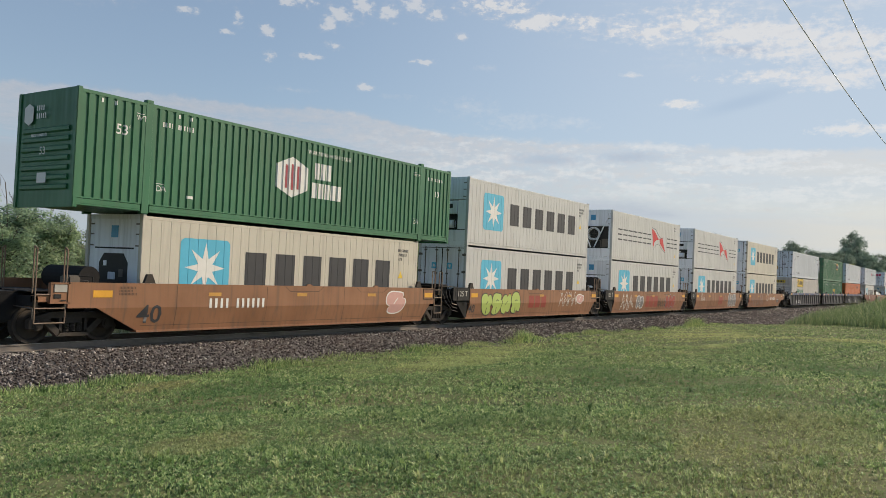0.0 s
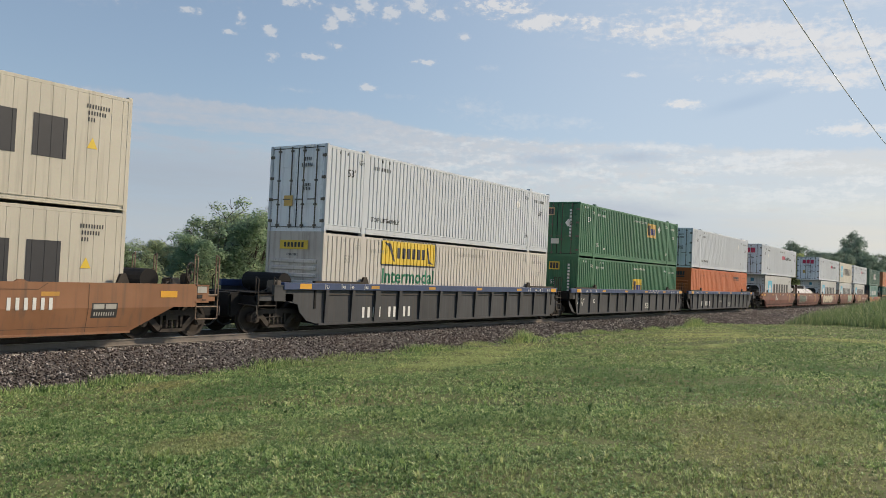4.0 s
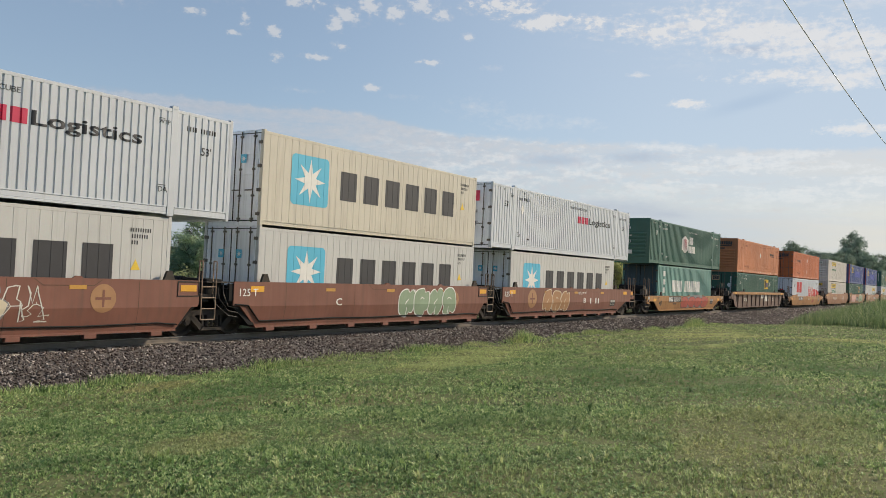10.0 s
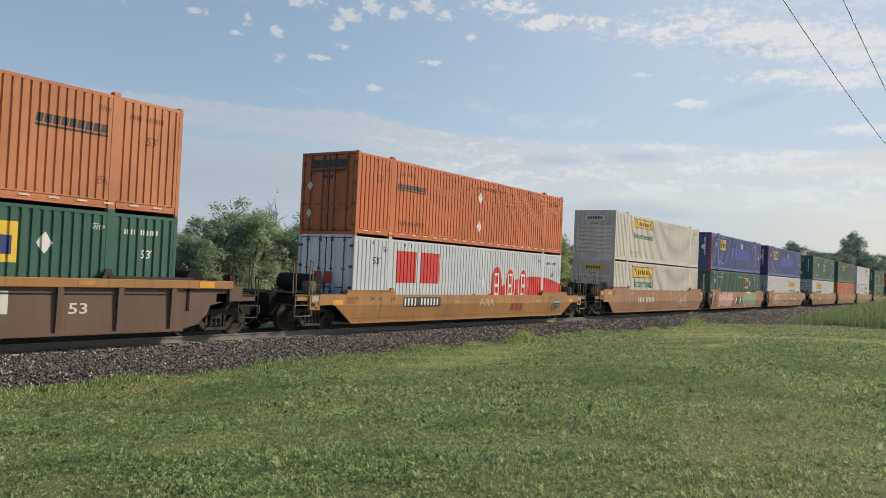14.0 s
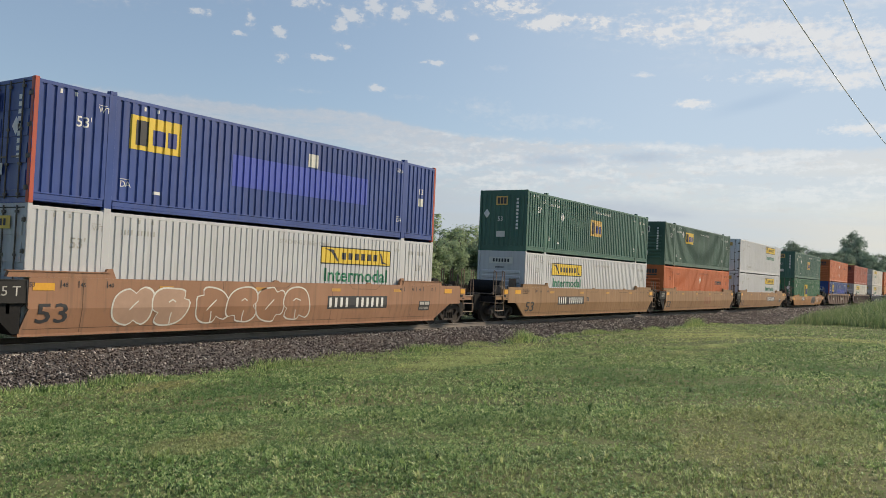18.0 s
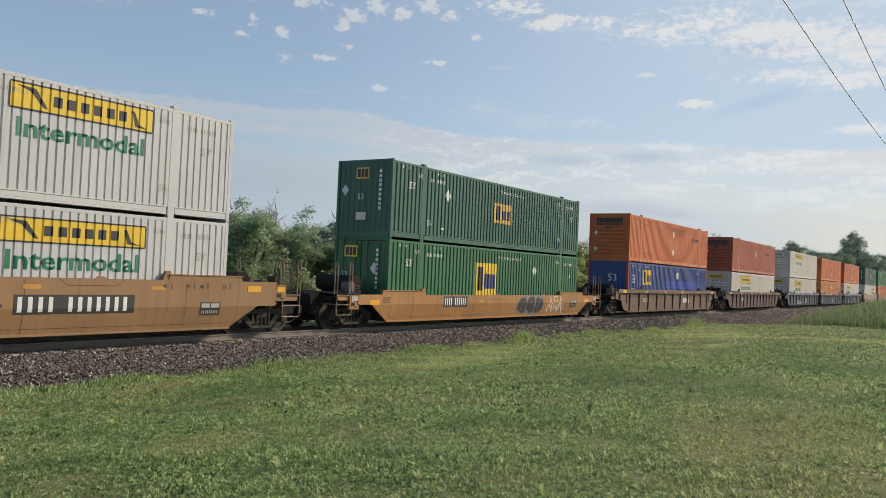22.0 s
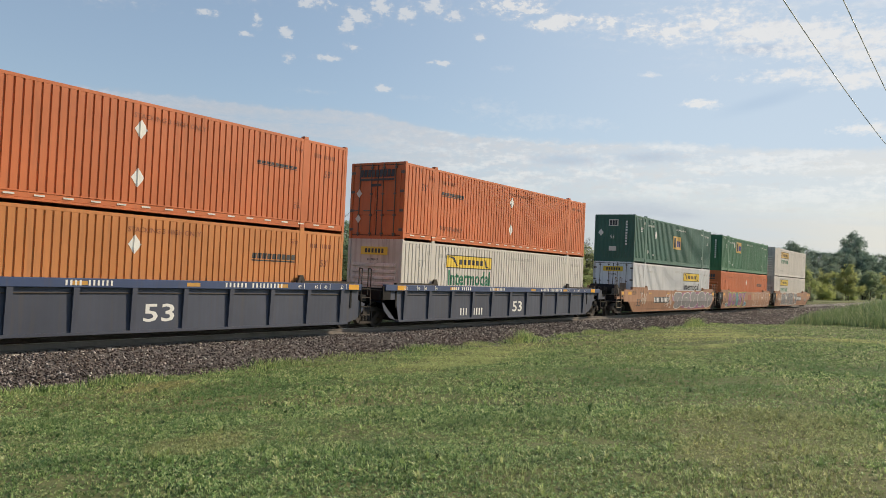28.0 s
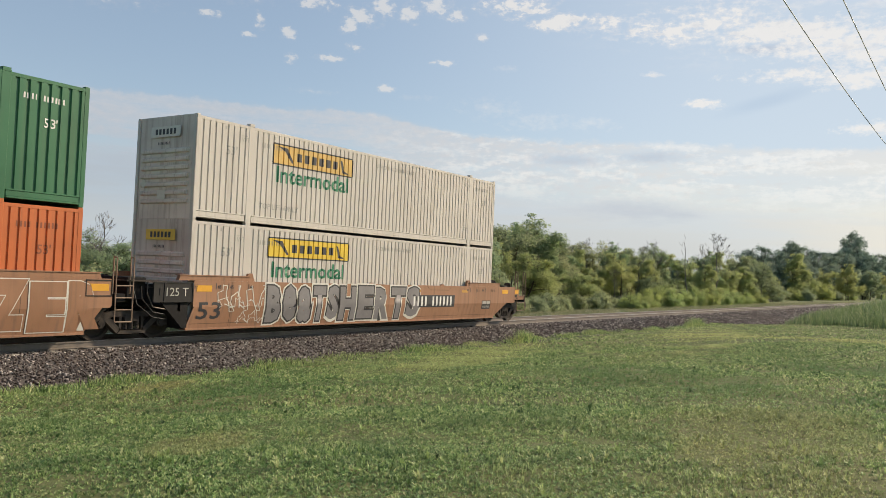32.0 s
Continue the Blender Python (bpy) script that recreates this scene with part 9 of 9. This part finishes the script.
yellow_banner(box, wall, 9.80, 13.48, 1.87, 2.41, 9.98, 13.32, 1.27, 1.72, YELLOW, True)
stencils(box, wall, FAINT, 0, "STACKING 3 HIGH ONLY", True, True)
end_banner(box, wide, YELLOW)
box, wall, wide = container(53, "container", "blue corrugated container with red corner posts", BLUE, 344.85, 1, "door", post_mat=RED_TRIM, broad=True)
square_logo(box, wall, 2.53, 4.08, 1.61, 2.48, YELLOW)
stencils(box, wall, WHITE_INK, 0, "", False)
end_square(box, wide, YELLOW, True)
put("clean_patch", [rect(5.9, 12.0, 1.05, 1.95)], STRONG_BLUE, box, wall, 0.005, "patch of brighter repainted blue")
put("data_plate", [rect(9.0, 9.45, 2.0, 2.42)], PALE_PATCH, box, wall)
put("data_plate", [rect(15.05, 15.4, 1.3, 1.6)], PALE_PATCH, box, wall)
car, side = well_car("smooth", "clean tan three-unit well car", WELL_TAN, 376.71, 53, "end", "joint", 11.89, None)
fitted_text("53", -8.20, -7.35, 0.45, 0.91, DARK_INK, car, side, 0.012, 0.007)
number_plate_bars(car, side, -4.76, -1.80, 0.80, 1.11, 12, WHITE_INK, DARK_INK)
fitted_text("B", -1.37, -1.07, 0.91, 1.13, DARK_INK, car, side, 0.012, 0.007)
size_ticks(car, side, 9, 1.36, DARK_INK)
box, wall, wide = container(53, "container", "clean white corrugated container with a yellow panel", CLEAN, 368.63, 0, "blind")
yellow_banner(box, wall, 2.81, 6.35, 1.85, 2.44, 2.96, 6.27, 1.27, 1.69, YELLOW, True)
stencils(box, wall, FAINT, 0, "STACKING 3 HIGH ONLY", True, True)
end_banner(box, wide, PALE_PATCH)
box, wall, wide = container(53, "container", "green corrugated container with a yellow panel", GREEN_DEEP, 368.63, 1, "plain", broad=True)
square_logo(box, wall, 7.31, 8.84, 1.18, 2.05, OCHRE)
tag(box, wall, 3.79, 1.88)
stencils(box, wall, WHITE_INK)
end_square(box, wide, OCHRE)
car, side = well_car("smooth", "clean tan three-unit well car", WELL_TAN, 396.19, 53, "joint", "joint", None, None)
fitted_text("53", -7.86, -7.03, 0.45, 0.86, DARK_INK, car, side, 0.012, 0.007)
put_blocks(bars(3, 0.63, 2.47, 0.63, 1.15), WELL_RUST, car, side, "faded letter block", 0.005)
fitted_text("C", -1.31, -1.02, 0.90, 1.15, DARK_INK, car, side, 0.012, 0.007)
size_ticks(car, side, 9, 1.36, DARK_INK)
fitted_text("125 T", -8.92, -8.22, 1.15, 1.37, FAINT, car, side, 0.004, -0.013)
box, wall, wide = container(53, "container", "orange corrugated container with a dark word mark", ORANGE, 388.11, 0, "blind")
slanted_word(box, wall, 12.02, 13.82, 1.71, 2.01)
tag(box, wall, 8.10, 2.03, 0.25)
stencils(box, wall, FAINT_BROWN, 0, "STACKING 3 HIGH ONLY", True, True)
end_word(box, wide)
box, wall, wide = container(53, "container", "weathered dark green corrugated container with a yellow panel", GREEN_OLD, 388.11, 1, "blind", broad=True)
square_logo(box, wall, 4.35, 6.14, 1.67, 2.45, YELLOW)
tag(box, wall, 3.78, 2.25)
stencils(box, wall, WHITE_INK)
end_square(box, wide, PALE_PATCH)
car, side = well_car("smooth", "clean tan three-unit well car", WELL_TAN, 415.71, 53, "joint", "end", None, 11.83)
fitted_text("53", -7.88, -7.08, 0.45, 0.88, DARK_INK, car, side, 0.012, 0.007)
number_plate_bars(car, side, 1.99, 4.90, 0.78, 1.13, 12, WHITE_INK, DARK_INK)
fitted_text("A", 1.32, 1.67, 0.90, 1.15, DARK_INK, car, side, 0.012, 0.007)
size_ticks(car, side, 9, 1.36, DARK_INK)
fitted_text("125 T", -8.92, -8.22, 1.15, 1.37, FAINT, car, side, 0.004, -0.013)
box, wall, wide = container(53, "container", "clean white corrugated container with a yellow panel", CLEAN, 407.63, 0, "door", end_mat=PALE_SKYLIT_END)
yellow_banner(box, wall, 9.68, 13.42, 2.01, 2.56, 9.85, 13.25, 1.38, 1.83, YELLOW, True)
stencils(box, wall, FAINT, 0, "STACKING 3 HIGH ONLY", True, True)
end_banner(box, wide, OCHRE)
box, wall, wide = container(53, "container", "clean white corrugated container with a yellow panel", CLEAN, 407.63, 1, "door", end_mat=PALE_SKYLIT_END)
yellow_banner(box, wall, 9.73, 13.46, 2.09, 2.67, 9.92, 13.23, 1.46, 1.90, YELLOW, True)
stencils(box, wall, FAINT, 0, "STACKING 3 HIGH ONLY", True, True)
end_banner(box, wide, OCHRE)
car, side = well_car("smooth", "faded yellow-orange well car with graffiti", WELL_YELLOW, 439.37, 53, "end", "end", 11.83, 11.73)
number_plate_bars(car, side, -4.57, -2.98, 0.79, 1.10, 11, WHITE_INK, DARK_INK)
graffiti(car, side, 1.48, 3.94, 0.32, 1.19, 3, COAL, SMOKE, SMOKE, 23)
scribble(car, side, 4.38, 6.26, 0.34, 1.19, WHITE_INK, 24, 6, 0.040)
fitted_text("53", 6.89, 7.42, 0.55, 0.81, DARK_INK, car, side, 0.012, 0.007)
box, wall, wide = container(53, "container", "green corrugated container with a yellow panel", GREEN, 431.29, 0, "door", broad=True)
square_logo(box, wall, 6.02, 7.84, 0.85, 2.22, YELLOW)
tag(box, wall, 11.36, 2.01)
stencils(box, wall, WHITE_INK)
end_square(box, wide, YELLOW, True)
box, wall, wide = container(53, "container", "green corrugated container with a yellow panel", GREEN_DEEP, 431.29, 1, "plain", broad=True)
square_logo(box, wall, 7.37, 8.91, 1.11, 1.98, OCHRE)
stencils(box, wall, WHITE_INK)
end_square(box, wide, OCHRE)
tag(box, wall, 3.7, 1.9)
car, side = well_car("ribbed", "mud-brown ribbed well car", WELL_MUD, 462.83, 53, "end", "end", 11.73, 11.74, WELL_MUD, 11)
number_plate_bars(car, side, -5.72, -4.35, 0.81, 1.05, 10, PALE_PATCH, None)
put_blocks(bars(3, 2.22, 3.65, 0.73, 1.05), PALE_PATCH, car, side, "faded letter block", 0.005)
box, wall, wide = container(53, "container", "blue corrugated container with red corner posts", BLUE, 454.75, 0, "plain", post_mat=RED_TRIM, broad=True)
put("clean_patch", [rect(6.88, 13.37, 1.34, 1.85)], STRONG_BLUE, box, wall, 0.005, "patch of brighter repainted blue")
square_logo(box, wall, 2.50, 4.07, 1.54, 2.46, YELLOW)
stencils(box, wall, WHITE_INK, 0, "", False, False, False)
put_text("53", 0.52, 0.62, 1.62, WHITE_INK, box, wall, 0.8, 0.012)
put("data_plate", [rect(0.55, 1.15, 0.88, 1.32)], PALE_PATCH, box, wall)
put("data_plate", [rect(9.0, 9.45, 2.0, 2.42)], PALE_PATCH, box, wall)
end_text("53", 0.45, 1.3, 1.7, WHITE_INK, box, wide)
end_put([rect(1.1, 1.55, 0.9, 1.35)], PALE_PATCH, box, wide)
box, wall, wide = container(53, "container", "orange corrugated container with a dark word mark", ORANGE, 454.75, 1, "blind")
slanted_word(box, wall, 12.04, 13.85, 1.81, 2.06)
tag(box, wall, 8.13, 2.09, 0.25)
tag(box, wall, 8.14, 0.88, 0.25)
stencils(box, wall, FAINT_BROWN, 0, "STACKING 3 HIGH ONLY", True, True)
side_tape(box, wall)
end_word(box, wide)
car, side = well_car("ribbed", "dark brown well car with many ribs", WELL_PLUM, 486.31, 53, "end", "end", 11.74, 11.78, WELL_PLUM, 14)
number_plate_bars(car, side, -5.64, -4.22, 0.80, 1.11, 8, WHITE_INK, None)
box, wall, wide = container(53, "container", "chalk white corrugated container with a yellow panel", CHALK, 478.23, 0, "blind", end_mat=GRIMY_LIFTED_END)
yellow_banner(box, wall, 2.86, 6.56, 1.99, 2.60, 3.09, 6.39, 1.37, 1.81, YELLOW, True)
stencils(box, wall, FAINT, 0, "STACKING 3 HIGH ONLY", True, True)
end_banner(box, wide, YELLOW)
box, wall, wide = container(53, "container", "russet-orange corrugated container stacked on a white one", RUSSET, 478.23, 1, "blind")
slanted_word(box, wall, 12.07, 13.91, 1.80, 2.08)
tag(box, wall, 8.14, 1.76, 0.25)
stencils(box, wall, FAINT_BROWN, 0, "STACKING 3 HIGH ONLY", True, True)
side_tape(box, wall)
end_word(box, wide)
car, side = well_car("ribbed", "slate grey ribbed well car with blue top chord", WELL_SLATE, 509.86, 53, "end", "joint", 11.78, None, CHORD_BLUE, 11)
number_plate_bars(car, side, -4.22, -1.49, 0.35, 0.73, 8, WHITE_INK, None)
fitted_text("53", -0.03, 1.33, 0.45, 0.93, WHITE_INK, car, side, 0.012, 0.007)
size_ticks(car, chord_wall(side), 9, 1.40, WHITE_INK)
put("word_mark", small_bars_fit(10, -4.90, -3.40, 1.40, 1.53), WHITE_INK, car, chord_wall(side), 0.006, "white letter blocks on the chord")
put("word_mark", small_bars_fit(11, -1.90, -0.60, 1.40, 1.53), WHITE_INK, car, chord_wall(side), 0.006, "white letter blocks on the chord")
put("word_mark", small_bars_fit(16, 2.90, 5.20, 1.40, 1.53), WHITE_INK, car, chord_wall(side), 0.006, "white letter blocks on the chord")
box, wall, wide = container(53, "container", "chalk white corrugated container with a yellow panel", CHALK, 501.78, 0, "blind", end_mat=GRIMY_LIFTED_END)
yellow_banner(box, wall, 2.76, 6.49, 2.03, 2.58, 3.03, 6.29, 1.41, 1.89, YELLOW, True)
stencils(box, wall, FAINT, 0, "STACKING 3 HIGH ONLY", True, True)
end_banner(box, wide, YELLOW)
box, wall, wide = container(53, "container", "chalk white corrugated container with a yellow panel", CHALK, 501.78, 1, "blind", end_mat=GRIMY_LIFTED_END)
yellow_banner(box, wall, 2.77, 6.66, 2.19, 2.65, 3.01, 6.34, 1.48, 1.84, YELLOW, True)
stencils(box, wall, FAINT, 0, "STACKING 3 HIGH ONLY", True, True)
end_banner(box, wide, PALE_PATCH)
car, side = well_car("ribbed", "slate grey ribbed well car with blue top chord", WELL_SLATE, 529.40, 53, "joint", "joint", None, None, CHORD_BLUE, 11)
fitted_text("125T", -7.99, -7.07, 0.42, 0.79, WHITE_INK, car, side, 0.012, 0.007)
fitted_text("53", 0.33, 1.29, 0.48, 0.95, WHITE_INK, car, side, 0.012, 0.007)
fitted_text("C", -5.79, -5.63, 0.51, 0.69, WHITE_INK, car, side, 0.012, 0.007)
size_ticks(car, chord_wall(side), 9, 1.40, WHITE_INK)
put("word_mark", small_bars_fit(10, -4.90, -3.40, 1.40, 1.53), WHITE_INK, car, chord_wall(side), 0.006, "white letter blocks on the chord")
put("word_mark", small_bars_fit(11, -1.90, -0.60, 1.40, 1.53), WHITE_INK, car, chord_wall(side), 0.006, "white letter blocks on the chord")
put("word_mark", small_bars_fit(16, 2.90, 5.20, 1.40, 1.53), WHITE_INK, car, chord_wall(side), 0.006, "white letter blocks on the chord")
box, wall, wide = container(53, "container", "amber-orange corrugated container low in the well", AMBERBOX, 521.32, 0, "blind")
slanted_word(box, wall, 12.09, 13.91, 1.79, 2.07)
tag(box, wall, 8.12, 2.10, 0.25)
stencils(box, wall, FAINT_BROWN, 0, "STACKING 3 HIGH ONLY", True, True)
end_word(box, wide)
box, wall, wide = container(53, "container", "orange-red corrugated container with white diamonds", ORANGE, 521.32, 1, "blind")
slanted_word(box, wall, 12.11, 13.80, 1.79, 1.93)
tag(box, wall, 8.13, 2.14, 0.25)
tag(box, wall, 8.10, 0.90, 0.25)
stencils(box, wall, FAINT_BROWN, 0, "STACKING 3 HIGH ONLY", True, True)
side_tape(box, wall)
end_word(box, wide)
car, side = well_car("ribbed", "slate grey ribbed well car with blue top chord", WELL_SLATE, 548.85, 53, "joint", "end", None, 11.75, CHORD_BLUE, 11)
fitted_text("53", 0.31, 1.19, 0.47, 0.94, WHITE_INK, car, side, 0.012, 0.007)
number_plate_bars(car, side, -4.08, -2.22, 0.38, 0.67, 9, WHITE_INK, None)
size_ticks(car, chord_wall(side), 9, 1.40, WHITE_INK)
put("word_mark", small_bars_fit(10, -4.90, -3.40, 1.40, 1.53), WHITE_INK, car, chord_wall(side), 0.006, "white letter blocks on the chord")
put("word_mark", small_bars_fit(11, -1.90, -0.60, 1.40, 1.53), WHITE_INK, car, chord_wall(side), 0.006, "white letter blocks on the chord")
put("word_mark", small_bars_fit(16, 2.90, 5.20, 1.40, 1.53), WHITE_INK, car, chord_wall(side), 0.006, "white letter blocks on the chord")
box, wall, wide = container(53, "container", "chalk white corrugated container with a yellow panel", CHALK, 540.77, 0, "blind", end_mat=GRIMY_LIFTED_END)
yellow_banner(box, wall, 2.98, 6.53, 1.95, 2.45, 3.16, 6.45, 1.24, 1.85, YELLOW, True)
stencils(box, wall, FAINT, 0, "STACKING 3 HIGH ONLY", True, True)
end_banner(box, wide, YELLOW)
box, wall, wide = container(53, "container", "orange-red corrugated container with white diamonds", ORANGE, 540.77, 1, "door")
slanted_word(box, wall, 2.45, 4.10, 1.81, 2.01)
tag(box, wall, 8.13, 2.11, 0.25)
tag(box, wall, 8.11, 0.90, 0.25)
stencils(box, wall, FAINT_BROWN, 0, "STACKING 3 HIGH ONLY", True, True)
side_tape(box, wall)
end_word(box, wide)
car, side = well_car("smooth", "salmon-tan well car covered in graffiti", WELL_SALMON, 572.34, 53, "end", "joint", 11.75, None)
size_ticks(car, side, 9, 1.36, DARK_INK)
fitted_text("53", -7.85, -7.11, 0.56, 1.00, DARK_INK, car, side, 0.012, 0.007)
number_plate_bars(car, side, -4.72, -1.86, 0.80, 1.09, 11, WHITE_INK, DARK_INK)
graffiti(car, side, -0.83, 8.23, 0.32, 1.53, 5, SMOKE, PALE_PATCH, MAUVE, 31)
scribble(car, side, -7.15, -6.15, 0.70, 1.38, PALE_PATCH, 4, 5, 0.030)
scribble(car, side, -2.50, -1.05, 0.44, 1.31, WHITE_INK, 8, 5, 0.030)
box, wall, wide = container(53, "container", "clean white corrugated container with a yellow panel", CLEAN, 564.26, 0, "door", end_mat=PALE_SKYLIT_END)
yellow_banner(box, wall, 9.75, 13.46, 1.90, 2.46, 9.86, 13.37, 1.27, 1.75, YELLOW, False)
stencils(box, wall, FAINT, 0, "STACKING 3 HIGH ONLY", True, True)
end_banner(box, wide, YELLOW)
box, wall, wide = container(53, "container", "green corrugated container with a yellow panel", GREEN_DEEP, 564.26, 1, "plain", broad=True)
square_logo(box, wall, 7.32, 8.94, 1.14, 2.02, OCHRE)
tag(box, wall, 3.83, 1.85)
stencils(box, wall, WHITE_INK)
end_square(box, wide, PALE_PATCH)
car, side = well_car("smooth", "salmon-tan well car covered in graffiti", WELL_SALMON, 591.76, 53, "joint", "joint", None, None)
size_ticks(car, side, 9, 1.36, DARK_INK)
fitted_text("125 T", -8.92, -8.22, 1.15, 1.37, FAINT, car, side, 0.004, -0.013)
fitted_text("53", -7.81, -7.16, 0.54, 1.02, DARK_INK, car, side, 0.012, 0.007)
sprayed_word(car, side, "BO", -6.45, -4.07, 0.32, 1.54, MAUVE, COAL, LIME)
sprayed_word(car, side, "SY", -3.29, -0.80, 0.32, 1.54, MAUVE, COAL, LIME)
graffiti(car, side, -4.03, -3.26, 0.32, 1.55, 1, AQUA, COAL, None, 33)
sprayed_word(car, side, "BLITZER", 2.10, 8.61, 0.32, 1.54, WELL_SALMON, PALE_PATCH, None)
graffiti(car, side, -7.14, -6.50, 0.32, 0.69, 1, AQUA, WHITE_INK, None, 35)
graffiti(car, side, -1.24, -0.45, 0.32, 0.78, 1, AQUA, WHITE_INK, None, 36)
put_blocks(bars(2, 0.14, 1.15, 0.89, 1.34), RUST_INK, car, side, "faded letter block", 0.005)
box, wall, wide = container(53, "container", "orange corrugated container with a dark word mark", ORANGE, 583.68, 0, "blind")
slanted_word(box, wall, 12.02, 13.94, 1.69, 2.00)
tag(box, wall, 8.14, 2.04, 0.25)
stencils(box, wall, FAINT_BROWN, 0, "STACKING 3 HIGH ONLY", True, True)
end_word(box, wide)
box, wall, wide = container(53, "container", "green corrugated container with a yellow panel", GREEN, 583.68, 1, "plain", broad=True)
square_logo(box, wall, 4.43, 6.01, 1.63, 2.54, OCHRE)
tag(box, wall, 3.80, 2.23)
stencils(box, wall, WHITE_INK)
end_square(box, wide, TANPAPER)
car, side = well_car("smooth", "salmon-tan well car covered in graffiti", WELL_SALMON, 611.13, 53, "joint", "end", None, None)
size_ticks(car, side, 9, 1.36, DARK_INK)
fitted_text("125 T", -8.92, -8.22, 1.15, 1.37, FAINT, car, side, 0.004, -0.013)
fitted_text("53", -7.90, -7.08, 0.51, 0.99, DARK_INK, car, side, 0.012, 0.007)
sprayed_word(car, side, "BeaTS", -5.39, -2.04, 0.32, 1.54, SMOKE, COAL, PALE_PATCH)
sprayed_word(car, side, "HERTS", -2.09, 2.54, 0.32, 1.54, SMOKE, COAL, PALE_PATCH)
scribble(car, side, -7.25, -5.38, 0.72, 1.46, PALE_PATCH, 43, 7, 0.030)
scribble(car, side, -6.48, -5.35, 0.34, 0.74, PALE_PATCH, 44, 5, 0.020)
number_plate_bars(car, side, 2.10, 4.83, 0.79, 1.15, 11, WHITE_INK, DARK_INK)
box, wall, wide = container(53, "container", "chalk white corrugated container with a yellow panel", CHALK, 603.05, 0, "blind", end_mat=GRIMY_LIFTED_END)
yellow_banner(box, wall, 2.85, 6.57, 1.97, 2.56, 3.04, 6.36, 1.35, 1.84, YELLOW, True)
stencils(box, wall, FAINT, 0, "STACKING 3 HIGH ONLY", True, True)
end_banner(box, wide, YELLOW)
box, wall, wide = container(53, "container", "chalk white corrugated container with a yellow panel", CHALK, 603.05, 1, "blind", end_mat=GRIMY_LIFTED_END)
yellow_banner(box, wall, 2.89, 6.57, 1.91, 2.52, 3.05, 6.38, 1.35, 1.86, OCHRE, True)
stencils(box, wall, FAINT, 0, "STACKING 3 HIGH ONLY", True, True)
end_banner(box, wide, PALE_PATCH)



# ---- movement ----
def gone(t):
    """Metres that the train has run at t seconds."""
    return 18.8692 * t - 0.0150668 * t * t


def motions():
    times = [4.0 * i for i in range(9)]
    for ob, s, z in MOVING:
        walk(ob, [(t, pose(s - gone(t), 0, z)) for t in times])
    for wheel, e, along in ROLLING:
        rows = []
        inside = [i / FPS for i in range(0, 32 * FPS + 1) if -4.0 < along - gone(i / FPS) < 95.0]
        if not inside:
            inside = [0.0, 32.0]
        seq = sorted(set([0.0] + inside + [32.0]))
        first, last = inside[0], inside[-1]
        for t in seq:
            k = min(max(t, first), last)
            rows.append((t, pose(e, 0, WHEEL_R, 0, math.degrees(-(gone(k) - gone(first)) / WHEEL_R), 0)))
        walk(wheel, rows)
    drift = [(0.0, pose(EYE.x, EYE.y, EYE.z)), (16.0, pose(EYE.x, EYE.y, EYE.z, 0, 0, -0.72)), (32.0, pose(EYE.x, EYE.y, EYE.z, 0, 0, -1.44))]
    walk(clouds, drift)


motions()
